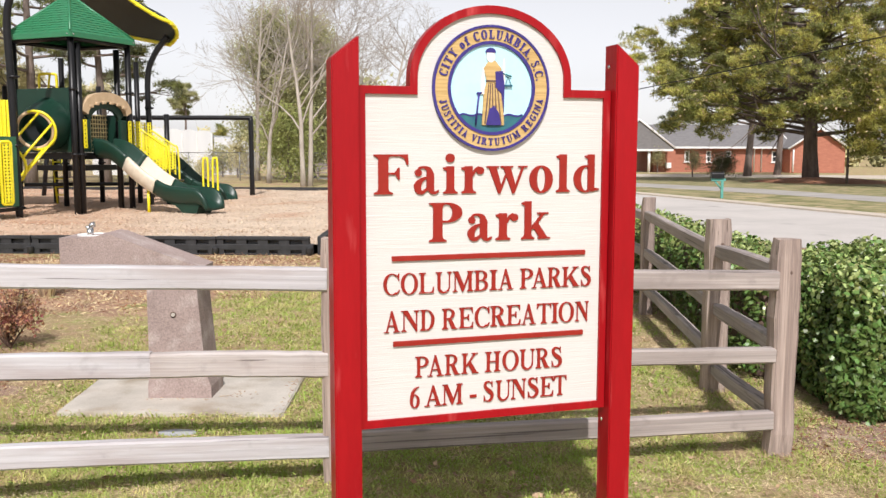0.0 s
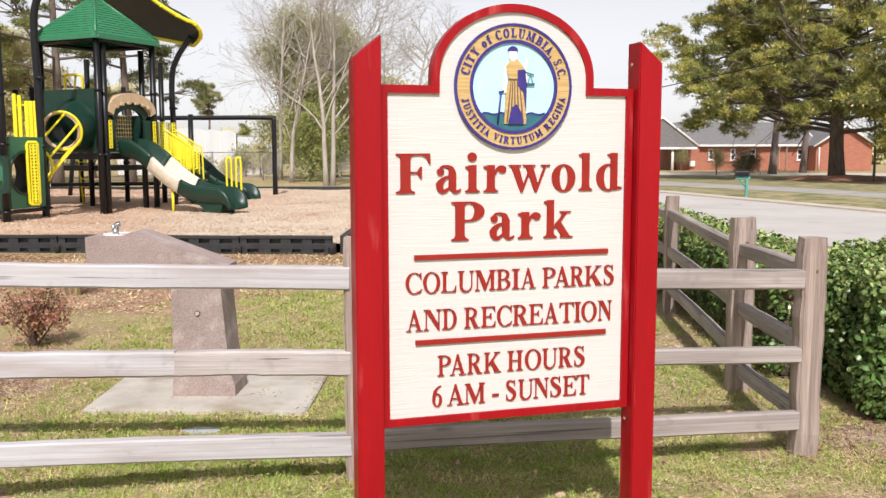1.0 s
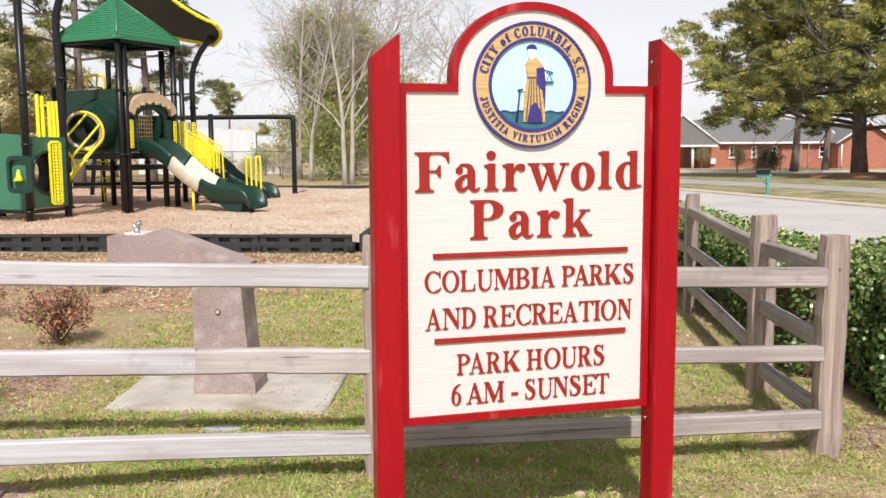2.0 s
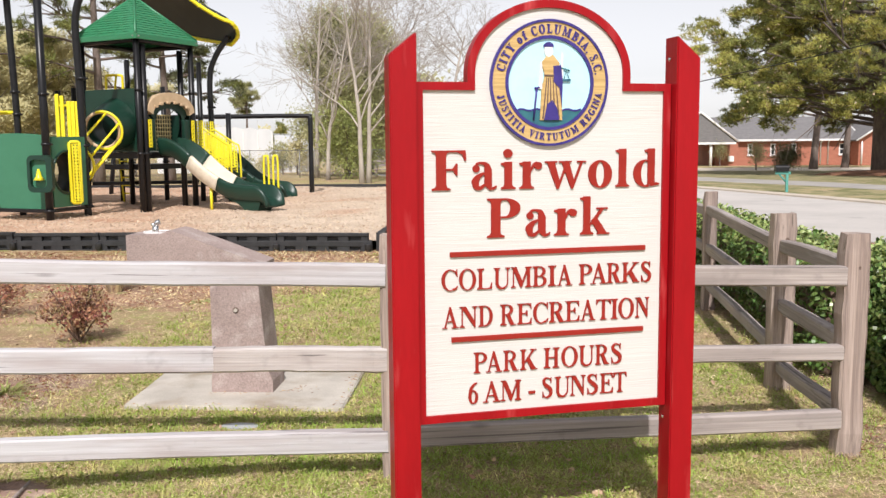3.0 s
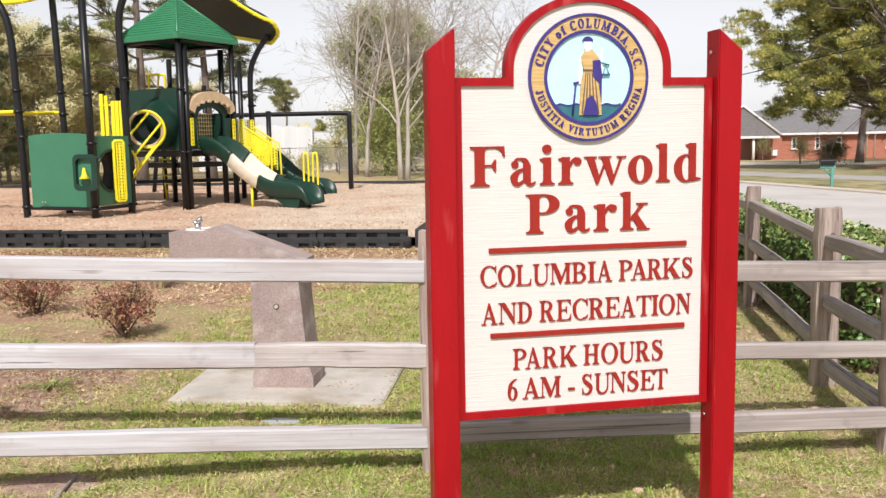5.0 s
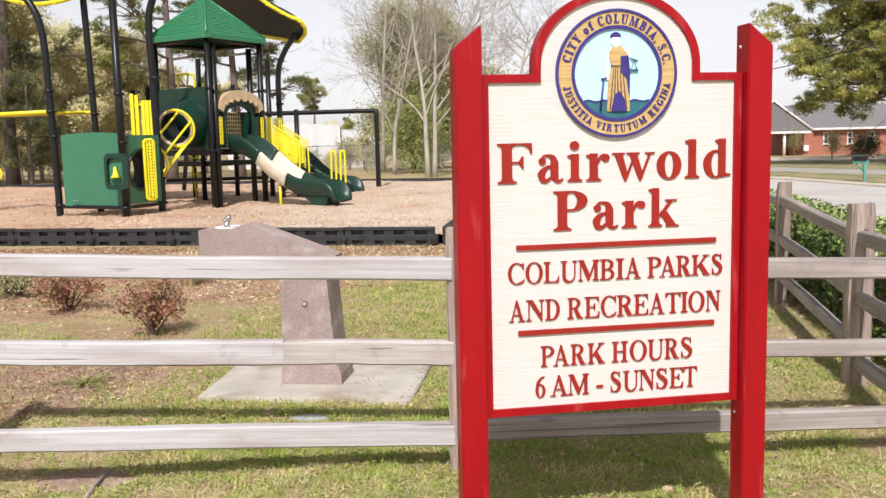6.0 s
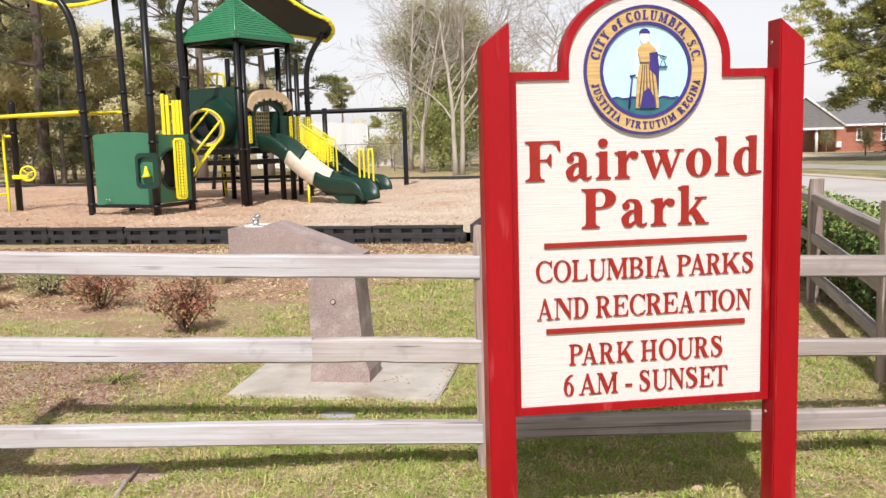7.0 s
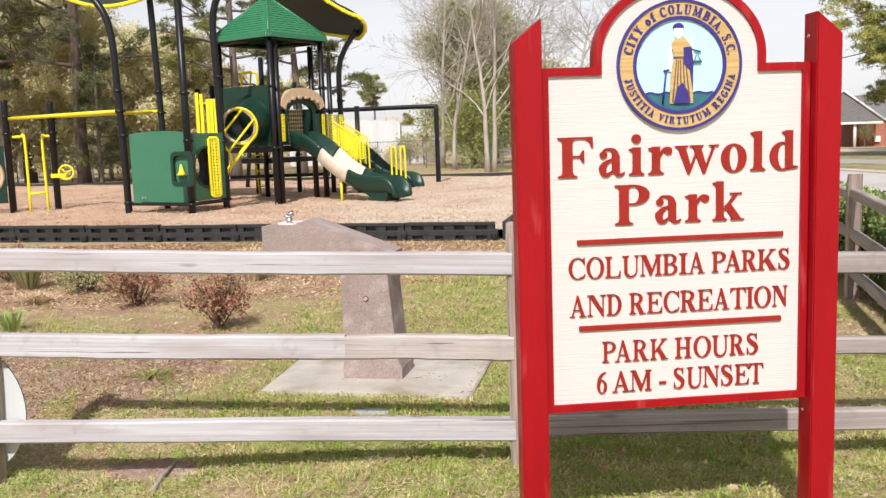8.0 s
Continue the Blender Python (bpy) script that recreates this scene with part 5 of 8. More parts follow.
def build_roof():
    ez, apex, over = 4.32, TC + Vector((0, 0, 5.36)), 1.44 / HALF
    names = ["front", "right", "back", "left"]
    eaves = [TC + (CORNER[n] - TC) * over + Vector((0, 0, ez)) for n in names]
    roof = part("roof", tube(bmesh.new(), [apex - Vector((0, 0, 0.12)), apex + Vector((0, 0, 0.02))], 0.05, 8), GREEN_ROOF, PLAY, "peaked bright green roof of moulded scale tiles")
    for k in range(4):
        a, b = eaves[k], eaves[(k + 1) % 4]
        out = ((a + b) / 2 - Vector((TC.x, TC.y, ez))).normalized()
        bm = bmesh.new()
        rows = 16
        up = (apex - (a + b) / 2)
        nrm = (b - a).cross(apex - a).normalized()
        if nrm.z < 0:
            nrm = -nrm
        for r in range(rows):
            f0, f1 = r / rows, (r + 1.0) / rows
            p0, p1 = a.lerp(apex, f0), b.lerp(apex, f0)
            q0, q1 = a.lerp(apex, f1), b.lerp(apex, f1)
            n = max(2, int((p1 - p0).length / 0.13))
            low = [p0.lerp(p1, i / n) + nrm * (0.020 if (i + r) % 2 else 0.010) for i in range(n + 1)]
            top = [q0.lerp(q1, i / n) + nrm * 0.004 for i in range(n + 1)]
            foot = [p0.lerp(p1, i / n) - nrm * 0.01 for i in range(n + 1)]
            vl, vt, vf = [[bm.verts.new(p) for p in line] for line in (low, top, foot)]
            for i in range(n):
                bm.faces.new((vl[i], vl[i + 1], vt[i + 1], vt[i]))
                bm.faces.new((vf[i], vf[i + 1], vl[i + 1], vl[i]))
        part("roof_panel", bm, GREEN_ROOF, roof)
        bm = bmesh.new()
        mid, ln = (a + b) / 2, (b - a).length
        box(bm, (0, 0, -0.05), (ln + 0.03, 0.05, 0.13), Matrix.Translation(mid) @ Matrix.Rotation(math.atan2((b - a).y, (b - a).x), 4, "Z"), bevel=0.012)
        part("fascia", bm, GREEN_ROOF, roof)
        part("hip_cap", tube(bmesh.new(), [a + Vector((0, 0, 0.02)), apex], 0.03, 8), GREEN_ROOF, roof)
        for q in (a.lerp(b, 0.03), a.lerp(b, 0.97)):
            bt = bmesh.new()
            bmesh.ops.create_uvsphere(bt, u_segments=8, v_segments=5, radius=0.018, matrix=Matrix.Translation(q + out * 0.03 - Vector((0, 0, 0.05))))
            part("bolt", bt, STEEL, roof)
        bm = bmesh.new()
        ca, cb = CORNER[names[k]], CORNER[names[(k + 1) % 4]]
        tube(bm, [(ca.x, ca.y, 4.19), (cb.x, cb.y, 4.19)], 0.055, 8)
        part("roof_beam", bm, BLACK_STEEL, PLAY)


build_roof()


def deck(centre, half, z, front=FRONT, right=RIGHT):
    bm = bmesh.new()
    cs = [centre + front * half, centre + right * half, centre - front * half, centre - right * half]
    lo = [bm.verts.new((c.x, c.y, z - 0.14)) for c in cs]
    hi = [bm.verts.new((c.x, c.y, z)) for c in cs]
    bm.faces.new(lo[::-1])
    bm.faces.new(hi)
    for k in range(4):
        bm.faces.new((lo[k], lo[(k + 1) % 4], hi[(k + 1) % 4], hi[k]))
    return part("deck", bm, BLACK_STEEL, PLAY, "black coated metal deck")


deck(TC, HALF * 0.98, 1.58)
deck(Vector((-9.3, 27.65, 0)), 0.62, 1.16)


def wall_panel(name, a, b, z0, z1, material, hole=None, thick=0.04, label="", round_top=0.0):
    """An upright board from plan point a to b; hole = (centre along 0..1, height, radius)."""
    a, b = Vector((a[0], a[1], 0)), Vector((b[0], b[1], 0))
    ln = (b - a).length
    m = Matrix.Translation(a) @ Matrix.Rotation(math.atan2((b - a).y, (b - a).x), 4, "Z")
    bm = bmesh.new()
    if hole:
        n = 48
        cx, cz, r = hole[0] * ln, hole[1], hole[2]
        inner = [(cx + r * math.cos(t), cz + r * math.sin(t)) for t in np.linspace(0, math.tau, n + 1)[:-1]]
        outer = []
        for x, z in inner:
            dx, dz = x - cx, z - cz
            k = min(((ln - cx) if dx > 0 else cx) / max(abs(dx), 1e-6), ((z1 - cz) if dz > 0 else cz - z0) / max(abs(dz), 1e-6))
            outer.append((cx + dx * k, cz + dz * k))
        ribbon_prism(bm, outer, inner, -thick / 2, thick / 2, True, m)
        for X, Z in ((0, z0), (ln, z0), (ln, z1), (0, z1)):
            j = min(range(n), key=lambda q: math.hypot(outer[q][0] - X, outer[q][1] - Z))
            j2 = min((q for q in range(n) if q != j), key=lambda q: math.hypot(outer[q][0] - X, outer[q][1] - Z))
            prism(bm, [(X, Z), outer[j], outer[j2]], -thick / 2 + 0.001, thick / 2 - 0.001, m)
    else:
        pts = [(0, z0), (ln, z0), (ln, z1), (0, z1)]
        if round_top:
            pts = [(0, z0), (ln, z0)] + [(ln * (1 - t), z1 - round_top * (2 * t - 1) ** 2) for t in np.linspace(0, 1, 9)]
        prism(bm, pts, -thick / 2, thick / 2, m)
        bmesh.ops.bevel(bm, geom=[e for e in bm.edges if e.calc_face_angle(0) > 1], offset=0.008, segments=2, affect="EDGES")
    return part(name, bm, material, PLAY, label)


def ring_bar(centre, axis, radius, thick, material, name, a0=0.0, a1=360.0, label="", parent=None):
    axis = Vector(axis).normalized()
    side = axis.cross(Vector((0, 0, 1))).normalized()
    up = side.cross(axis)
    closed = a1 - a0 > 359
    angles = np.linspace(radians(a0), radians(a1), 33)
    pts = [Vector(centre) + (side * math.cos(t) + up * math.sin(t)) * radius for t in (angles[:-1] if closed else angles)]
    return part(name, tube(bmesh.new(), pts, thick, 10, closed=closed), material, parent or PLAY, label)


# tunnel side
lf, ff = CORNER["left"], CORNER["front"]
wall_panel("tunnel_panel", lf.lerp(ff, 0.05), lf.lerp(ff, 0.95), 1.60, 3.08, GREEN_PLASTIC, (0.52, 2.28, 0.45), 0.06, "dark green panel round the tunnel opening", )


def build_tunnel():
    a, b = Vector((-9.15, 21.30, 2.27)), Vector((-9.16, 20.30, 2.10))
    axis = (b - a).normalized()
    side = axis.cross(Vector((0, 0, 1))).normalized()
    up = side.cross(axis)
    bm = bmesh.new()
    rows = []
    for f, r in ((0, 0.60), (0.10, 0.62), (0.14, 0.58), (0.5, 0.55), (0.9, 0.45), (1.0, 0.44), (1.0, 0.37), (0.5, 0.42), (0.0, 0.45)):
        c = a.lerp(b, f)
        rows.append([bm.verts.new(c + (side * math.cos(t) + up * math.sin(t)) * r) for t in np.linspace(0, math.tau, 33)[:-1]])
    for ra, rb in zip(rows, rows[1:]):
        for k in range(32):
            fc = bm.faces.new((ra[k], ra[(k + 1) % 32], rb[(k + 1) % 32], rb[k]))
            fc.smooth = True
    tun = part("crawl_tunnel", bm, GREEN_PLASTIC, PLAY, "dark green plastic crawl tunnel")
    ring_bar(b, axis, 0.405, 0.038, TAN, "tunnel_rim", parent=tun)
    for k in range(8):
        t = k * math.tau / 8
        bt = bmesh.new()
        bmesh.ops.create_uvsphere(bt, u_segments=6, v_segments=4, radius=0.02, matrix=Matrix.Translation(a + axis * 0.05 + (side * math.cos(t) + up * math.sin(t)) * 0.60))
        part("bolt", bt, STEEL, tun)
    for t, f in ((25, 0.45), (48, 0.30)):
        bt = bmesh.new()
        q = a.lerp(b, f) - side * 0.46 * math.cos(radians(t)) + up * 0.46 * math.sin(radians(t))
        bmesh.ops.create_uvsphere(bt, u_segments=10, v_segments=6, radius=0.05, matrix=Matrix.Translation(q) @ Matrix.Diagonal((0.7, 0.7, 1.2, 1)))
        part("porthole", bt, YELLOW, tun)
    # wheel climber under the mouth
    ring_bar(b + axis * 0.03 + Vector((0.05, 0, 0)), axis, 0.43, 0.030, YELLOW, "climber_arch", 70, 290)
    low = Vector((-9.56, 19.70, 1.32))
    ring_bar(low, axis, 0.44, 0.030, YELLOW, "climber_arch", 60, 300)
    for t in (105, 155, 205, 255):
        q = (side * math.cos(radians(t)) + up * math.sin(radians(t)))
        part("climber_bar", tube(bmesh.new(), [b + q * 0.43 + Vector((0.05, 0, 0)), low + q * 0.44], 0.028, 8), YELLOW, PLAY)


build_tunnel()


# slide side
def u_channel(line, width, lip, material, name, label="", parent=None, thick=0.035):
    """A slide bed with raised, rolled sides, swept along line."""
    pts = [Vector(p) for p in line]
    bm, rows = bmesh.new(), []
    for i, p in enumerate(pts):
        d = (pts[min(i + 1, len(pts) - 1)] - pts[max(i - 1, 0)]).normalized()
        side = Vector((d.y, -d.x, 0)).normalized()
        up = side.cross(d)
        if up.z < 0:
            up = -up
        l = lip[i] if isinstance(lip, list) else lip
        w = (width[i] if isinstance(width, list) else width) / 2
        sec = [(-w - 0.07, l - 0.06), (-w - 0.05, l), (-w, l + 0.01), (-w + 0.03, l - 0.03), (-w + 0.07, 0.05), (-w + 0.14, 0.0), (w - 0.14, 0.0), (w - 0.07, 0.05), (w - 0.03, l - 0.03), (w, l + 0.01), (w + 0.05, l), (w + 0.07, l - 0.06),
               (w + 0.01, -0.02), (w - 0.10, -0.08), (-w + 0.10, -0.08), (-w - 0.01, -0.02)]
        rows.append([bm.verts.new(p + side * x + up * z) for x, z in sec])
    n = len(rows[0])
    for ra, rb in zip(rows, rows[1:]):
        for k in range(n):
            fc = bm.faces.new((ra[k], ra[(k + 1) % n], rb[(k + 1) % n], rb[k]))
            fc.smooth = True
    bm.faces.new(rows[0])
    bm.faces.new(rows[-1][::-1])
    return part(name, bm, material, parent or PLAY, label)


def build_slide(start, end, parent_name, middle=None, tall=1.0, base=0.50):
    """A moulded slide: three sections, the last ending in a nose that curls over and down."""
    s, e = Vector(start), Vector(end)
    heights = [(0.0, 1.07), (0.10, 1.04), (0.22, 0.87), (0.40, 0.50), (0.56, 0.24), (0.70, 0.07), (0.84, 0.01), (1.0, 0.0)]
    pts = curve_points([(s.x + (e.x - s.x) * f, s.y + (e.y - s.y) * f, base + z * tall) for f, z in heights], 5)
    n = len(pts)
    lips = [0.36 - 0.05 * min(1, i / (n * 0.5)) - 0.03 * max(0, (i / n - 0.86) / 0.14) ** 2 for i in range(n)]
    i0, i1 = int(n * 0.36), int(n * 0.59)
    sl = u_channel(pts[:i0 + 1], 0.62, lips[:i0 + 1], GREEN_PLASTIC, parent_name, "dark green moulded slide with raised sides")
    u_channel(pts[i0:i1 + 1], 0.63, lips[i0:i1 + 1], middle or SAND_PLASTIC, "slide_section", "middle slide section", sl)
    d = (e - s).normalized()
    nose, wide = list(pts[i1:]), [0.62] * (n - i1)
    lips = lips[i1:]
    for k in range(1, 7):
        a = radians(13 * k)
        nose.append(pts[-1] + d * 0.26 * math.sin(a) - Vector((0, 0, 0.24 * (1 - math.cos(a)))))
        wide.append(0.62 - 0.08 * (1 - math.cos(a)))
        lips.append(0.28 - 0.21 * math.sin(a) ** 1.5)
    u_channel(nose, wide, lips, GREEN_PLASTIC, "slide_section", "dark green slide section with a curled nose", sl)
    side = Vector((d.y, -d.x, 0)).normalized()
    m = Matrix.Translation((e.x, e.y, 0)) @ Matrix((( d.x, side.x, 0, 0), (d.y, side.y, 0, 0), (0, 0, 1, 0), (0, 0, 0, 1)))
    low = MZ - 0.05
    outline = [(-0.36, low), (-0.02, low), (0.02, low + (base - low) * 0.6), (0.10, base - 0.04), (-1.02, base + 0.02), (-0.62, base - 0.10), (-0.46, low + (base - low) * 0.5)]
    bm = prism(bmesh.new(), outline, -0.26, 0.26, m)
    bmesh.ops.bevel(bm, geom=list(bm.edges), offset=0.02, segments=2, affect="EDGES")
    part("slide_foot", bm, GREEN_PLASTIC, sl)
    if middle is None:
        q = s.lerp(e, 0.50)
        for dx, dy, top in ((-0.05, -0.2, 0.78), (0.9, 0.25, 0.44)):
            part("slide_leg", tube(bmesh.new(), [(q.x + dx, q.y + dy, MZ - 0.1), (q.x + dx, q.y + dy, top)], 0.035, 8), YELLOW, sl, "yellow slide leg")


S0 = TC + (FRONT + RIGHT) * 0.5 * HALF
build_slide((S0.x, S0.y, 0), (-5.50, 20.60, 0), "slide")
build_slide((-8.75, 27.6, 0), (-6.65, 27.0, 0), "slide", GREEN_PLASTIC, 0.85, 0.33)
for y in (27.2, 28.05):
    play_post([(-8.8, y, -0.2), (-8.8, y, 1.9)], 0.068, [(-8.8, y, 1.1)])

rf = CORNER["right"]


ROPE = surface("tan_rope", (0.68, 0.57, 0.28), (0.52, 0.42, 0.22), scale=12, rough=0.8, bump=0.1)


def build_hood():
    """Tan arch over the slide's head, with green cheeks and a net behind."""
    a, b = ff.lerp(rf, 0.13), ff.lerp(rf, 0.97)
    ln = (b - a).length
    m = Matrix.Translation((a.x, a.y, 0)) @ Matrix.Rotation(math.atan2((b - a).y, (b - a).x), 4, "Z")
    outer = [(ln / 2 - ln * 0.52 * math.cos(t), 2.56 + 0.46 * math.sin(t)) for t in np.linspace(0, math.pi, 25)]
    inner = [(ln / 2 - ln * 0.41 * math.cos(t), 2.48 + 0.32 * math.sin(t)) for t in np.linspace(0, math.pi, 25)]
    hood = part("slide_hood", ribbon_prism(bmesh.new(), outer, inner, -0.09, 0.09, False, m), TAN, PLAY, "tan plastic arch over the slide")
    rim = [(ln / 2 - ln * 0.30 * math.cos(t), 2.34 + 0.30 * math.sin(t)) for t in np.linspace(0, math.pi, 25)]
    part("inner_arch", ribbon_prism(bmesh.new(), inner, rim, 0.02, 0.10, False, m), GREEN_PLASTIC, hood, "dark green inner arch")
    for k in range(6):
        t = math.pi * (0.2 + 0.12 * k)
        bm = fresh_box((ln / 2 - ln * 0.43 * math.cos(t), -0.09, 2.53 + 0.25 * math.sin(t)), (0.12, 0.06, 0.07), m, 0.02)
        part("hood_rib", bm, TAN, hood)
    for x in (0.10, ln - 0.22):
        bm = fresh_box((x, -0.02, 2.0), (0.22, 0.10, 0.75), m, 0.03)
        part("cheek", bm, GREEN_PLASTIC, hood)
        xs = x - 0.16 if x < 0.5 else x + 0.10
        part("bracket", perforated(bmesh.new(), m @ Vector((xs, -0.10, 1.70)), m.to_3x3() @ Vector((0.09, 0, 0)), (0, 0, 0.66), 1, 7, 0.30), YELLOW, hood, "slotted yellow bracket")
    bm = bmesh.new()
    for k in range(9):
        x = 0.40 + k * (ln - 0.85) / 8
        tube(bm, [m @ Vector((x, 0.3, 1.62)), m @ Vector((x, 0.3, 2.5))], 0.016, 5)
    for k in range(9):
        z = 1.68 + k * 0.1
        tube(bm, [m @ Vector((0.38, 0.3, z)), m @ Vector((ln - 0.4, 0.3, z))], 0.016, 5)
    part("climbing_net", bm, ROPE, PLAY, "tan climbing net")


build_hood()
wall_panel("guard_panel", CORNER["right"].lerp(CORNER["back"], 0.06), CORNER["right"].lerp(CORNER["back"], 0.94), 1.60, 2.5, GREEN_PLASTIC)
wall_panel("guard_panel", CORNER["left"].lerp(CORNER["back"], 0.06), CORNER["left"].lerp(CORNER["back"], 0.94), 1.60, 2.6, GREEN_PLASTIC)

# steps with perforated yellow sides
for off in (0.0, 0.85):
    o = Vector((-7.72, 23.0 + off, 1.42))
    bm = perforated(bmesh.new(), o, (0.60, 0.14, -0.42), (0, 0, 0.70), 8, 9, 0.30)
    part("stair_panel", bm, YELLOW, PLAY, "perforated yellow stair side")
    pts = curve_points([o + Vector((0, 0, 0.76)), o + Vector((0.52, 0.13, 0.38)), o + Vector((0.65, 0.15, 0.26)), o + Vector((0.68, 0.16, -0.4)), o + Vector((0.68, 0.16, -1.1))], 4)
    part("handrail", tube(bmesh.new(), pts, 0.025, 8), YELLOW, PLAY)
    bm = perforated(bmesh.new(), o + Vector((-0.22, -0.05, 0.2)), (0.24, 0.05, 0), (0, 0, 0.75), 3, 10, 0.30)
    part("stair_panel", bm, YELLOW, PLAY)
for k in range(5):
    bm = fresh_box((-7.55 + 0.26 * k, 23.5, 1.38 - 0.26 * k), (0.28, 0.85, 0.05), bevel=0.01)
    part("step", bm, BLACK_STEEL, PLAY)

# back deck and posts seen under and behind the tower
for x, y, top in ((-9.9, 23.6, 4.0), (-8.3, 24.6, 4.0), (-10.6, 24.6, 3.3), (-9.6, 25.3, 3.4), (-11.3, 23.9, 3.1), (-7.4, 24.2, 2.6)):
    play_post([(x, y, -0.2), (x, y, top)], 0.068, [(x, y, 1.3)])
deck(Vector((-9.9, 24.4, 0)), 1.0, 1.25)
for x, z in ((-10.50, 2.67), (-10.38, 2.63), (-10.22, 2.50), (-10.12, 2.50), (-10.015, 2.50)):
    part("slat", fresh_box((x, 20.9, z - 0.28), (0.095, 0.05, 1.16), pose(0, 0, 0), 0.02), YELLOW, PLAY, "yellow guard slat")
for x, top in ((-11.52, 3.18), (-11.08, 3.25)):
    play_post([(x, 23.0, -0.2), (x, 23.0, top)], 0.075, [(x, 23.0, 2.4)])
part("slat_rail", tube(bmesh.new(), [(-10.54, 20.93, 2.70), (-9.96, 20.93, 2.70)], 0.03, 8), YELLOW, PLAY)
bm = tube(bmesh.new(), curve_points([(-10.48, 23.6, 3.0), (-10.48, 23.6, 3.52), (-10.41, 23.6, 3.60), (-10.10, 23.6, 3.60), (-10.03, 23.6, 3.52), (-10.03, 23.6, 3.0)], 3), 0.035, 8)
part("grab_bar", bm, YELLOW, PLAY)
bm = tube(bmesh.new(), [(-10.28, 23.6, 3.0), (-10.20, 23.6, 3.58)], 0.03, 8)
part("grab_bar", bm, YELLOW, PLAY)
# ladder and low rail under the deck
for x in (-10.40, -10.15):
    part("ladder_side", tube(bmesh.new(), [(x, 24.2, MZ), (x, 24.0, 1.4)], 0.025, 8), YELLOW, PLAY)
for k in range(5):
    part("ladder_rung", tube(bmesh.new(), [(-10.40, 24.18 - 0.04 * k, 0.45 + 0.22 * k), (-10.15, 24.18 - 0.04 * k, 0.45 + 0.22 * k)], 0.02, 8), YELLOW, PLAY)
part("kick_rail", tube(bmesh.new(), [(-10.9, 23.4, 0.75), (-8.3, 24.3, 0.75)], 0.05, 8), BLACK_STEEL, PLAY)

# tall posts and activity panels
A, B, C = (-11.27, 18.73), (-9.37, 18.1), (-9.14, 19.35)
play_post(curve_points([(A[0], A[1], -0.2), (A[0] - 0.02, A[1], 1.5), (A[0] - 0.06, A[1], 3.0), (A[0] - 0.12, A[1], 4.2), (A[0] - 0.36, A[1], 4.85), (A[0] - 0.95, A[1] + 0.1, 5.35)], 6), 0.08, [(A[0], A[1], 0.42), (A[0], A[1], 1.95), (A[0] - 0.05, A[1], 2.5), (A[0] - 0.06, A[1], 2.95)])
play_post([(B[0], B[1], -0.2), (B[0] - 0.02, B[1], 5.2)], 0.08, [(B[0], B[1], 0.4), (B[0], B[1], 1.78), (B[0] - 0.01, B[1], 2.8)])
play_post(curve_points([(C[0], C[1], -0.2), (C[0] - 0.05, C[1], 3.0), (C[0] - 0.06, C[1], 4.5), (C[0] + 0.2, C[1], 5.2)], 6), 0.08, [(C[0], C[1], 0.42), (C[0], C[1], 1.75), (C[0], C[1], 3.2)])
F = (-10.83, 19.7)
play_post(curve_points([(F[0], F[1], -0.2), (F[0], F[1], 2.0), (F[0] - 0.05, F[1], 4.0), (F[0] - 0.10, F[1], 5.5)], 4), 0.075, [(F[0], F[1], 2.46), (F[0] - 0.03, F[1], 2.95)])
for c, top in (((-13.985, 20.03), 2.84), ((-14.92, 19.58), 2.92)):
    play_post([(c[0], c[1], -0.2), (c[0], c[1], top - 0.04), (c[0], c[1], top)], 0.082, [(c[0], c[1], 2.1), (c[0], c[1], top - 0.4)])
board = wall_panel("activity_panel", (A[0] + 0.22, 18.62), (B[0] - 0.16, 18.40), 0.42, 2.02, GREEN_PANEL, None, 0.05, "flat green activity panel", 0.05)
for x in (-10.75, -9.8):
    for dx in (0, 0.07):
        bt = bmesh.new()
        bmesh.ops.create_uvsphere(bt, u_segments=8, v_segments=5, radius=0.022, matrix=Matrix.Translation((x + dx, 18.47, 0.54)))
        part("bolt", bt, STEEL, board)
scratch = curve_points([(-10.50, 18.535, 1.20), (-10.42, 18.525, 1.22), (-10.34, 18.515, 1.15)], 4)
part("scratch", tube(bmesh.new(), scratch, 0.009, 5), SAND_PLASTIC, board, "pale scratch")
wall_panel("crawl_panel", (B[0] + 0.02, B[1] + 0.12), (C[0], C[1] - 0.06), 0.46, 1.94, GREEN_PANEL, (0.42, 1.19, 0.44), 0.06, "green panel with a round crawl hole")
bc = (Vector((C[0], C[1] - 0.06, 0)) - Vector((B[0] + 0.02, B[1] + 0.12, 0)))
mouth = Vector((B[0] + 0.02, B[1] + 0.12, 1.19)) + bc * 0.42
inward = Vector((-bc.y, bc.x, 0)).normalized()
ring_bar(mouth - inward * 0.03, inward, 0.45, 0.03, GREEN_PLASTIC, "crawl_rim")
drum = bmesh.new()
side = bc.normalized()
rows = [[drum.verts.new(mouth + inward * u + (side * math.cos(t) + Vector((0, 0, 1)) * math.sin(t)) * r) for t in np.linspace(0, math.tau, 33)[:-1]] for u, r in ((0.03, 0.47), (0.50, 0.44), (0.50, 0.40), (0.03, 0.43))]
for ra, rb in zip(rows, rows[1:] + rows[:1]):
    for k in range(32):
        drum.faces.new((ra[k], ra[(k + 1) % 32], rb[(k + 1) % 32], rb[k])).smooth = True
part("crawl_drum", drum, PLASTIC_BLACK, PLAY, "short dark drum behind the crawl hole")
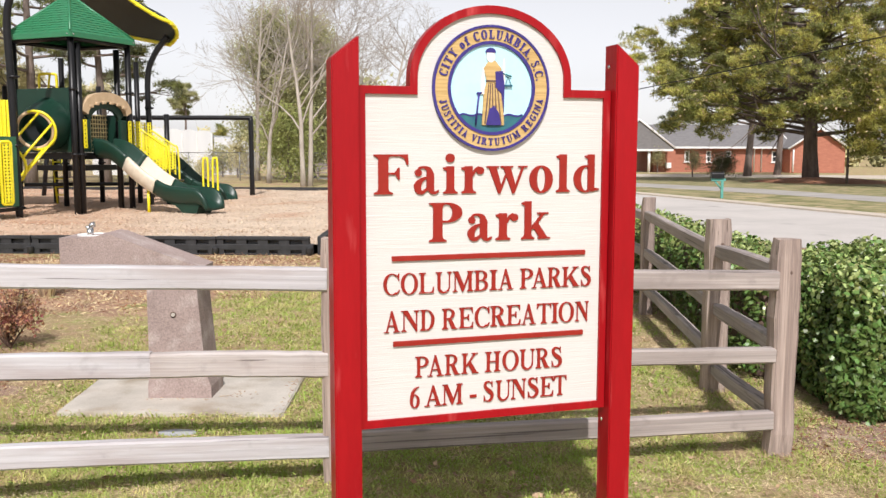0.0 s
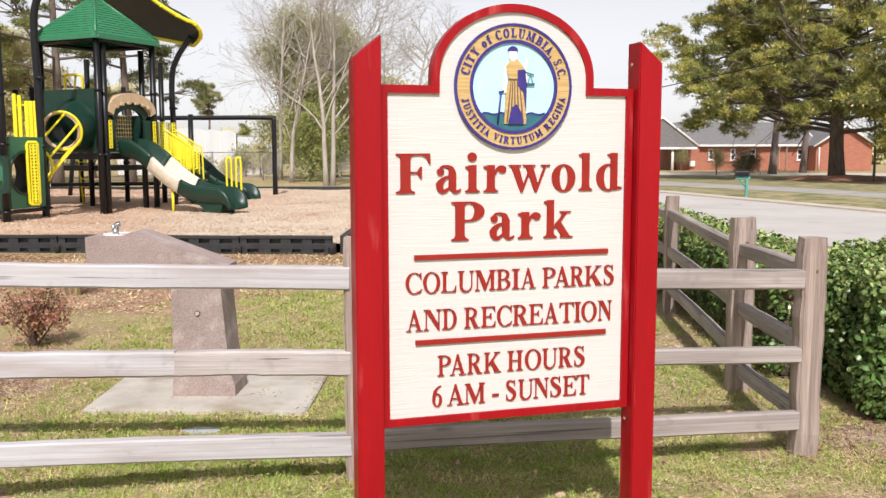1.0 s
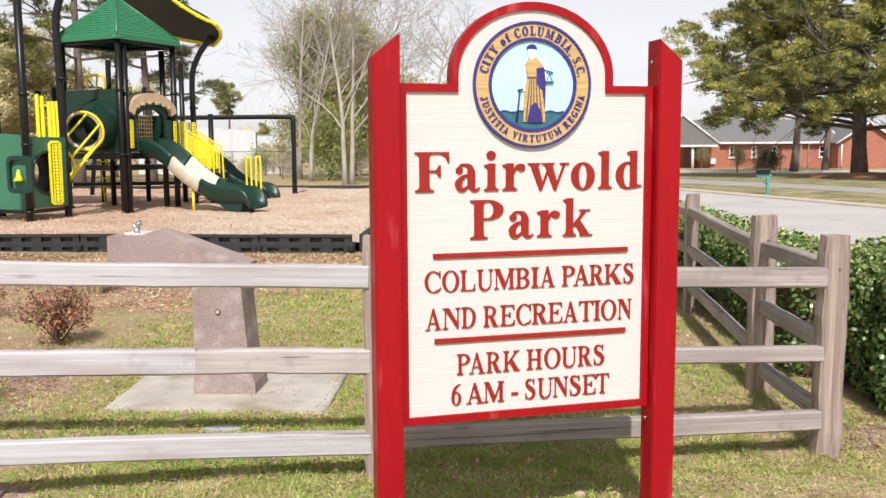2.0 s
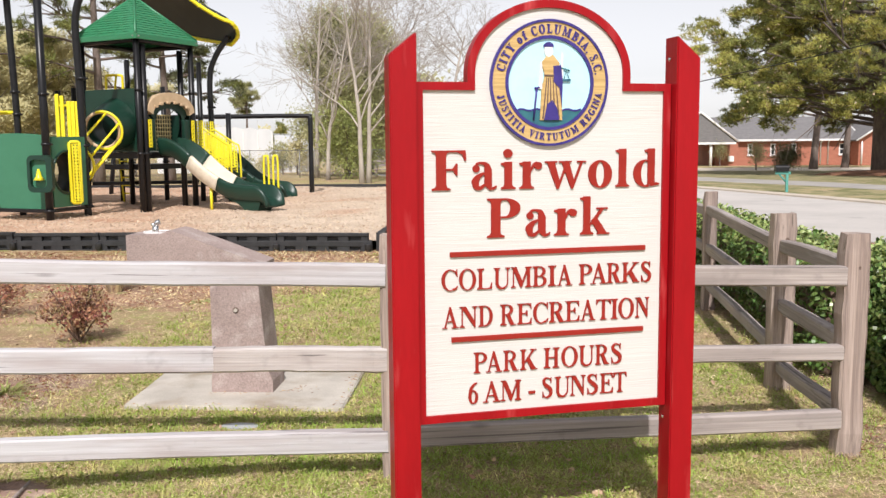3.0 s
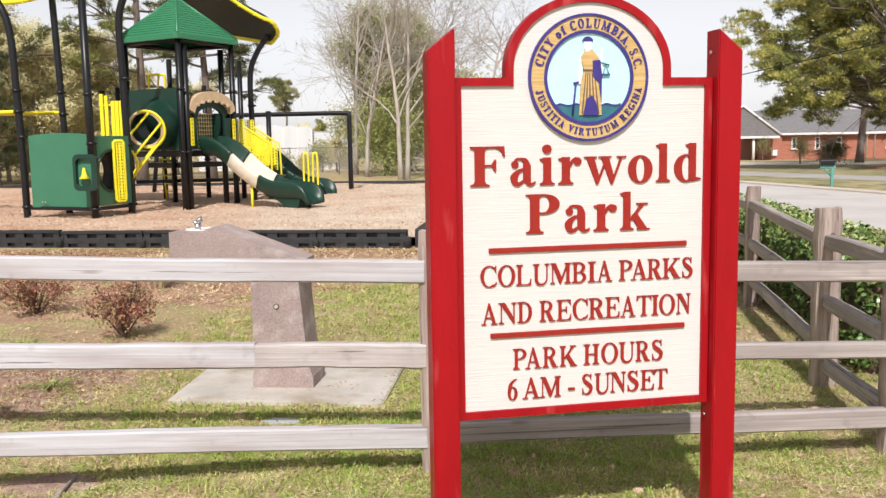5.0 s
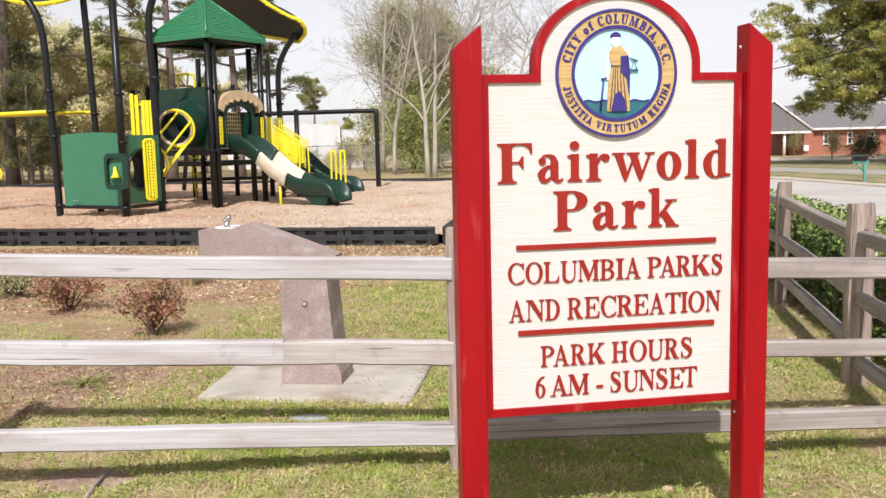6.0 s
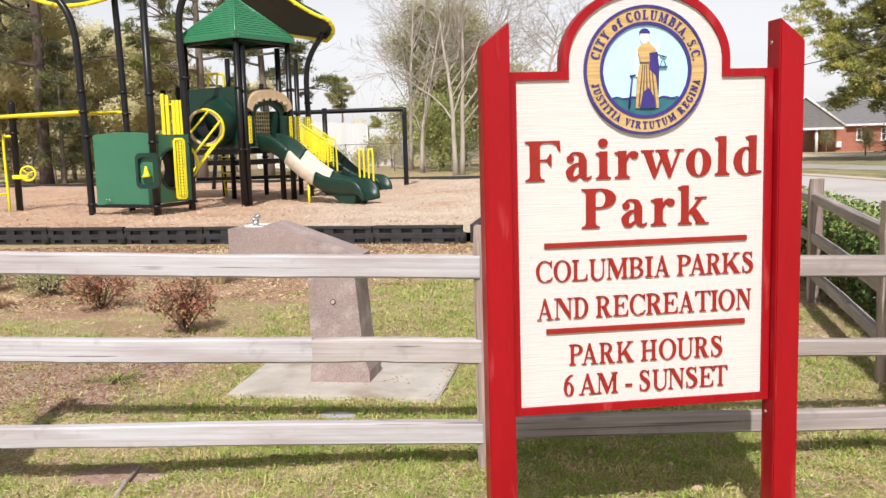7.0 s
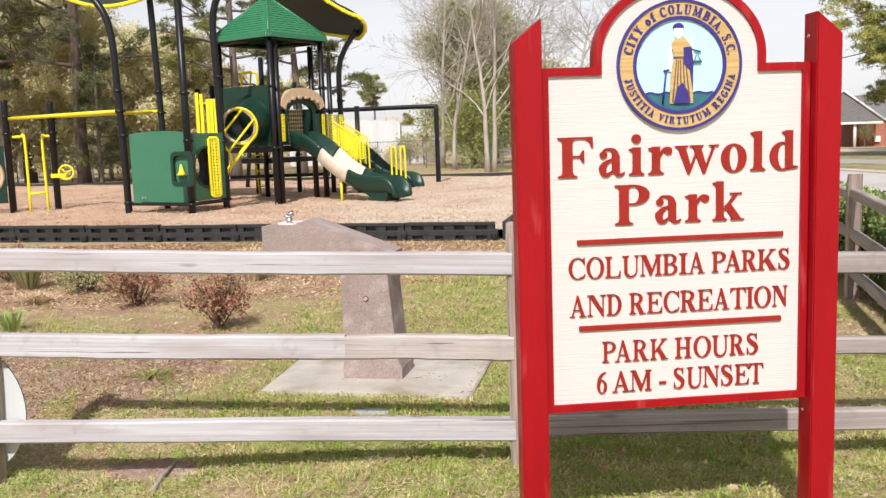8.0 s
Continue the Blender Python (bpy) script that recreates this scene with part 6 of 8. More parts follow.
for z, (p, q) in ((0.40, (A, B)), (0.40, (B, C)), (1.80, (A, B))):
    if z < 1:
        part("kick_rail", fresh_box((0, 0, 0), ((Vector(q) - Vector(p)).length, 0.05, 0.08), Matrix.Translation(((p[0] + q[0]) / 2, (p[1] + q[1]) / 2, z)) @ Matrix.Rotation(math.atan2(q[1] - p[1], q[0] - p[0]), 4, "Z"), 0.01), BLACK_STEEL, PLAY)
talk = part("talk_box", fresh_box((-9.42, 18.0, 1.18), (0.46, 0.06, 0.68), pose(0, 0, 0), 0.02), GREEN_PANEL, PLAY, "dark green moulded box with a yellow horn")


def round_rect(cx, cz, w, h, r, n=6):
    out = []
    for k, (sx, sz) in enumerate(((1, 1), (-1, 1), (-1, -1), (1, -1))):
        for j in range(n + 1):
            a = math.pi / 2 * (k + j / n)
            out.append((cx + sx * (w / 2 - r) + r * math.cos(a), cz + sz * (h / 2 - r) + r * math.sin(a)))
    return out


part("box_frame", ribbon_prism(bmesh.new(), round_rect(-9.43, 1.18, 0.52, 0.76, 0.12), round_rect(-9.46, 1.18, 0.34, 0.58, 0.09), 17.87, 17.99), GREEN_PLASTIC, talk, "rounded green frame")
bm = tube(bmesh.new(), [(-9.46, 17.89, 1.28), (-9.46, 17.90, 1.12), (-9.46, 17.90, 1.05)], [0.02, 0.06, 0.115], 14)
part("horn", bm, YELLOW, talk, "yellow talk horn")
rack_holes = perforated(bmesh.new(), (-9.16, 18.75, 0.57), (0.10, 0.10, 0), (0, 0, 1.22), 2, 18, 0.30, 0.05)
part("rack", rack_holes, YELLOW, PLAY, "perforated yellow plastic rack")
part("rack_frame", tube(bmesh.new(), [(-9.19, 18.72, 0.56), (-9.17, 18.74, 0.53), (-9.06, 18.85, 0.53), (-9.04, 18.87, 0.56), (-9.04, 18.87, 1.80), (-9.06, 18.85, 1.83), (-9.17, 18.74, 1.83), (-9.19, 18.72, 1.80)], 0.035, 8, closed=True), YELLOW, PLAY)

# overhead ladder, loop ladder and wheel
EA, DA = (-14.85, 19.6), (-13.95, 20.05)
for p, q in (((-14.85, 19.6, 2.47), (A[0] - 0.06, A[1], 2.50)), ((-13.95, 20.05, 2.50), (F[0] - 0.03, F[1], 2.50))):
    part("overhead_rail", tube(bmesh.new(), [p, q], 0.045, 10), YELLOW, PLAY)
for k in range(9):
    f = (k + 0.5) / 9
    p = Vector((-14.85, 19.6, 2.46)).lerp(Vector((A[0] - 0.06, A[1], 2.49)), f)
    q = Vector((-13.95, 20.05, 2.49)).lerp(Vector((F[0] - 0.03, F[1], 2.49)), f)
    part("overhead_rung", tube(bmesh.new(), [p, q], 0.028, 8), YELLOW, PLAY)
loops = [[(-14.80, 19.62, 2.02), (-14.62, 19.68, 2.02), (-14.53, 19.70, 1.92), (-14.53, 19.70, MZ - 0.1)], [(-14.02, 19.98, 2.02), (-14.12, 19.92, 2.02), (-14.19, 19.90, 1.92), (-14.17, 19.90, MZ - 0.1)]]
for lp in loops:
    part("loop_ladder", tube(bmesh.new(), curve_points(lp, 4), 0.035, 8), YELLOW, PLAY)
part("loop_rung", tube(bmesh.new(), [(-14.53, 19.70, 0.62), (-14.17, 19.90, 0.64)], 0.03, 8), YELLOW, PLAY)
ring_bar((-13.62, 19.93, 1.12), (0.35, -1, 0), 0.17, 0.028, YELLOW, "steering_wheel", label="yellow steering wheel")
for t in (20, 140, 260):
    q = Vector((math.cos(radians(t)) * 0.16, 0.05 * math.cos(radians(t)), math.sin(radians(t)) * 0.16))
    part("wheel_spoke", tube(bmesh.new(), [Vector((-13.62, 19.93, 1.12)), Vector((-13.62, 19.93, 1.12)) + q], 0.02, 6), YELLOW, PLAY)
part("wheel_arm", fresh_box((-13.82, 19.93, 1.04), (0.42, 0.10, 0.10), bevel=0.02), YELLOW, PLAY)
wall_panel("crawl_panel", (-15.75, 18.9), (-14.98, 19.50), 0.42, 1.82, GREEN_PLASTIC, (0.5, 1.1, 0.4), 0.06)
ring_bar((-15.36, 19.18, 1.1), (-0.6, 0.8, 0), 0.42, 0.05, TAN, "crawl_rim")


# dark shade canopies with yellow rims
def canopy(line_near, line_far, label, blunt=False):
    near, far = curve_points(line_near, 8), curve_points(line_far, 8)
    bm, rows = bmesh.new(), []
    m = 6
    for k in range(m + 1):
        f = k / m
        last = len(near) - 1
        rows.append([p.lerp(q, f) + Vector((0.10 * math.sin(math.pi * f) * (blunt and i == last), 0, 0.55 * math.sin(math.pi * f) * (1 - (i / last) ** 3 * blunt))) for i, (p, q) in enumerate(zip(near, far))])
    top = [[bm.verts.new(p + Vector((0, 0, 0.03))) for p in r] for r in rows]
    low = [[bm.verts.new(p) for p in r] for r in rows]
    for layer in (top, low):
        for ra, rb in zip(layer, layer[1:]):
            for k in range(len(ra) - 1):
                fc = bm.faces.new((ra[k], ra[k + 1], rb[k + 1], rb[k]))
                fc.smooth = True
    can = part("canopy", bm, CANOPY, PLAY, label)
    edge = near + [r[-1] for r in rows[1:-1]] + far[::-1] + [r[0] for r in rows[1:-1]][::-1]
    part("canopy_rim", tube(bmesh.new(), edge, 0.05, 8, closed=True), YELLOW, can, "yellow tube rim")
    pts = edge[::5]
    for p in pts:
        bt = bmesh.new()
        bmesh.ops.create_cube(bt, size=0.085, matrix=Matrix.Translation(p) @ Matrix.Rotation(0.7, 4, "Z"))
        part("rim_clip", bt, YELLOW, can)


canopy([(-13.9, 19.4, 5.9), (-13.2, 19.3, 5.35), (-12.0, 19.3, 4.93), (-10.8, 19.3, 5.06), (-10.0, 19.3, 5.5)],
       [(-14.2, 22.4, 6.3), (-13.4, 22.6, 5.9), (-12.2, 22.8, 5.7), (-11.0, 22.8, 5.8), (-10.2, 22.6, 6.1)], "dark arched shade canopy")
canopy([(-8.9, 22.9, 6.3), (-7.95, 23.2, 5.45), (-7.35, 23.4, 5.05), (-7.02, 23.5, 4.90), (-6.93, 23.7, 4.76)],
       [(-10.4, 25.6, 5.3), (-9.6, 25.4, 5.0), (-8.6, 25.0, 4.72), (-7.7, 24.5, 4.52), (-7.22, 24.1, 4.40)], "dark arched shade canopy", True)
play_post(curve_points([(-7.82, 24.0, -0.2), (-7.80, 24.0, 2.0), (-7.80, 24.0, 3.5), (-7.62, 24.0, 4.1), (-7.25, 24.0, 4.62)], 6), 0.075, [(-7.8, 24.0, 2.75)])


# ---- swing frame and small play things ----
def build_swing():
    s = thing("swing_frame", "black steel swing frame with a long top bar", "swing")
    pts = curve_points([(-12.5, 28.77, 2.66), (-9.0, 28.77, 2.66), (-6.35, 28.77, 2.66), (-6.16, 28.77, 2.60), (-6.12, 28.74, 2.40), (-6.12, 28.70, 0.1)], 5)
    part("frame", tube(bmesh.new(), pts, 0.075, 12), BLACK_STEEL, s)
    part("leg", tube(bmesh.new(), [(-6.16, 28.85, 2.55), (-6.20, 29.2, 0.1)], 0.07, 12), BLACK_STEEL, s)
    part("leg", tube(bmesh.new(), [(-12.5, 28.77, 2.6), (-12.6, 28.3, 0.1)], 0.07, 12), BLACK_STEEL, s)


build_swing()


def build_loops():
    s = thing("balance_bars", "pair of yellow looped play bars in the mulch", "play bars")
    for x, y in ((-6.78, 25.4), (-6.56, 25.6)):
        pts = curve_points([(x, y, 0.1), (x, y, 1.30), (x + 0.065, y, 1.42), (x + 0.13, y, 1.30), (x + 0.13, y, 0.1)], 5)
        part("loop", tube(bmesh.new(), pts, 0.03, 8), YELLOW, s)


build_loops()

# ---- trees ----


def tree_branches(bm, start, way, length, radius, depth, rng, spread, sides, tips, kids=(3, 5), droop=0.0, rise=0.12, shrink=0.62):
    """A limb that bends as it goes and forks into smaller ones; collects the outer points in tips."""
    pts, radii, p, d = [Vector(start)], [radius], Vector(start), Vector(way).normalized()
    n = 4 if depth > 1 else 3
    for k in range(n):
        d = (d + Vector((rng.normal(0, 0.16), rng.normal(0, 0.16), rng.normal(0, 0.10) + rise - droop))).normalized()
        p = p + d * length / n
        pts.append(p.copy())
        radii.append(max(0.006, radius * (1 - 0.62 * (k + 1) / n)))
    tube(bm, pts, radii, max(3, sides), caps=False)
    if depth <= 1:
        tips.extend(pts[1:])
    if depth == 0:
        return
    for k in range(int(rng.integers(kids[0], kids[1] + 1))):
        f = rng.uniform(0.35, 1.0)
        i = min(n - 1, int(f * n))
        q = pts[i].lerp(pts[i + 1], f * n - i)
        side = Vector((rng.normal(), rng.normal(), rng.normal() * 0.6)).normalized()
        tree_branches(bm, q, (d + side * spread).normalized(), length * shrink * rng.uniform(0.75, 1.15), radius * 0.5 * (1.1 - 0.4 * f), depth - 1, rng, spread, sides - 1, tips, kids, droop, rise, shrink)


def tuft_mesh(name, places, size, rng, needles=6):
    """Needle tufts: thin pointed blades that fan out from each place."""
    n = len(places)
    lean = unit_rows(n, rng) * 0.5 + [0, 0, 0.45]
    centre = np.repeat(places, needles, 0)
    ways = np.repeat(lean, needles, 0) + unit_rows(n * needles, rng)
    ways /= np.linalg.norm(ways, axis=1, keepdims=True)
    side = np.cross(ways, unit_rows(n * needles, rng))
    side /= np.linalg.norm(side, axis=1, keepdims=True) + 1e-9
    ln = (np.repeat(size * rng.uniform(0.6, 1.3, n), needles) * rng.uniform(0.7, 1.1, n * needles))[:, None]
    verts = np.stack([centre - side * ln * 0.07, centre + side * ln * 0.07, centre + ways * ln], 1).reshape(-1, 3)
    return array_mesh(name, verts, np.arange(n * needles * 3).reshape(-1, 3))


def build_pine(x, y, height, trunk_r, low, reach, seed, label, limbs=34, tufts=3200, size=0.42, sun_share=0.3, start_side=None, shade=None, cones=0, boughs=(), puff=0.62, bark=None):
    rng = np.random.default_rng(seed)
    z0 = ground_z(x, y)
    t = thing("pine_tree", label, "tree", pose(x, y, z0), group="pine trees")
    bm = bmesh.new()
    lean = rng.normal(0, 0.015, 2)
    zs = np.linspace(-0.3, height, 12)
    pts = [(lean[0] * z + 0.12 * math.sin(z * 0.4 + seed), lean[1] * z, z) for z in zs]
    tube(bm, pts, [trunk_r * (1.25 if i == 0 else 1.0) * (1 - 0.85 * max(0, z) / height) + 0.02 for i, z in enumerate(zs)], 12)
    part("trunk", bm, bark or BARK, t)
    bm, tips = bmesh.new(), []
    for k in range(limbs):
        f = (k + rng.uniform(0, 1)) / limbs
        z = low + (height - low) * f * 0.97
        a = rng.uniform(0, math.tau) if start_side is None or rng.uniform() < 0.4 else start_side + rng.normal(0, 0.7)
        ln = reach * (1 - 0.75 * f ** 1.3) * rng.uniform(0.6, 1.1)
        mine = []
        tree_branches(bm, (lean[0] * z, lean[1] * z, z), (math.cos(a), math.sin(a), 0.10), ln, trunk_r * 0.28 * (1 - 0.6 * f) + 0.02, 2, rng, 0.85, 5, mine, (3, 5), 0.06, 0.10, 0.46)
        tips.extend(mine)
    for z, a, ln in boughs:
        tree_branches(bm, (lean[0] * z, lean[1] * z, z), (math.cos(a), math.sin(a), 0.04), ln, 0.11, 3, rng, 0.8, 6, tips, (3, 4), 0.10, 0.10, 0.46)
    tagged(part("limb", bm, bark or BARK, t), kind="stuff")
    tp = np.array([tuple(p) for p in tips])
    tp = tp[(np.hypot(tp[:, 0], tp[:, 1]) < reach * 1.30) & (tp[:, 2] > low * 0.95) & ((tp[:, 2] < 12.5) | (rng.uniform(0, 1, len(tp)) < 0.3))]
    # needle puffs: flattened caps over the twig ends, denser on their upper side
    count = max(12, min(len(tp), tufts // 26))
    puffs = tp[rng.permutation(len(tp))[:count]]
    wide = rng.uniform(0.45, 1.0, count) * puff
    # puffs picked at random take the lighter needle colour that stands for sunlight
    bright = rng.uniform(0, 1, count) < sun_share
    if cones:
        k = rng.integers(0, count, cones)
        p = puffs[k] + unit_rows(cones, rng) * (wide[k] * 1.1)[:, None] * [1, 1, 0.5]
        tagged(link("cone_cluster", flake_mesh("cone_cluster", p, 0.13, rng), TAN, t), kind="stuff")
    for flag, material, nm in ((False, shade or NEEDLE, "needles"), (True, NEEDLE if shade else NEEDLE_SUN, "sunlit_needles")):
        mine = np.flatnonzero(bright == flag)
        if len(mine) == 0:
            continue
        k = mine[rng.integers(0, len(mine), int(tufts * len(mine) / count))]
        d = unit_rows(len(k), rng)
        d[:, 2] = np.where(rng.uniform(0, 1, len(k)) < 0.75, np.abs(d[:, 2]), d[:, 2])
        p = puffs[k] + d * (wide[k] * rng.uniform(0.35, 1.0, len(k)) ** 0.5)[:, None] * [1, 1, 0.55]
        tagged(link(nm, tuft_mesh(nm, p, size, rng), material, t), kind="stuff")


def flake_mesh(name, places, size, rng, half=0.4):
    """Small three-cornered leaves, turned this way and that but mostly to the light."""
    n = len(places)
    face = unit_rows(n, rng) * 0.6 + np.array([0.03, -0.68, 0.73]) * 0.8
    ways = np.cross(face, unit_rows(n, rng))
    ways /= np.linalg.norm(ways, axis=1, keepdims=True) + 1e-9
    side = np.cross(ways, face)
    side /= np.linalg.norm(side, axis=1, keepdims=True) + 1e-9
    ln = (size * rng.uniform(0.6, 1.3, n))[:, None]
    verts = np.stack([places - side * ln * half, places + side * ln * half, places + ways * ln], 1).reshape(-1, 3)
    return array_mesh(name, verts, np.arange(n * 3).reshape(-1, 3))


def build_leafy(x, y, height, spread, seed, material, label, leaves=4500, size=0.22, trunk_r=0.14, low=0.12, bark=None, name="tree", group="woodland trees", depth=2, stems=1, cut=0.9, fine=False, half=0.4, puffs=0):
    """A broad tree: a stem with forking limbs and a loose, uneven crown of leaf clumps."""
    rng = np.random.default_rng(seed)
    t = thing(name, label, "tree", pose(x, y, ground_z(x, y)), group=group)
    bm, tips = bmesh.new(), []
    zs = np.linspace(-0.3, height * cut, 9)
    tube(bm, [(0.15 * math.sin(z * 0.6 + seed), 0.1 * math.sin(z * 0.5), z) for z in zs], [trunk_r * (1 - 0.85 * max(0, z) / height) + 0.015 for z in zs], 8)
    part("trunk", bm, bark or BARK, t)
    bm = bmesh.new()
    for k in range(18):
        f = (k + rng.uniform(0, 1)) / 18
        z = height * (low + (0.95 - low) * f)
        a = rng.uniform(0, math.tau)
        ln = spread * (0.45 + 0.75 * math.sin(math.pi * min(1, 0.2 + 0.75 * f))) * rng.uniform(0.55, 1.1)
        tree_branches(bm, (0.15 * math.sin(z * 0.6 + seed), 0.1 * math.sin(z * 0.5), z), (math.cos(a), math.sin(a), 0.5), ln, trunk_r * 0.35, depth, rng, 0.8, 5, tips, (2, 4), 0.0, 0.10, 0.5)
    tagged(part("limb", bm, bark or BARK, t), kind="stuff")
    if leaves:
        tp = np.array([tuple(p) for p in tips])
        p = tp[rng.integers(0, len(tp), leaves)] + rng.normal(0, 0.55 if fine else 0.28, (leaves, 3))
        if puffs:
            # billows of young leaf: most of the leaves lie on the outside of rounded clumps
            k = rng.integers(0, puffs, leaves)
            p = tp[rng.permutation(len(tp))[:puffs]][k % len(tp)] + unit_rows(leaves, rng) * (rng.uniform(0.45, 1.15, puffs)[k] * rng.uniform(0.75, 1.12, leaves))[:, None] * [1, 1, 0.75]
        me = flake_mesh("leaves", p, size, rng, half) if fine else leaf_mesh("leaves", p, unit_rows(leaves, rng), size, size * 0.6, rng)
        tagged(link("leaves", me, material, t), kind="stuff")


def polar(deg, r):
    """Plan point at an angle to the left of straight ahead."""
    return -r * math.sin(radians(deg)), r * math.cos(radians(deg))


def build_bare(x, y, stems, seed, label, height, spread_out, limbs=9, depth=3, r0=0.17):
    """A leafless tree: one or two leaders that wander upward, with long side limbs that arch and end in fine twigs."""
    rng = np.random.default_rng(seed)
    t = thing("bare_tree", label, "tree", pose(x, y, ground_z(x, y)), group="bare trees")
    for k in range(stems):
        bm, tips = bmesh.new(), []
        a = math.tau * k / max(1, stems) + 0.4
        base = Vector((0.16 * math.cos(a) * (stems > 1), 0.16 * math.sin(a) * (stems > 1), -0.2))
        pts, p, d = [base], base.copy(), Vector((0.03 * math.cos(a), 0.03 * math.sin(a), 1))
        n = 9
        for j in range(n):
            d = (d + Vector((rng.normal(0, 0.06) + 0.02 * math.cos(a), rng.normal(0, 0.06), 0))).normalized() if j > 1 else d
            p = p + d * height * 0.8 / n
            pts.append(p.copy())
        tube(bm, pts, [r0 * (1.3 if j == 0 else 1.0) * (1 - 0.85 * j / n) + 0.01 for j in range(n + 1)], 9)
        for j in range(limbs):
            f = 0.24 + 0.74 * (j + rng.uniform(0, 0.9)) / limbs
            i = min(n - 1, int(f * n))
            q = pts[i].lerp(pts[i + 1], f * n - i)
            b = rng.uniform(0, math.tau)
            out = spread_out * rng.uniform(0.5, 1.0)
            tree_branches(bm, q, (math.cos(b) * out, math.sin(b) * out * 0.7, 1), height * 0.42 * (1.15 - 0.6 * f) * rng.uniform(0.75, 1.15), r0 * 0.52 * (1 - 0.6 * f), depth, rng, 0.95, 6, tips, (4, 6), 0.03, 0.05, 0.58)
        part("trunk" if k == 0 else "stem", bm, BARK_PALE, t)


# middle: bare grey trees before an olive evergreen
build_bare(-6.55, 43.0, 2, 51, "pale-barked bare tree with several stems and fine twigs", 12.0, 1.2, 10, 3, 0.12)
build_bare(*polar(11.7, 56), 1, 52, "tall pale bare tree among evergreens", 14.0, 1.0, 10, 3, 0.14)
build_bare(*polar(3.5, 62), 1, 56, "tall pale bare tree with fine twigs", 12.5, 1.4, 14, 3, 0.2)
build_bare(*polar(11.0, 50), 1, 57, "slender bare tree with wide fine twigs", 10.5, 1.5, 10, 3, 0.12)
build_leafy(*polar(9.8, 60), 9.8, 2.3, 53, EVERGREEN, "dense olive-green evergreen tree behind the lawn", 66000, 0.14, 0.2, 0.05, name="evergreen_tree", fine=True)
build_leafy(*polar(8.2, 64), 9.6, 1.9, 54, EVERGREEN, "dense olive-green evergreen tree behind the lawn", 42000, 0.15, 0.2, 0.05, name="evergreen_tree", fine=True)
build_leafy(*polar(9.7, 52), 3.4, 1.1, 55, SHRUB_GREEN, "low bright green shrub under the evergreens", 6000, 0.13, 0.06, 0.05, fine=True, name="shrub", group="shrubs")

# left: woodland behind the playground
build_pine(*polar(33.25, 50), 24, 0.30, 6.0, 3.6, 61, "tall dark pine with a bare lower trunk", 22, 4000, 0.28, 0.2, shade=NEEDLE_DARK, bark=BARK_DARK, boughs=((6.0, 3.7, 3.2), (7.6, 3.5, 3.2)))
build_pine(*polar(32.3, 49), 6.9, 0.10, 0.8, 1.35, 67, "small dark green pine at the edge of the wood", 26, 2600, 0.26, 0.2, shade=NEEDLE_DARK)
build_pine(*polar(38.2, 46), 22, 0.24, 4.8, 4.2, 62, "tall dark pine with a bare lower trunk", 24, 4800, 0.28, 0.25, shade=NEEDLE_DARK, bark=BARK_DARK)
build_pine(*polar(36.3, 60), 24, 0.32, 7.0, 5.0, 65, "tall dark pine with a bare lower trunk", 26, 1200, 0.42, 0.3, shade=NEEDLE_DARK, bark=BARK_DARK)
build_pine(*polar(24.6, 52), 17, 0.26, 4.6, 4.6, 63, "tall pine with layered dark boughs", 24, 4500, 0.30, 0.3, shade=NEEDLE)
build_pine(*polar(20.6, 54), 16, 0.24, 4.2, 3.4, 64, "tall pine with layered dark boughs", 28, 8000, 0.30, 0.3, shade=NEEDLE_DARK)
build_pine(*polar(26.6, 58), 6.4, 0.14, 1.4, 1.7, 66, "bushy green pine at the edge of the wood", 30, 3500, 0.28, 0.6)
for deg, r, h, s, sd in ((37.6, 56, 11, 3.4, 71), (33.0, 54, 9.0, 3.2, 72), (30.4, 53, 6.6, 3.0, 73), (28.6, 66, 8, 3.2, 74), (41.0, 56, 12, 4.6, 75), (26.0, 66, 6, 2.8, 76), (35.4, 58, 12, 3.6, 77), (22.6, 70, 5.5, 2.5, 78), (31.8, 60, 8, 3.2, 79), (29.2, 56, 7.0, 2.8, 80), (27.4, 55, 7.6, 2.6, 85)):
    build_leafy(*polar(deg, r), h, s, sd, SPRING, "woodland tree in pale yellow-green spring leaf", 38000, 0.118, 0.13, 0.08, BARK_PALE, fine=True, half=0.4, puffs=90)
for deg, r, h, s, sd in ((36.8, 74, 14, 5.0, 171), (32.4, 76, 10.5, 4.6, 172), (29.4, 78, 8.5, 4.2, 173), (40.5, 72, 15, 5.0, 174)):
    build_leafy(*polar(deg, r), h, s, sd, SPRING, "woodland tree in pale yellow-green spring leaf", 28000, 0.19, 0.13, 0.04, BARK_PALE, fine=True, half=0.4, puffs=110)
for deg, sd in ((35.0, 81), (31.0, 82), (38.5, 83), (32.6, 84)):
    build_leafy(*polar(deg, 58), 4.5, 1.8, sd, SPRING, "pale green undergrowth tree at the wood's edge", 2600, 0.24, 0.08, 0.06)

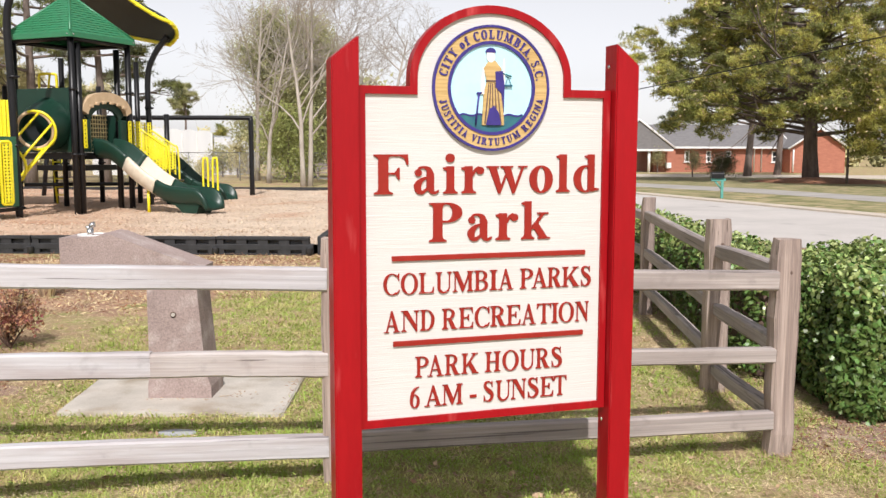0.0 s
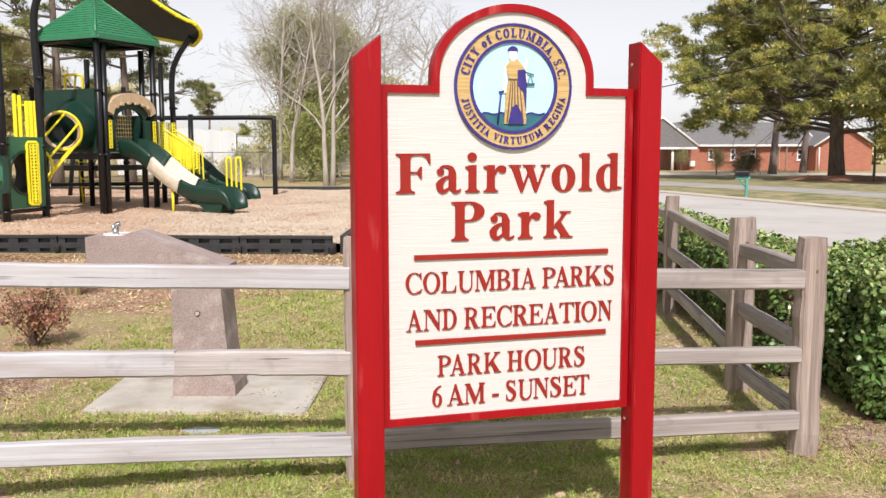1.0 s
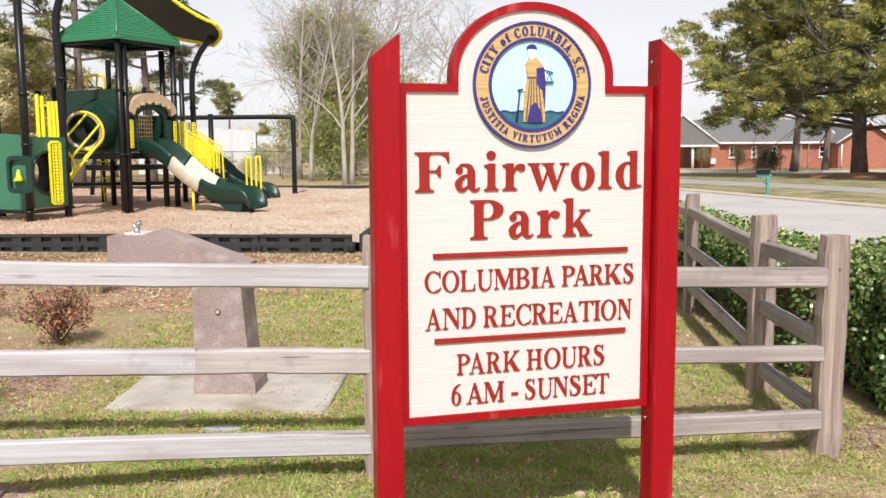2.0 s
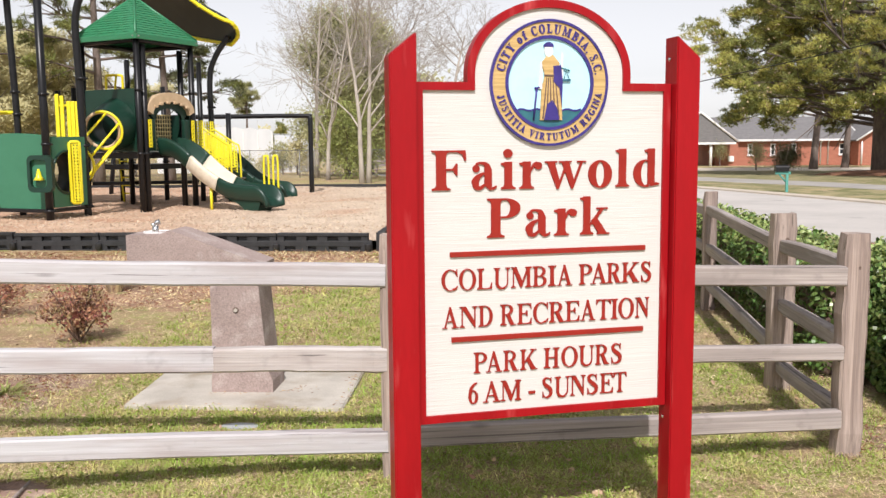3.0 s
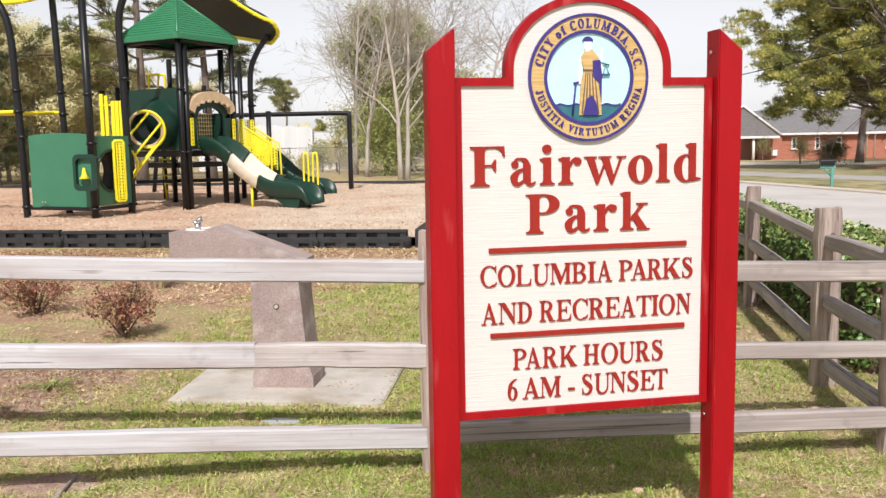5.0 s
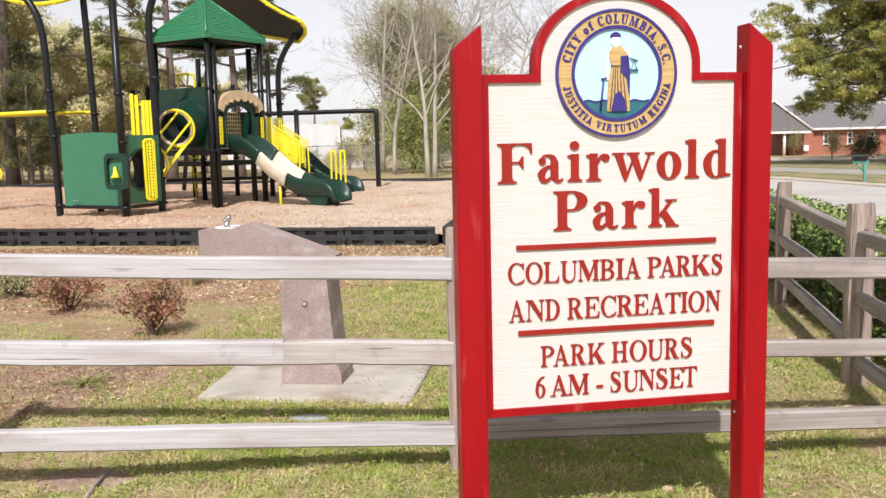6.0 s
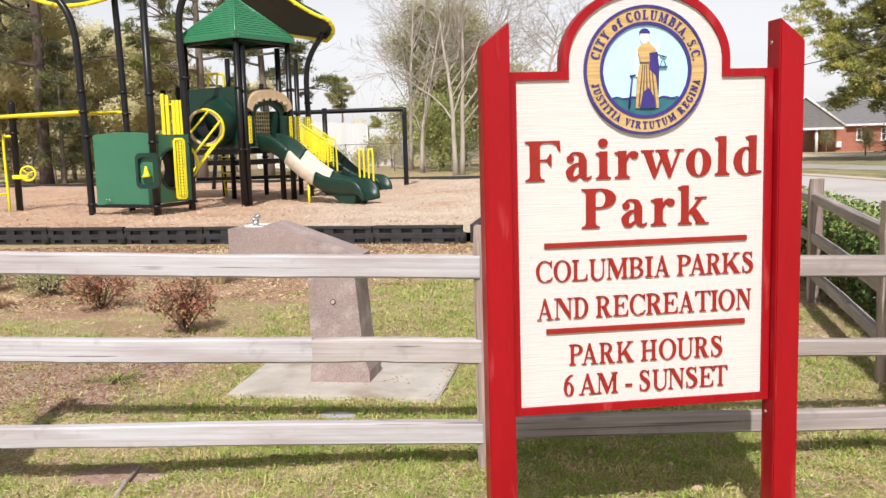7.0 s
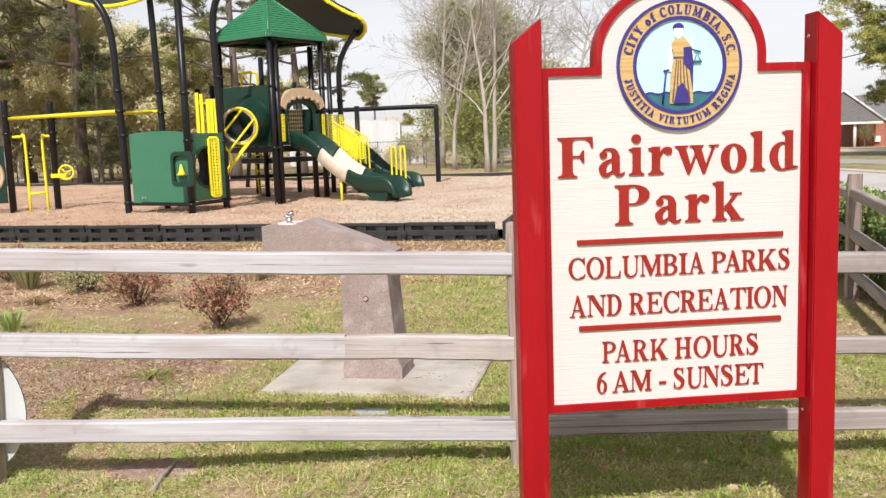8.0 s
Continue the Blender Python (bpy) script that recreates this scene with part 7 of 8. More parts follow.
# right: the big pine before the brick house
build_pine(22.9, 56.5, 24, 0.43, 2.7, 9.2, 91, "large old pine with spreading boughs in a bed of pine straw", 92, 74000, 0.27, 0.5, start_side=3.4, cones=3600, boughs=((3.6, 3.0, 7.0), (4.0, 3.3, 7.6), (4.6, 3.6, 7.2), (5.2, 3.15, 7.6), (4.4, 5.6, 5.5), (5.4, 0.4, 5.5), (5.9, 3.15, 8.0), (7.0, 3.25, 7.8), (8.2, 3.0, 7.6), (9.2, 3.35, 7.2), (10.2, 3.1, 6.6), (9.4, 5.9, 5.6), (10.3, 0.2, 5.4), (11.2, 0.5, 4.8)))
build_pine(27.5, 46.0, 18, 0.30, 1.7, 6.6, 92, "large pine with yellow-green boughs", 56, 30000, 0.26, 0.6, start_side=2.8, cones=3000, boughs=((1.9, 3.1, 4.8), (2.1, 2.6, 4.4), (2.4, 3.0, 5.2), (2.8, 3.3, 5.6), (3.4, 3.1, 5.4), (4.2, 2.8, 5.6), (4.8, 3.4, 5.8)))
# dark needles on these two stand for boughs in the big pine's shadow
build_pine(25.6, 76.0, 14, 0.30, 4.2, 6.2, 93, "slender pine before the brick house", 40, 17000, 0.36, 0.25, shade=NEEDLE_DARK)
build_pine(30.6, 83.0, 15, 0.28, 5.0, 5.6, 94, "slender pine before the brick house", 34, 11000, 0.40, 0.25, shade=NEEDLE_DARK)
build_leafy(22.8, 51.4, 5.4, 2.8, 95, NEEDLE, "small dark green tree with a thin trunk", 12000, 0.15, 0.07, 0.3, group="garden trees")
for x, y, h, s, sd, lbl in ((19.5, 71.5, 1.75, 0.55, 96, "small garden shrub on a short stem"), (19.2, 62.5, 1.15, 0.75, 97, "clipped dark garden shrub"), (23.0, 97.0, 2.2, 0.7, 98, "small garden shrub by the house")):
    build_leafy(x, y, h, s, sd, NEEDLE_DARK if sd == 97 else EVERGREEN, lbl, 5200 if sd == 97 else 1800, 0.10, 0.05, 0.25, name="shrub", group="shrubs")

# distant tree line
rng_far = random.Random(5)
for k in range(64):
    deg = -42 + 92 * (k + rng_far.uniform(-0.4, 0.4)) / 64
    if 11 < deg < 30 or -30 < deg < 2:
        r, h = 190, rng_far.uniform(4.5, 6.5) * (1.0 if deg > -6 else 0.75)
    else:
        r, h = rng_far.uniform(120, 150), rng_far.uniform(8, 12)
    build_leafy(*polar(deg, r), h, h * 0.42, 200 + k, EVERGREEN if k % 2 else SPRING, "distant hazy tree in the tree line", 1800, 0.6, 0.2, 0.05, group="distant trees", depth=1, fine=True)
# the lighter olive needles put distance haze into this first pine's colour
build_pine(*polar(15.9, 120), 10.6, 0.2, 7.0, 1.7, 300, "distant pine above the tree line", 26, 2200, 0.45, 0.3, shade=EVERGREEN)
build_pine(*polar(13.9, 150), 6.5, 0.2, 3.0, 1.6, 301, "distant pine above the tree line", 18, 600, 0.6, 0.3)


# ---- brick house ----
def build_house():
    H = thing("brick_house", "single-storey red brick house with grey shingle roof and white trim", "house", pose(0, 0, ground_z(25, 100)))
    x0, x1, yf, yb, eave, ridge = 22.6, 38.0, 100.0, 112.0, 2.72, 5.1
    wx = [(26.8, 0.55), (29.2, 0.55), (31.4, 0.55), (33.6, 0.6), (36.6, 0.9)]
    bm = bmesh.new()
    edge = x0
    for cx, w in wx:
        box(bm, ((edge + cx - w / 2) / 2, yf + 0.12, eave / 2), (cx - w / 2 - edge, 0.25, eave))
        box(bm, (cx, yf + 0.12, 0.55), (w, 0.25, 1.1))
        box(bm, (cx, yf + 0.12, (2.35 + eave) / 2), (w, 0.25, eave - 2.35))
        edge = cx + w / 2
    box(bm, ((edge + x1) / 2, yf + 0.12, eave / 2), (x1 - edge, 0.25, eave))
    part("front_wall", bm, BRICK_WALL, H)
    bm = prism(bmesh.new(), [(yf + 0.26, 0), (yb, 0), (yb, eave), ((yf + yb) / 2, ridge), (yf + 0.26, eave)], -0.25, 0.0, Matrix.Translation((x1, 0, 0)) @ Matrix.Rotation(radians(90), 4, "Z") @ Matrix.Diagonal((1, 1, 1, 1)))
    part("gable_wall", bm, BRICK_WALL, H)
    part("side_wall", fresh_box((x0 + 0.13, (yf + yb) / 2 + 0.2, eave / 2), (0.25, yb - yf - 0.3, eave)), BRICK_WALL, H)
    for sgn, name in ((1, "roof"), (-1, "roof")):
        ym = (yf + yb) / 2
        ye = yf - 0.5 if sgn > 0 else yb + 0.5
        bm = bmesh.new()
        q = [(x0 - 0.5, ye, eave - 0.05), (x1 + 0.4, ye, eave - 0.05), (x1 + 0.4, ym, ridge + 0.12), (x0 - 0.5, ym, ridge + 0.12)]
        a = [bm.verts.new(p) for p in q]
        b = [bm.verts.new((p[0], p[1], p[2] + 0.14)) for p in q]
        bm.faces.new(a[::-1])
        bm.faces.new(b)
        for k in range(4):
            bm.faces.new((a[k], a[(k + 1) % 4], b[(k + 1) % 4], b[k]))
        part(name, bm, SHINGLE, H, "grey shingle roof slope")
    part("gutter", fresh_box(((x0 + x1) / 2, yf - 0.55, eave - 0.02), (x1 - x0 + 1.0, 0.12, 0.22), bevel=0.03), WHITE, H)
    part("barge_board", tube(bmesh.new(), [(x1 + 0.42, yf - 0.5, eave), (x1 + 0.42, (yf + yb) / 2, ridge + 0.15)], 0.12, 6), WHITE, H)
    for cx, w in wx:
        win = part("window", ribbon_prism(bmesh.new(), [(cx - w / 2, 1.1), (cx + w / 2, 1.1), (cx + w / 2, 2.35), (cx - w / 2, 2.35)], [(cx - w / 2 + 0.12, 1.22), (cx + w / 2 - 0.12, 1.22), (cx + w / 2 - 0.12, 2.23), (cx - w / 2 + 0.12, 2.23)], yf - 0.03, yf + 0.1), WHITE, H, "white framed sash window")
        part("pane", fresh_box((cx, yf + 0.1, 1.72), (w - 0.2, 0.02, 1.05)), GLASS, win)
        part("sill", fresh_box((cx, yf - 0.05, 1.06), (w + 0.15, 0.16, 0.08)), WHITE, win)
        part("glazing_bar", fresh_box((cx, yf + 0.06, 1.72), (w - 0.2, 0.04, 0.06)), WHITE, win)
    for cx in (34.2, 35.0, 37.2):
        part("downpipe", tube(bmesh.new(), [(cx, yf - 0.1, 0.1), (cx, yf - 0.1, 2.4), (cx, yf - 0.5, 2.65)], 0.08, 8), WHITE, H)
    # gabled wing
    part("wing_wall", prism(bmesh.new(), [(37.3, 0), (43.2, 0), (43.2, eave), (40.25, 4.7), (37.3, eave)], 97.6, 97.85), BRICK_WALL, H)
    part("wing_side", fresh_box((37.42, 99.0, eave / 2), (0.24, 2.3, eave)), BRICK_WALL, H)
    for xa, xb in ((36.9, 40.25), (43.6, 40.25)):
        za, zb = eave - 0.2, 4.75
        part("wing_roof", prism(bmesh.new(), [(xa, za), (xb, zb), (xb, zb + 0.16), (xa, za + 0.16)] if xa < xb else [(xb, zb), (xa, za), (xa, za + 0.16), (xb, zb + 0.16)], 97.2, 106), SHINGLE, H)
        part("barge_board", tube(bmesh.new(), [(xa, 97.15, za + 0.05), (xb, 97.15, zb + 0.05)], 0.11, 6), WHITE, H)
    part("downpipe", tube(bmesh.new(), [(37.6, 97.5, 0.1), (37.6, 97.5, 2.5)], 0.09, 8), WHITE, H)
    # small entrance porch
    part("porch_roof", prism(bmesh.new(), [(16.9, 2.5), (24.5, 2.5), (24.5, 2.68), (20.7, 5.6), (16.9, 2.68)], 96.5, 105), SHINGLE, H)
    for xa in (24.6, 16.8):
        part("barge_board", tube(bmesh.new(), [(xa, 96.42, 2.62), (20.7, 96.42, 5.66)], 0.11, 6), WHITE, H)
    part("porch_trim", fresh_box((20.6, 96.45, 2.42), (7.6, 0.1, 0.22)), WHITE, H)
    for x in (21.9, 20.4):
        part("porch_column", tube(bmesh.new(), [(x, 96.8, 0), (x, 96.8, 2.4)], 0.15, 10), WHITE, H)
    part("porch_wall", fresh_box((24.2, 99.6, 1.2), (2.4, 0.3, 2.4)), BRICK_WALL, H)
    part("utility_box", fresh_box((24.6, 99.3, 0.75), (0.6, 0.25, 0.6), bevel=0.02), WHITE, H)


build_house()


def build_mailbox():
    m = thing("mailbox", "black roadside mailbox on a turquoise wooden post", "mailbox", pose(9.52, 31.3, 0.05))
    part("post", fresh_box((0.12, 0, 0.27), (0.085, 0.085, 0.88), bevel=0.01), TEAL_POST, m, "turquoise post")
    part("arm", fresh_box((-0.02, 0, 0.60), (0.50, 0.10, 0.09), bevel=0.01), TEAL_POST, m)
    part("brace", tube(bmesh.new(), [(0.10, 0, 0.28), (-0.14, 0, 0.56)], 0.03, 6), TEAL_POST, m)
    shape = [(-0.11, 0.0), (0.11, 0.0), (0.11, 0.13)] + [(0.11 * math.cos(a), 0.13 + 0.09 * math.sin(a)) for a in np.linspace(0.2, math.pi - 0.2, 9)] + [(-0.11, 0.13)]
    body = part("body", prism(bmesh.new(), shape, -0.22, 0.22, Matrix.Translation((-0.06, 0, 0.655)) @ Matrix.Rotation(radians(90), 4, "Z")), BLACK_STEEL, m, "black domed box")


build_mailbox()


def build_straw_bed():
    bm = bmesh.new()
    rng = random.Random(3)
    rows = []
    for f, z in ((1.0, -0.03), (0.8, 0.12), (0.5, 0.24), (0.0, 0.34)):
        rows.append([bm.verts.new((22.9 + 4.4 * f * math.cos(a) * rng.uniform(0.94, 1.06), 54.8 + 4.0 * f * math.sin(a) * rng.uniform(0.94, 1.06), ground_z(22.9, 54.8) + z)) for a in np.linspace(0, math.tau, 33)[:-1]])
    for ra, rb in zip(rows, rows[1:]):
        for k in range(32):
            fc = bm.faces.new((ra[k], ra[(k + 1) % 32], rb[(k + 1) % 32], rb[k]))
            fc.smooth = True
    tagged(part("pine_straw_bed", bm, PINESTRAW), "low mound of rust-coloured pine straw round the pine", "mulch", kind="structure")


build_straw_bed()


# ---- background behind the playground ----
def build_chain_fence(a, b, n, height=1.7):
    f = thing("chain_link_fence", "grey chain-link fence on thin steel posts", "fence")
    a, b = Vector((*a, 0)), Vector((*b, 0))
    zs = lambda p: ground_z(p.x, p.y)
    for k in range(n + 1):
        p = a.lerp(b, k / n)
        part("post", tube(bmesh.new(), [(p.x, p.y, zs(p) - 0.1), (p.x, p.y, zs(p) + height + 0.05)], 0.035, 6), GALV, f)
        if k < n:
            q = a.lerp(b, (k + 1) / n)
            part("top_rail", tube(bmesh.new(), [(p.x, p.y, zs(p) + height), (q.x, q.y, zs(q) + height)], 0.022, 5), GALV, f)
    ln = (b - a).length
    cells = int(ln / 0.16)
    i = np.arange(-int(height / 0.16), cells)
    verts, faces = [], []
    way = (b - a).normalized()
    t = 0.006
    for sgn in (1, -1):
        for k in i:
            x0, x1 = k * 0.16, k * 0.16 + height
            if x1 > ln or x0 < 0:
                continue
            p, q = a + way * (x0 if sgn > 0 else x1), a + way * (x1 if sgn > 0 else x0)
            base = len(verts)
            for c, z in ((p, zs(p) + 0.03), (q, zs(q) + height)):
                verts += [(c.x - t, c.y, z), (c.x + t, c.y, z)]
            faces.append((base, base + 1, base + 3, base + 2))
    tagged(link("wire_mesh", array_mesh("wire_mesh", verts, faces), GALV, f), kind="stuff")


build_chain_fence((-46.0, 42.0), (-4.0, 58.0), 15)


def build_shed():
    s = thing("storage_tent", "long white sheeted storage building with a scalloped top edge", "building", pose(-1.5, 0, ground_z(-22, 75)))
    top = [(-27.6 + 9.9 * k / 72, 4.05 - 0.045 * k / 6 + 0.16 * abs(math.sin(math.pi * k / 9))) for k in range(73)]
    part("front_sheet", prism(bmesh.new(), [(-27.6, 0)] + [(-17.7, 0)] + top[::-1], 74.9, 75.2), RUBBER_WHITE, s)
    for k in range(9):
        part("seam", fresh_box((-27.6 + 9.9 * k / 8, 74.88, 1.75), (0.10, 0.06, 3.4), bevel=0.02), WHITE, s)
    part("end_wall", prism(bmesh.new(), [(-17.7, 0), (-15.6, 0), (-15.6, 1.9), (-16.4, 2.8), (-17.7, 3.2)], 75.6, 82), RUBBER_WHITE, s)
    part("roof", fresh_box((-22.6, 79, 3.2), (9.6, 7.4, 0.2), bevel=0.05), RUBBER_WHITE, s)
    for x in (-18.0, -17.4):
        part("doorway", fresh_box((x + 1.0, 75.5, 1.0), (0.25, 0.1, 1.6)), PATHWAY, s)


build_shed()


for deg, r, h, sd in ((17.4, 70, 0.8, 401), (16.2, 69, 0.9, 402), (15.0, 70, 0.9, 403), (13.9, 68, 1.8, 404), (12.9, 66, 2.2, 405), (18.6, 70, 0.8, 406)):
    build_leafy(*polar(deg, r), h, min(0.75, h * 0.5), sd, SPRING if sd % 2 else EVERGREEN, "low shrub along the chain-link fence", 1500, 0.16, 0.05, 0.1, name="shrub", group="shrubs")


def build_bench():
    b = thing("park_bench", "grey wooden slatted bench at the edge of the lawn", "bench", pose(-6.9, 56.5, ground_z(-6.5, 56)))
    for z, y in ((0.45, -0.1), (0.45, 0.1), (0.72, 0.28), (0.95, 0.32)):
        part("slat", fresh_box((0, y, z), (2.4, 0.16 if z < 0.5 else 0.05, 0.05 if z < 0.5 else 0.16), bevel=0.01), WOOD, b)
    for x in (-1.0, 1.0):
        part("leg", fresh_box((x, 0.1, 0.22), (0.08, 0.45, 0.44), bevel=0.01), WOOD, b)
        part("back_support", fresh_box((x, 0.34, 0.6), (0.07, 0.05, 0.85), bevel=0.01), WOOD, b)


build_bench()



def build_patch(name, cx, cy, rx, ry, material, label, seed, lift=0.006):
    """A thin, ragged-edged patch of bare or strawy ground."""
    rng = random.Random(seed)
    bm = bmesh.new()
    rag = [rng.uniform(0.82, 1.15) for k in range(48)]
    rows = []
    for f, z in ((1.0, -0.004), (0.93, lift), (0.5, lift + 0.008), (0.02, lift + 0.012)):
        ring = [(cx + rx * f * rag[k] * math.cos(k * math.tau / 48), cy + ry * f * rag[k] * math.sin(k * math.tau / 48)) for k in range(48)]
        rows.append([bm.verts.new((x, y, ground_z(x, y) + z)) for x, y in ring])
    for ra, rb in zip(rows, rows[1:]):
        for k in range(48):
            fc = bm.faces.new((ra[k], ra[(k + 1) % 48], rb[(k + 1) % 48], rb[k]))
            fc.smooth = True
    tagged(part(name, bm, material), label, "ground", kind="structure")


SOIL = surface("bare_brown_soil", (0.40, 0.265, 0.205), (0.26, 0.165, 0.125), scale=2.5, rough=0.95, bump=1.0, bump_scale=45, fine=0.45, third=(0.52, 0.42, 0.33), third_at=(0.56, 0.72), third_scale=4, depth=0.02)
DRYBED = surface("dry_straw_bed", (0.50, 0.33, 0.21), (0.27, 0.155, 0.105), scale=2.2, rough=0.95, bump=1.0, bump_scale=40, fine=0.5, third=(0.28, 0.27, 0.10), third_at=(0.54, 0.64), third_scale=1.6, depth=0.02)
build_patch("bare_soil", -4.35, 5.95, 1.35, 1.25, SOIL, "bare brown soil patch with pale stones", 1)
build_patch("straw_bed", -8.0, 11.0, 6.2, 3.0, DRYBED, "dry straw and bark bed along the playground edging", 2)
build_patch("bare_soil_spot", -2.66, 4.44, 0.30, 0.15, SOIL, "small bare soil spot in the lawn", 6, 0.006)
build_patch("bare_soil_edge", 2.75, 5.15, 0.8, 0.42, SOIL, "reddish bare soil and dead leaves under the hedge", 5)
build_patch("straw_bed_edge", -2.6, 13.0, 3.6, 1.1, DRYBED, "dry straw strip along the playground edging", 3)


strip("far_path", [(-29.6, 38.4), (-42.3, 54.7), (-52.0, 67.0)], [(-28.2, 39.5), (-37.6, 52.3), (-47.0, 65.0)], KERB, 0.012, "pale concrete path beside the playground", "path")


def build_cable():
    c = thing("overhead_cable", "thin black overhead cable passing the pine", "cable")
    a, b = Vector((4.0, 59.8, 3.9)), Vector((22.6, 21.6, 7.15))
    pts = [a.lerp(b, k / 24) - Vector((0, 0, 0.2 * math.sin(math.pi * k / 24))) for k in range(25)]
    part("wire", tube(bmesh.new(), pts, 0.022, 6), BLACK_STEEL, c)


build_cable()


# ---- grass, straw, litter ----
CLOVER = surface("clover_leaf", (0.23, 0.31, 0.055), (0.37, 0.40, 0.10), scale=3, rough=0.6, bump=0.0, fine=0.2, per_piece=0.3, sheen_through=0.25)


def lawn_scatter():
    rng = np.random.default_rng(77)

    def spots(n, far, power=1.9):
        y = 2.4 + (far - 2.4) * rng.uniform(0, 1, n) ** power
        half = 0.80 * y + 0.4
        x = rng.uniform(-1.0, 0.64, n) * half
        return x, y

    def clear(x, y):
        ok = ~((x > -2.5) & (x < -1.03) & (y > 5.57) & (y < 6.58))
        ok &= ~((x > 2.45) & (y > 5.4)) & ~((x < -1.9) & (y > 14.2))
        ok &= ((x + 2.66) / 0.30) ** 2 + ((y - 4.44) / 0.15) ** 2 > 0.8 + 0.5 * np.sin(x * 31) * np.sin(y * 43)
        ok &= ~((np.abs(x + 1.60) < 0.115) & (np.abs(y - 5.25) < 0.085))
        return ok

    def field(x, y, s, seed):
        return np.array([noise.noise((a * s, b * s, seed)) for a, b in zip(x, y)])

    def rest(n):
        """The rest of the lawn on this side of the fence."""
        x, y = rng.uniform(-9, 9, n), rng.uniform(-7, 5.2, n)
        k = (y < 2.4) | (x < -0.80 * y - 0.4) | (x > 0.58 * y + 0.29)
        return x[k], y[k]

    def blades(n, far, length, width, upright, material, name, label, keep):
        x, y = spots(n, far)
        x2, y2 = rest(n // 10)
        x, y = np.concatenate([x, x2]), np.concatenate([y, y2])
        k = clear(x, y)
        x, y = x[k], y[k]
        k = keep(x, y)
        x, y = x[k], y[k]
        m = len(x)
        a = rng.uniform(0, math.tau, m)
        ways = np.stack([np.cos(a), np.sin(a), rng.uniform(upright * 0.4, upright * 1.4, m)], 1)
        ways /= np.linalg.norm(ways, axis=1, keepdims=True)
        side = np.stack([-np.sin(a), np.cos(a), np.zeros(m)], 1)
        ln = (length * rng.uniform(0.5, 1.4, m) * (1 + 0.03 * np.abs(y)) * (1 + 0.9 * field(x, y, 6.0, 21.0)))[:, None]
        wd = (width * rng.uniform(0.7, 1.3, m) * (1 + 0.10 * np.abs(y - 3)))[:, None]
        base = np.stack([x, y, ground_z(x, y) - 0.004], 1)
        if upright < 0.3:
            base[:, 2] = ground_z(x, y) + rng.uniform(0.002, 0.03, m)
        verts = np.stack([base - side * wd / 2, base + side * wd / 2, base + ways * ln], 1).reshape(-1, 3)
        tagged(link(name, array_mesh(name, verts, np.arange(m * 3).reshape(-1, 3)), material), label, "grass", kind="stuff")

    def dry(x, y):
        """How bare and dry the lawn is at a spot."""
        v = 0.8 * field(x, y, 0.8, 3.0) + 0.5 * field(x, y, 2.6, 9.0) + 0.55 * field(x, y, 7.0, 5.0)
        v = v + 0.55 * ((x < -2.6) & (y > 4.4)) + 0.25 * (y > 8.5) + 0.48 * np.clip((x - 0.6) * 2, 0, 1) - 0.35 * ((y > 4.5) & (y < 5.5) & (x > -2.6) & (x < 1.5))
        return v

    def more_green(x, y):
        """The watered strip behind the fence and beside the fountain."""
        return -0.42 * ((x > -3.3) & (y > 4.5) & (y < 11.0)) - 0.30 * ((x < -2.2) & (y < 4.6)) + 0.08 * ((x > -2.2) & (y < 4.3)) - 0.16

    def green_keep(x, y):
        return dry(x, y) + more_green(x, y) + rng.normal(0, 0.2, len(x)) < 0.0

    def straw_keep(x, y):
        return dry(x, y) + 0.4 * more_green(x, y) + rng.normal(0, 0.35, len(x)) > -0.3

    blades(440000, 14.0, 0.046, 0.0058, 0.8, BLADE, "grass", "short patchy green lawn grass", green_keep)
    blades(260000, 14.0, 0.040, 0.0040, 0.16, STRAW, "dead_grass", "dry straw-coloured dead grass lying in the lawn", straw_keep)
    x, y = spots(34000, 11.0)
    k = clear(x, y)
    x, y = x[k], y[k]
    k = dry(x, y) + more_green(x, y) + rng.normal(0, 0.12, len(x)) + 9.0 * ((x < -2.7) & (y > 4.6)) < -0.18
    x, y = x[k], y[k]
    ways = unit_rows(len(x), rng)
    ways[:, 2] = np.abs(ways[:, 2]) * 0.6
    p = np.stack([x, y, ground_z(x, y) + rng.uniform(0.012, 0.035, len(x))], 1)
    tagged(link("clover", leaf_mesh("clover", p, ways, 0.024, 0.013, rng), CLOVER), "low green clover and weeds in the lawn", "weeds", kind="stuff")
    n = 1700
    x, y = spots(n, 13.5)
    k = clear(x, y)
    p = np.stack([x[k], y[k], ground_z(x[k], y[k]) + 0.022], 1)
    ways = unit_rows(len(p), rng)
    ways[:, 2] *= 0.3
    tagged(link("leaf_litter", leaf_mesh("leaf_litter", p, ways, 0.040, 0.024, rng), LITTER), "fallen brown leaves scattered on the grass", "leaves", kind="stuff")


lawn_scatter()


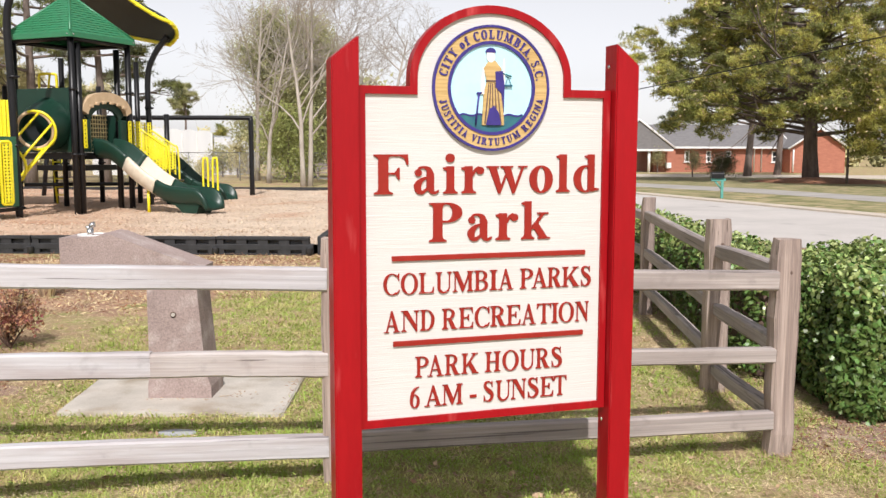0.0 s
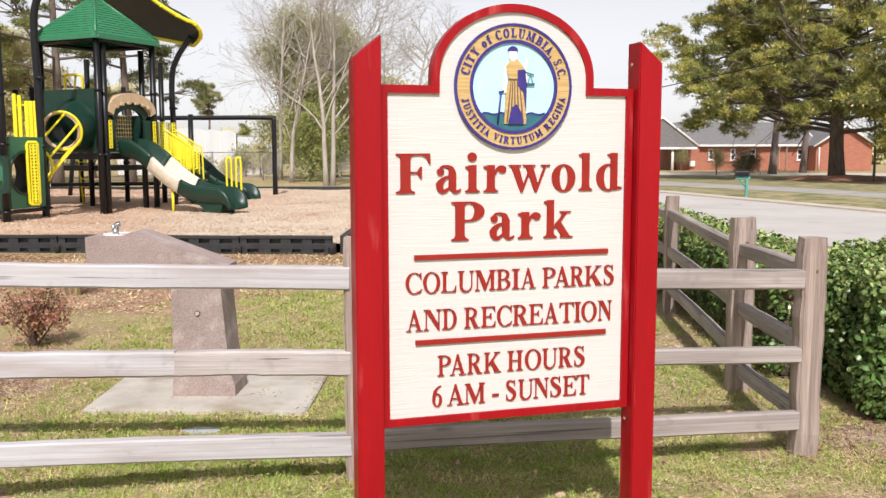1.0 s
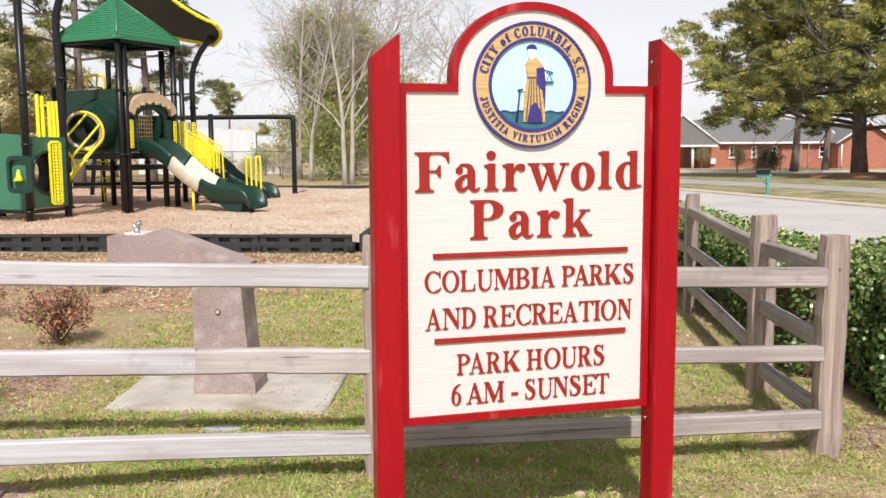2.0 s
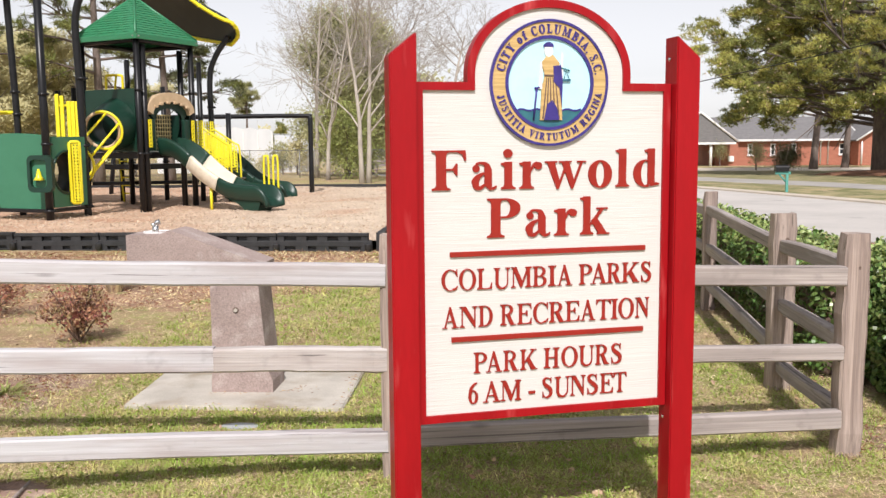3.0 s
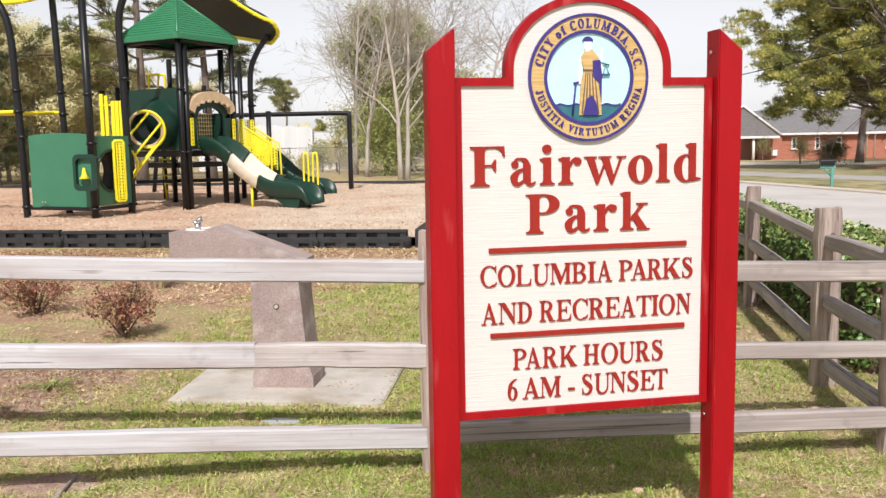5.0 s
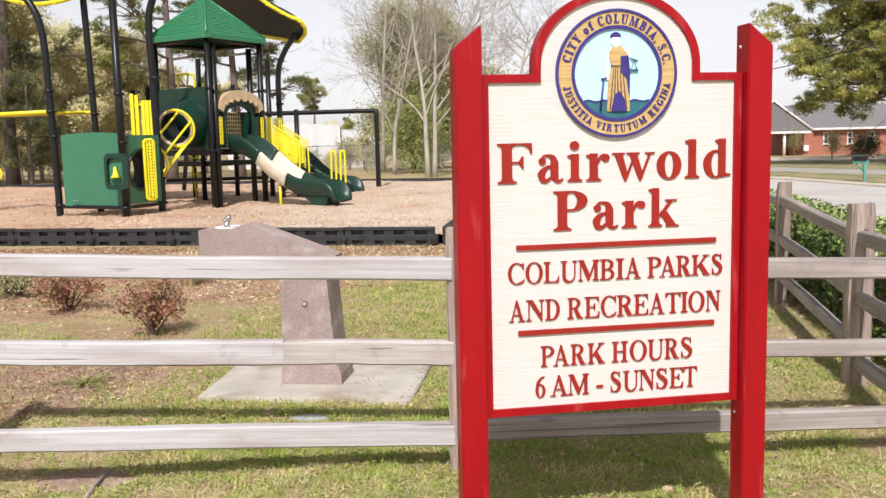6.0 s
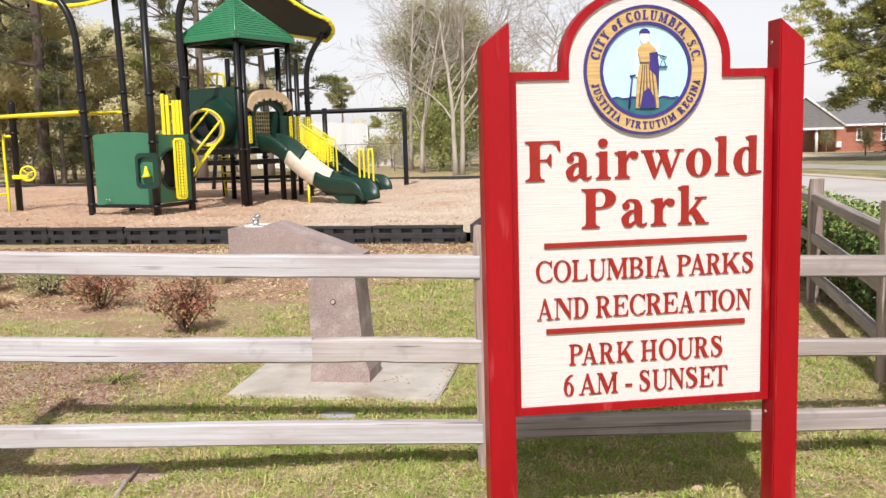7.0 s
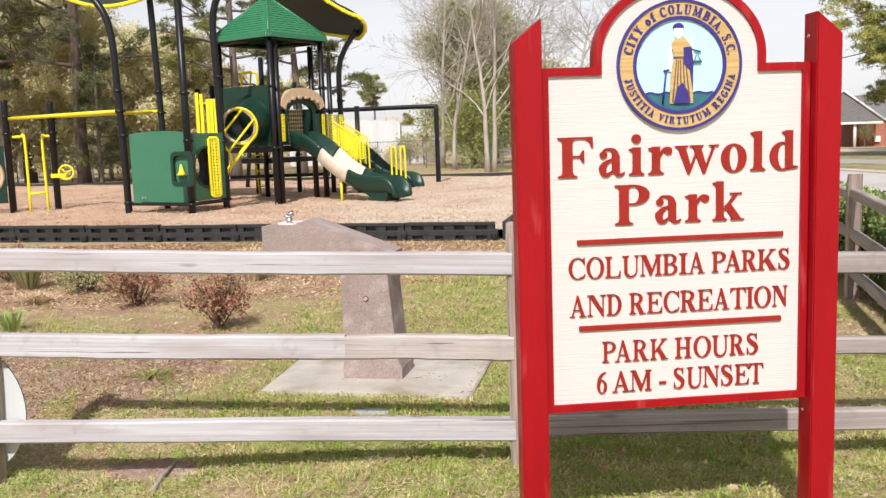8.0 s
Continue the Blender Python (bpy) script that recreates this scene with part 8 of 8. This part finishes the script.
def build_clump(x, y, height, spread, seed, material, label, n=260):
    """A fountain of long grass blades."""
    rng = np.random.default_rng(seed)
    c = thing("grass_clump", label, "grass", pose(x, y, 0), group="grass clumps")
    a, r = rng.uniform(0, math.tau, n), rng.uniform(0, 1, n)
    out = np.stack([np.cos(a), np.sin(a), np.zeros(n)], 1)
    base = out * (0.08 * r)[:, None]
    mid = base + out * (spread * 0.45 * r)[:, None] + np.array([0, 0, 1]) * (height * rng.uniform(0.6, 0.9, n))[:, None]
    tip = base + out * (spread * r * 1.1)[:, None] + np.array([0, 0, 1]) * (height * rng.uniform(0.5, 1.0, n))[:, None]
    side = np.stack([-np.sin(a), np.cos(a), np.zeros(n)], 1) * 0.006
    verts = np.stack([base - side, base + side, mid + side, tip, mid - side], 1).reshape(-1, 3)
    i = np.arange(n)[:, None] * 5
    faces = np.concatenate([i + [0, 1, 2], i + [0, 2, 4], i + [4, 2, 3]], 1).reshape(-1, 3)
    tagged(link("foliage", array_mesh("foliage", verts, faces), material, c), kind="stuff")


build_clump(-4.55, 10.2, 0.45, 0.22, 1, STRAW, "upright clump of dry straw-coloured grass")
build_clump(-7.2, 9.6, 0.42, 0.5, 2, EVERGREEN, "low arching clump of yellow-green grass")
build_clump(-7.9, 9.1, 0.38, 0.5, 3, EVERGREEN, "low arching clump of yellow-green grass")
build_clump(-6.46, 8.69, 0.14, 0.36, 5, STRAW, "low golden tuft of dry grass", 160)
build_clump(-5.6, 9.2, 0.14, 0.32, 6, SHRUB_GREEN, "low yellow-green tuft of grass", 160)
build_clump(-4.35, 7.0, 0.10, 0.26, 7, SHRUB_GREEN, "low yellow-green tuft of grass", 120)
build_clump(-4.15, 6.75, 0.08, 0.2, 8, SHRUB_GREEN, "small green weed in bare soil", 70)
build_clump(-3.45, 5.9, 0.06, 0.22, 9, SHRUB_GREEN, "low yellow-green tuft of grass", 90)
build_clump(-5.75, 7.35, 0.22, 0.25, 4, LEAF_YOUNG, "small bright green weed clump", 90)


def bed_litter():
    """Bark, twigs and straw bits lying on the bare and strawy patches."""
    rng = np.random.default_rng(15)
    for cx, cy, rx, ry, n, ln, material, name, label in ((-4.35, 5.95, 1.3, 1.2, 2600, 0.020, CHIP, "bark_bits", "pale bark bits and straw on bare soil"), (-4.2, 5.9, 1.5, 1.3, 2200, 0.032, STRAW, "soil_straw", "golden straw lying on bare soil"), (2.7, 5.1, 0.9, 0.5, 900, 0.035, PINESTRAW, "hedge_litter", "rust-brown litter under the hedge"), (-4.35, 5.95, 1.3, 1.2, 5500, 0.034, PINESTRAW, "twig_bits", "dark twigs and needles on bare soil"),
                                                     (-8.0, 11.0, 6.0, 2.9, 12000, 0.06, STRAW, "bed_straw", "loose straw on the dry bed"), (-8.0, 11.0, 6.0, 2.9, 9000, 0.055, PINESTRAW, "bed_needles", "rust-brown needles on the dry bed"), (-5.0, 13.6, 5.0, 0.6, 5000, 0.05, PINESTRAW, "edge_needles", "dark rust-brown needles along the edging"),
                                                     (-2.8, 12.9, 3.5, 1.2, 6000, 0.06, STRAW, "edge_straw", "loose straw along the edging")):
        a, r = rng.uniform(0, math.tau, n), np.sqrt(rng.uniform(0, 1, n))
        x, y = cx + rx * r * np.cos(a), cy + ry * r * np.sin(a)
        ok = (y < 14.2) & ~((x > -2.55) & (x < -1.0) & (y > 5.5) & (y < 6.65))
        x, y = x[ok], y[ok]
        ways = unit_rows(len(x), rng)
        ways[:, 2] = np.abs(ways[:, 2]) * 0.35
        p = np.stack([x, y, ground_z(x, y) + rng.uniform(0.012, 0.03, len(x))], 1)
        tagged(link(name, leaf_mesh(name, p, ways, ln, ln * 0.22, rng, 0.05), material), label, "litter", kind="stuff")


bed_litter()
stick = thing("fallen_stick", "short grey fallen stick lying in the grass", "stick")
part("stick_wood", tube(bmesh.new(), [(-2.475, 4.12, -0.10), (-2.52, 4.32, -0.095), (-2.548, 4.53, -0.088)], [0.014, 0.013, 0.008], 6), WOOD, stick)


def build_stone():
    rng = random.Random(8)
    bm = bmesh.new()
    bmesh.ops.create_icosphere(bm, subdivisions=2, radius=0.03, matrix=Matrix.Translation((0.459, 4.242, 0.012)) @ Matrix.Diagonal((1.0, 0.8, 0.75, 1)))
    for v in bm.verts:
        v.co += Vector((rng.uniform(-1, 1), rng.uniform(-1, 1), rng.uniform(-1, 1))) * 0.003
    tagged(part("stone", bm, PEBBLE), "small tan stone lying in the grass before the sign", "stone")


PEBBLE = surface("tan_stone", (0.52, 0.36, 0.24), (0.40, 0.27, 0.18), scale=20, rough=0.9, bump=0.3, bump_scale=120, fine=0.2)
build_stone()


def build_bin():
    """A white tapered litter barrel with dark straps, on the lawn behind the playground."""
    x, y = -18.5, 72.5
    b = thing("litter_barrel", "white tapered litter barrel with dark straps", "barrel", pose(x, y, ground_z(x, y)))
    bm = bmesh.new()
    tube(bm, [(0, 0, 0), (0, 0, 0.1), (0, 0, 1.3), (0, 0, 1.5)], [0.55, 0.58, 0.74, 0.76], 20)
    part("drum", bm, RUBBER_WHITE, b)
    for z, r in ((0.5, 0.64), (1.0, 0.71)):
        bm = tube(bmesh.new(), [(r * math.cos(a), r * math.sin(a), z) for a in np.linspace(0, math.tau, 21)[:-1]], 0.03, 6, closed=True)
        part("strap", bm, GALV, b)


build_bin()


def slab_litter():
    """Dead grass and dirt blown on to the slab, thickest along its edges and round the pedestal."""
    rng = np.random.default_rng(31)
    x = np.concatenate([rng.uniform(-1.10, -1.03, 40), rng.uniform(-2.45, -1.05, 16), rng.normal(-1.42, 0.07, 30), rng.uniform(-2.0, -1.55, 26)])
    y = np.concatenate([rng.uniform(5.6, 6.4, 40), rng.uniform(5.58, 5.61, 16), rng.normal(5.98, 0.05, 30), rng.uniform(5.82, 5.89, 26)])
    keep = ~((x > -2.0) & (x < -1.55) & (y > 5.89))
    x, y = x[keep], y[keep]
    ways = unit_rows(len(x), rng)
    ways[:, 2] = np.abs(ways[:, 2]) * 0.1
    p = np.stack([x, y, np.full(len(x), 0.036)], 1)
    tagged(link("slab_straw", leaf_mesh("slab_straw", p, ways, 0.030, 0.005, rng, 0.05), LITTER), "dead grass blown on to the slab", "litter", kind="stuff")


slab_litter()
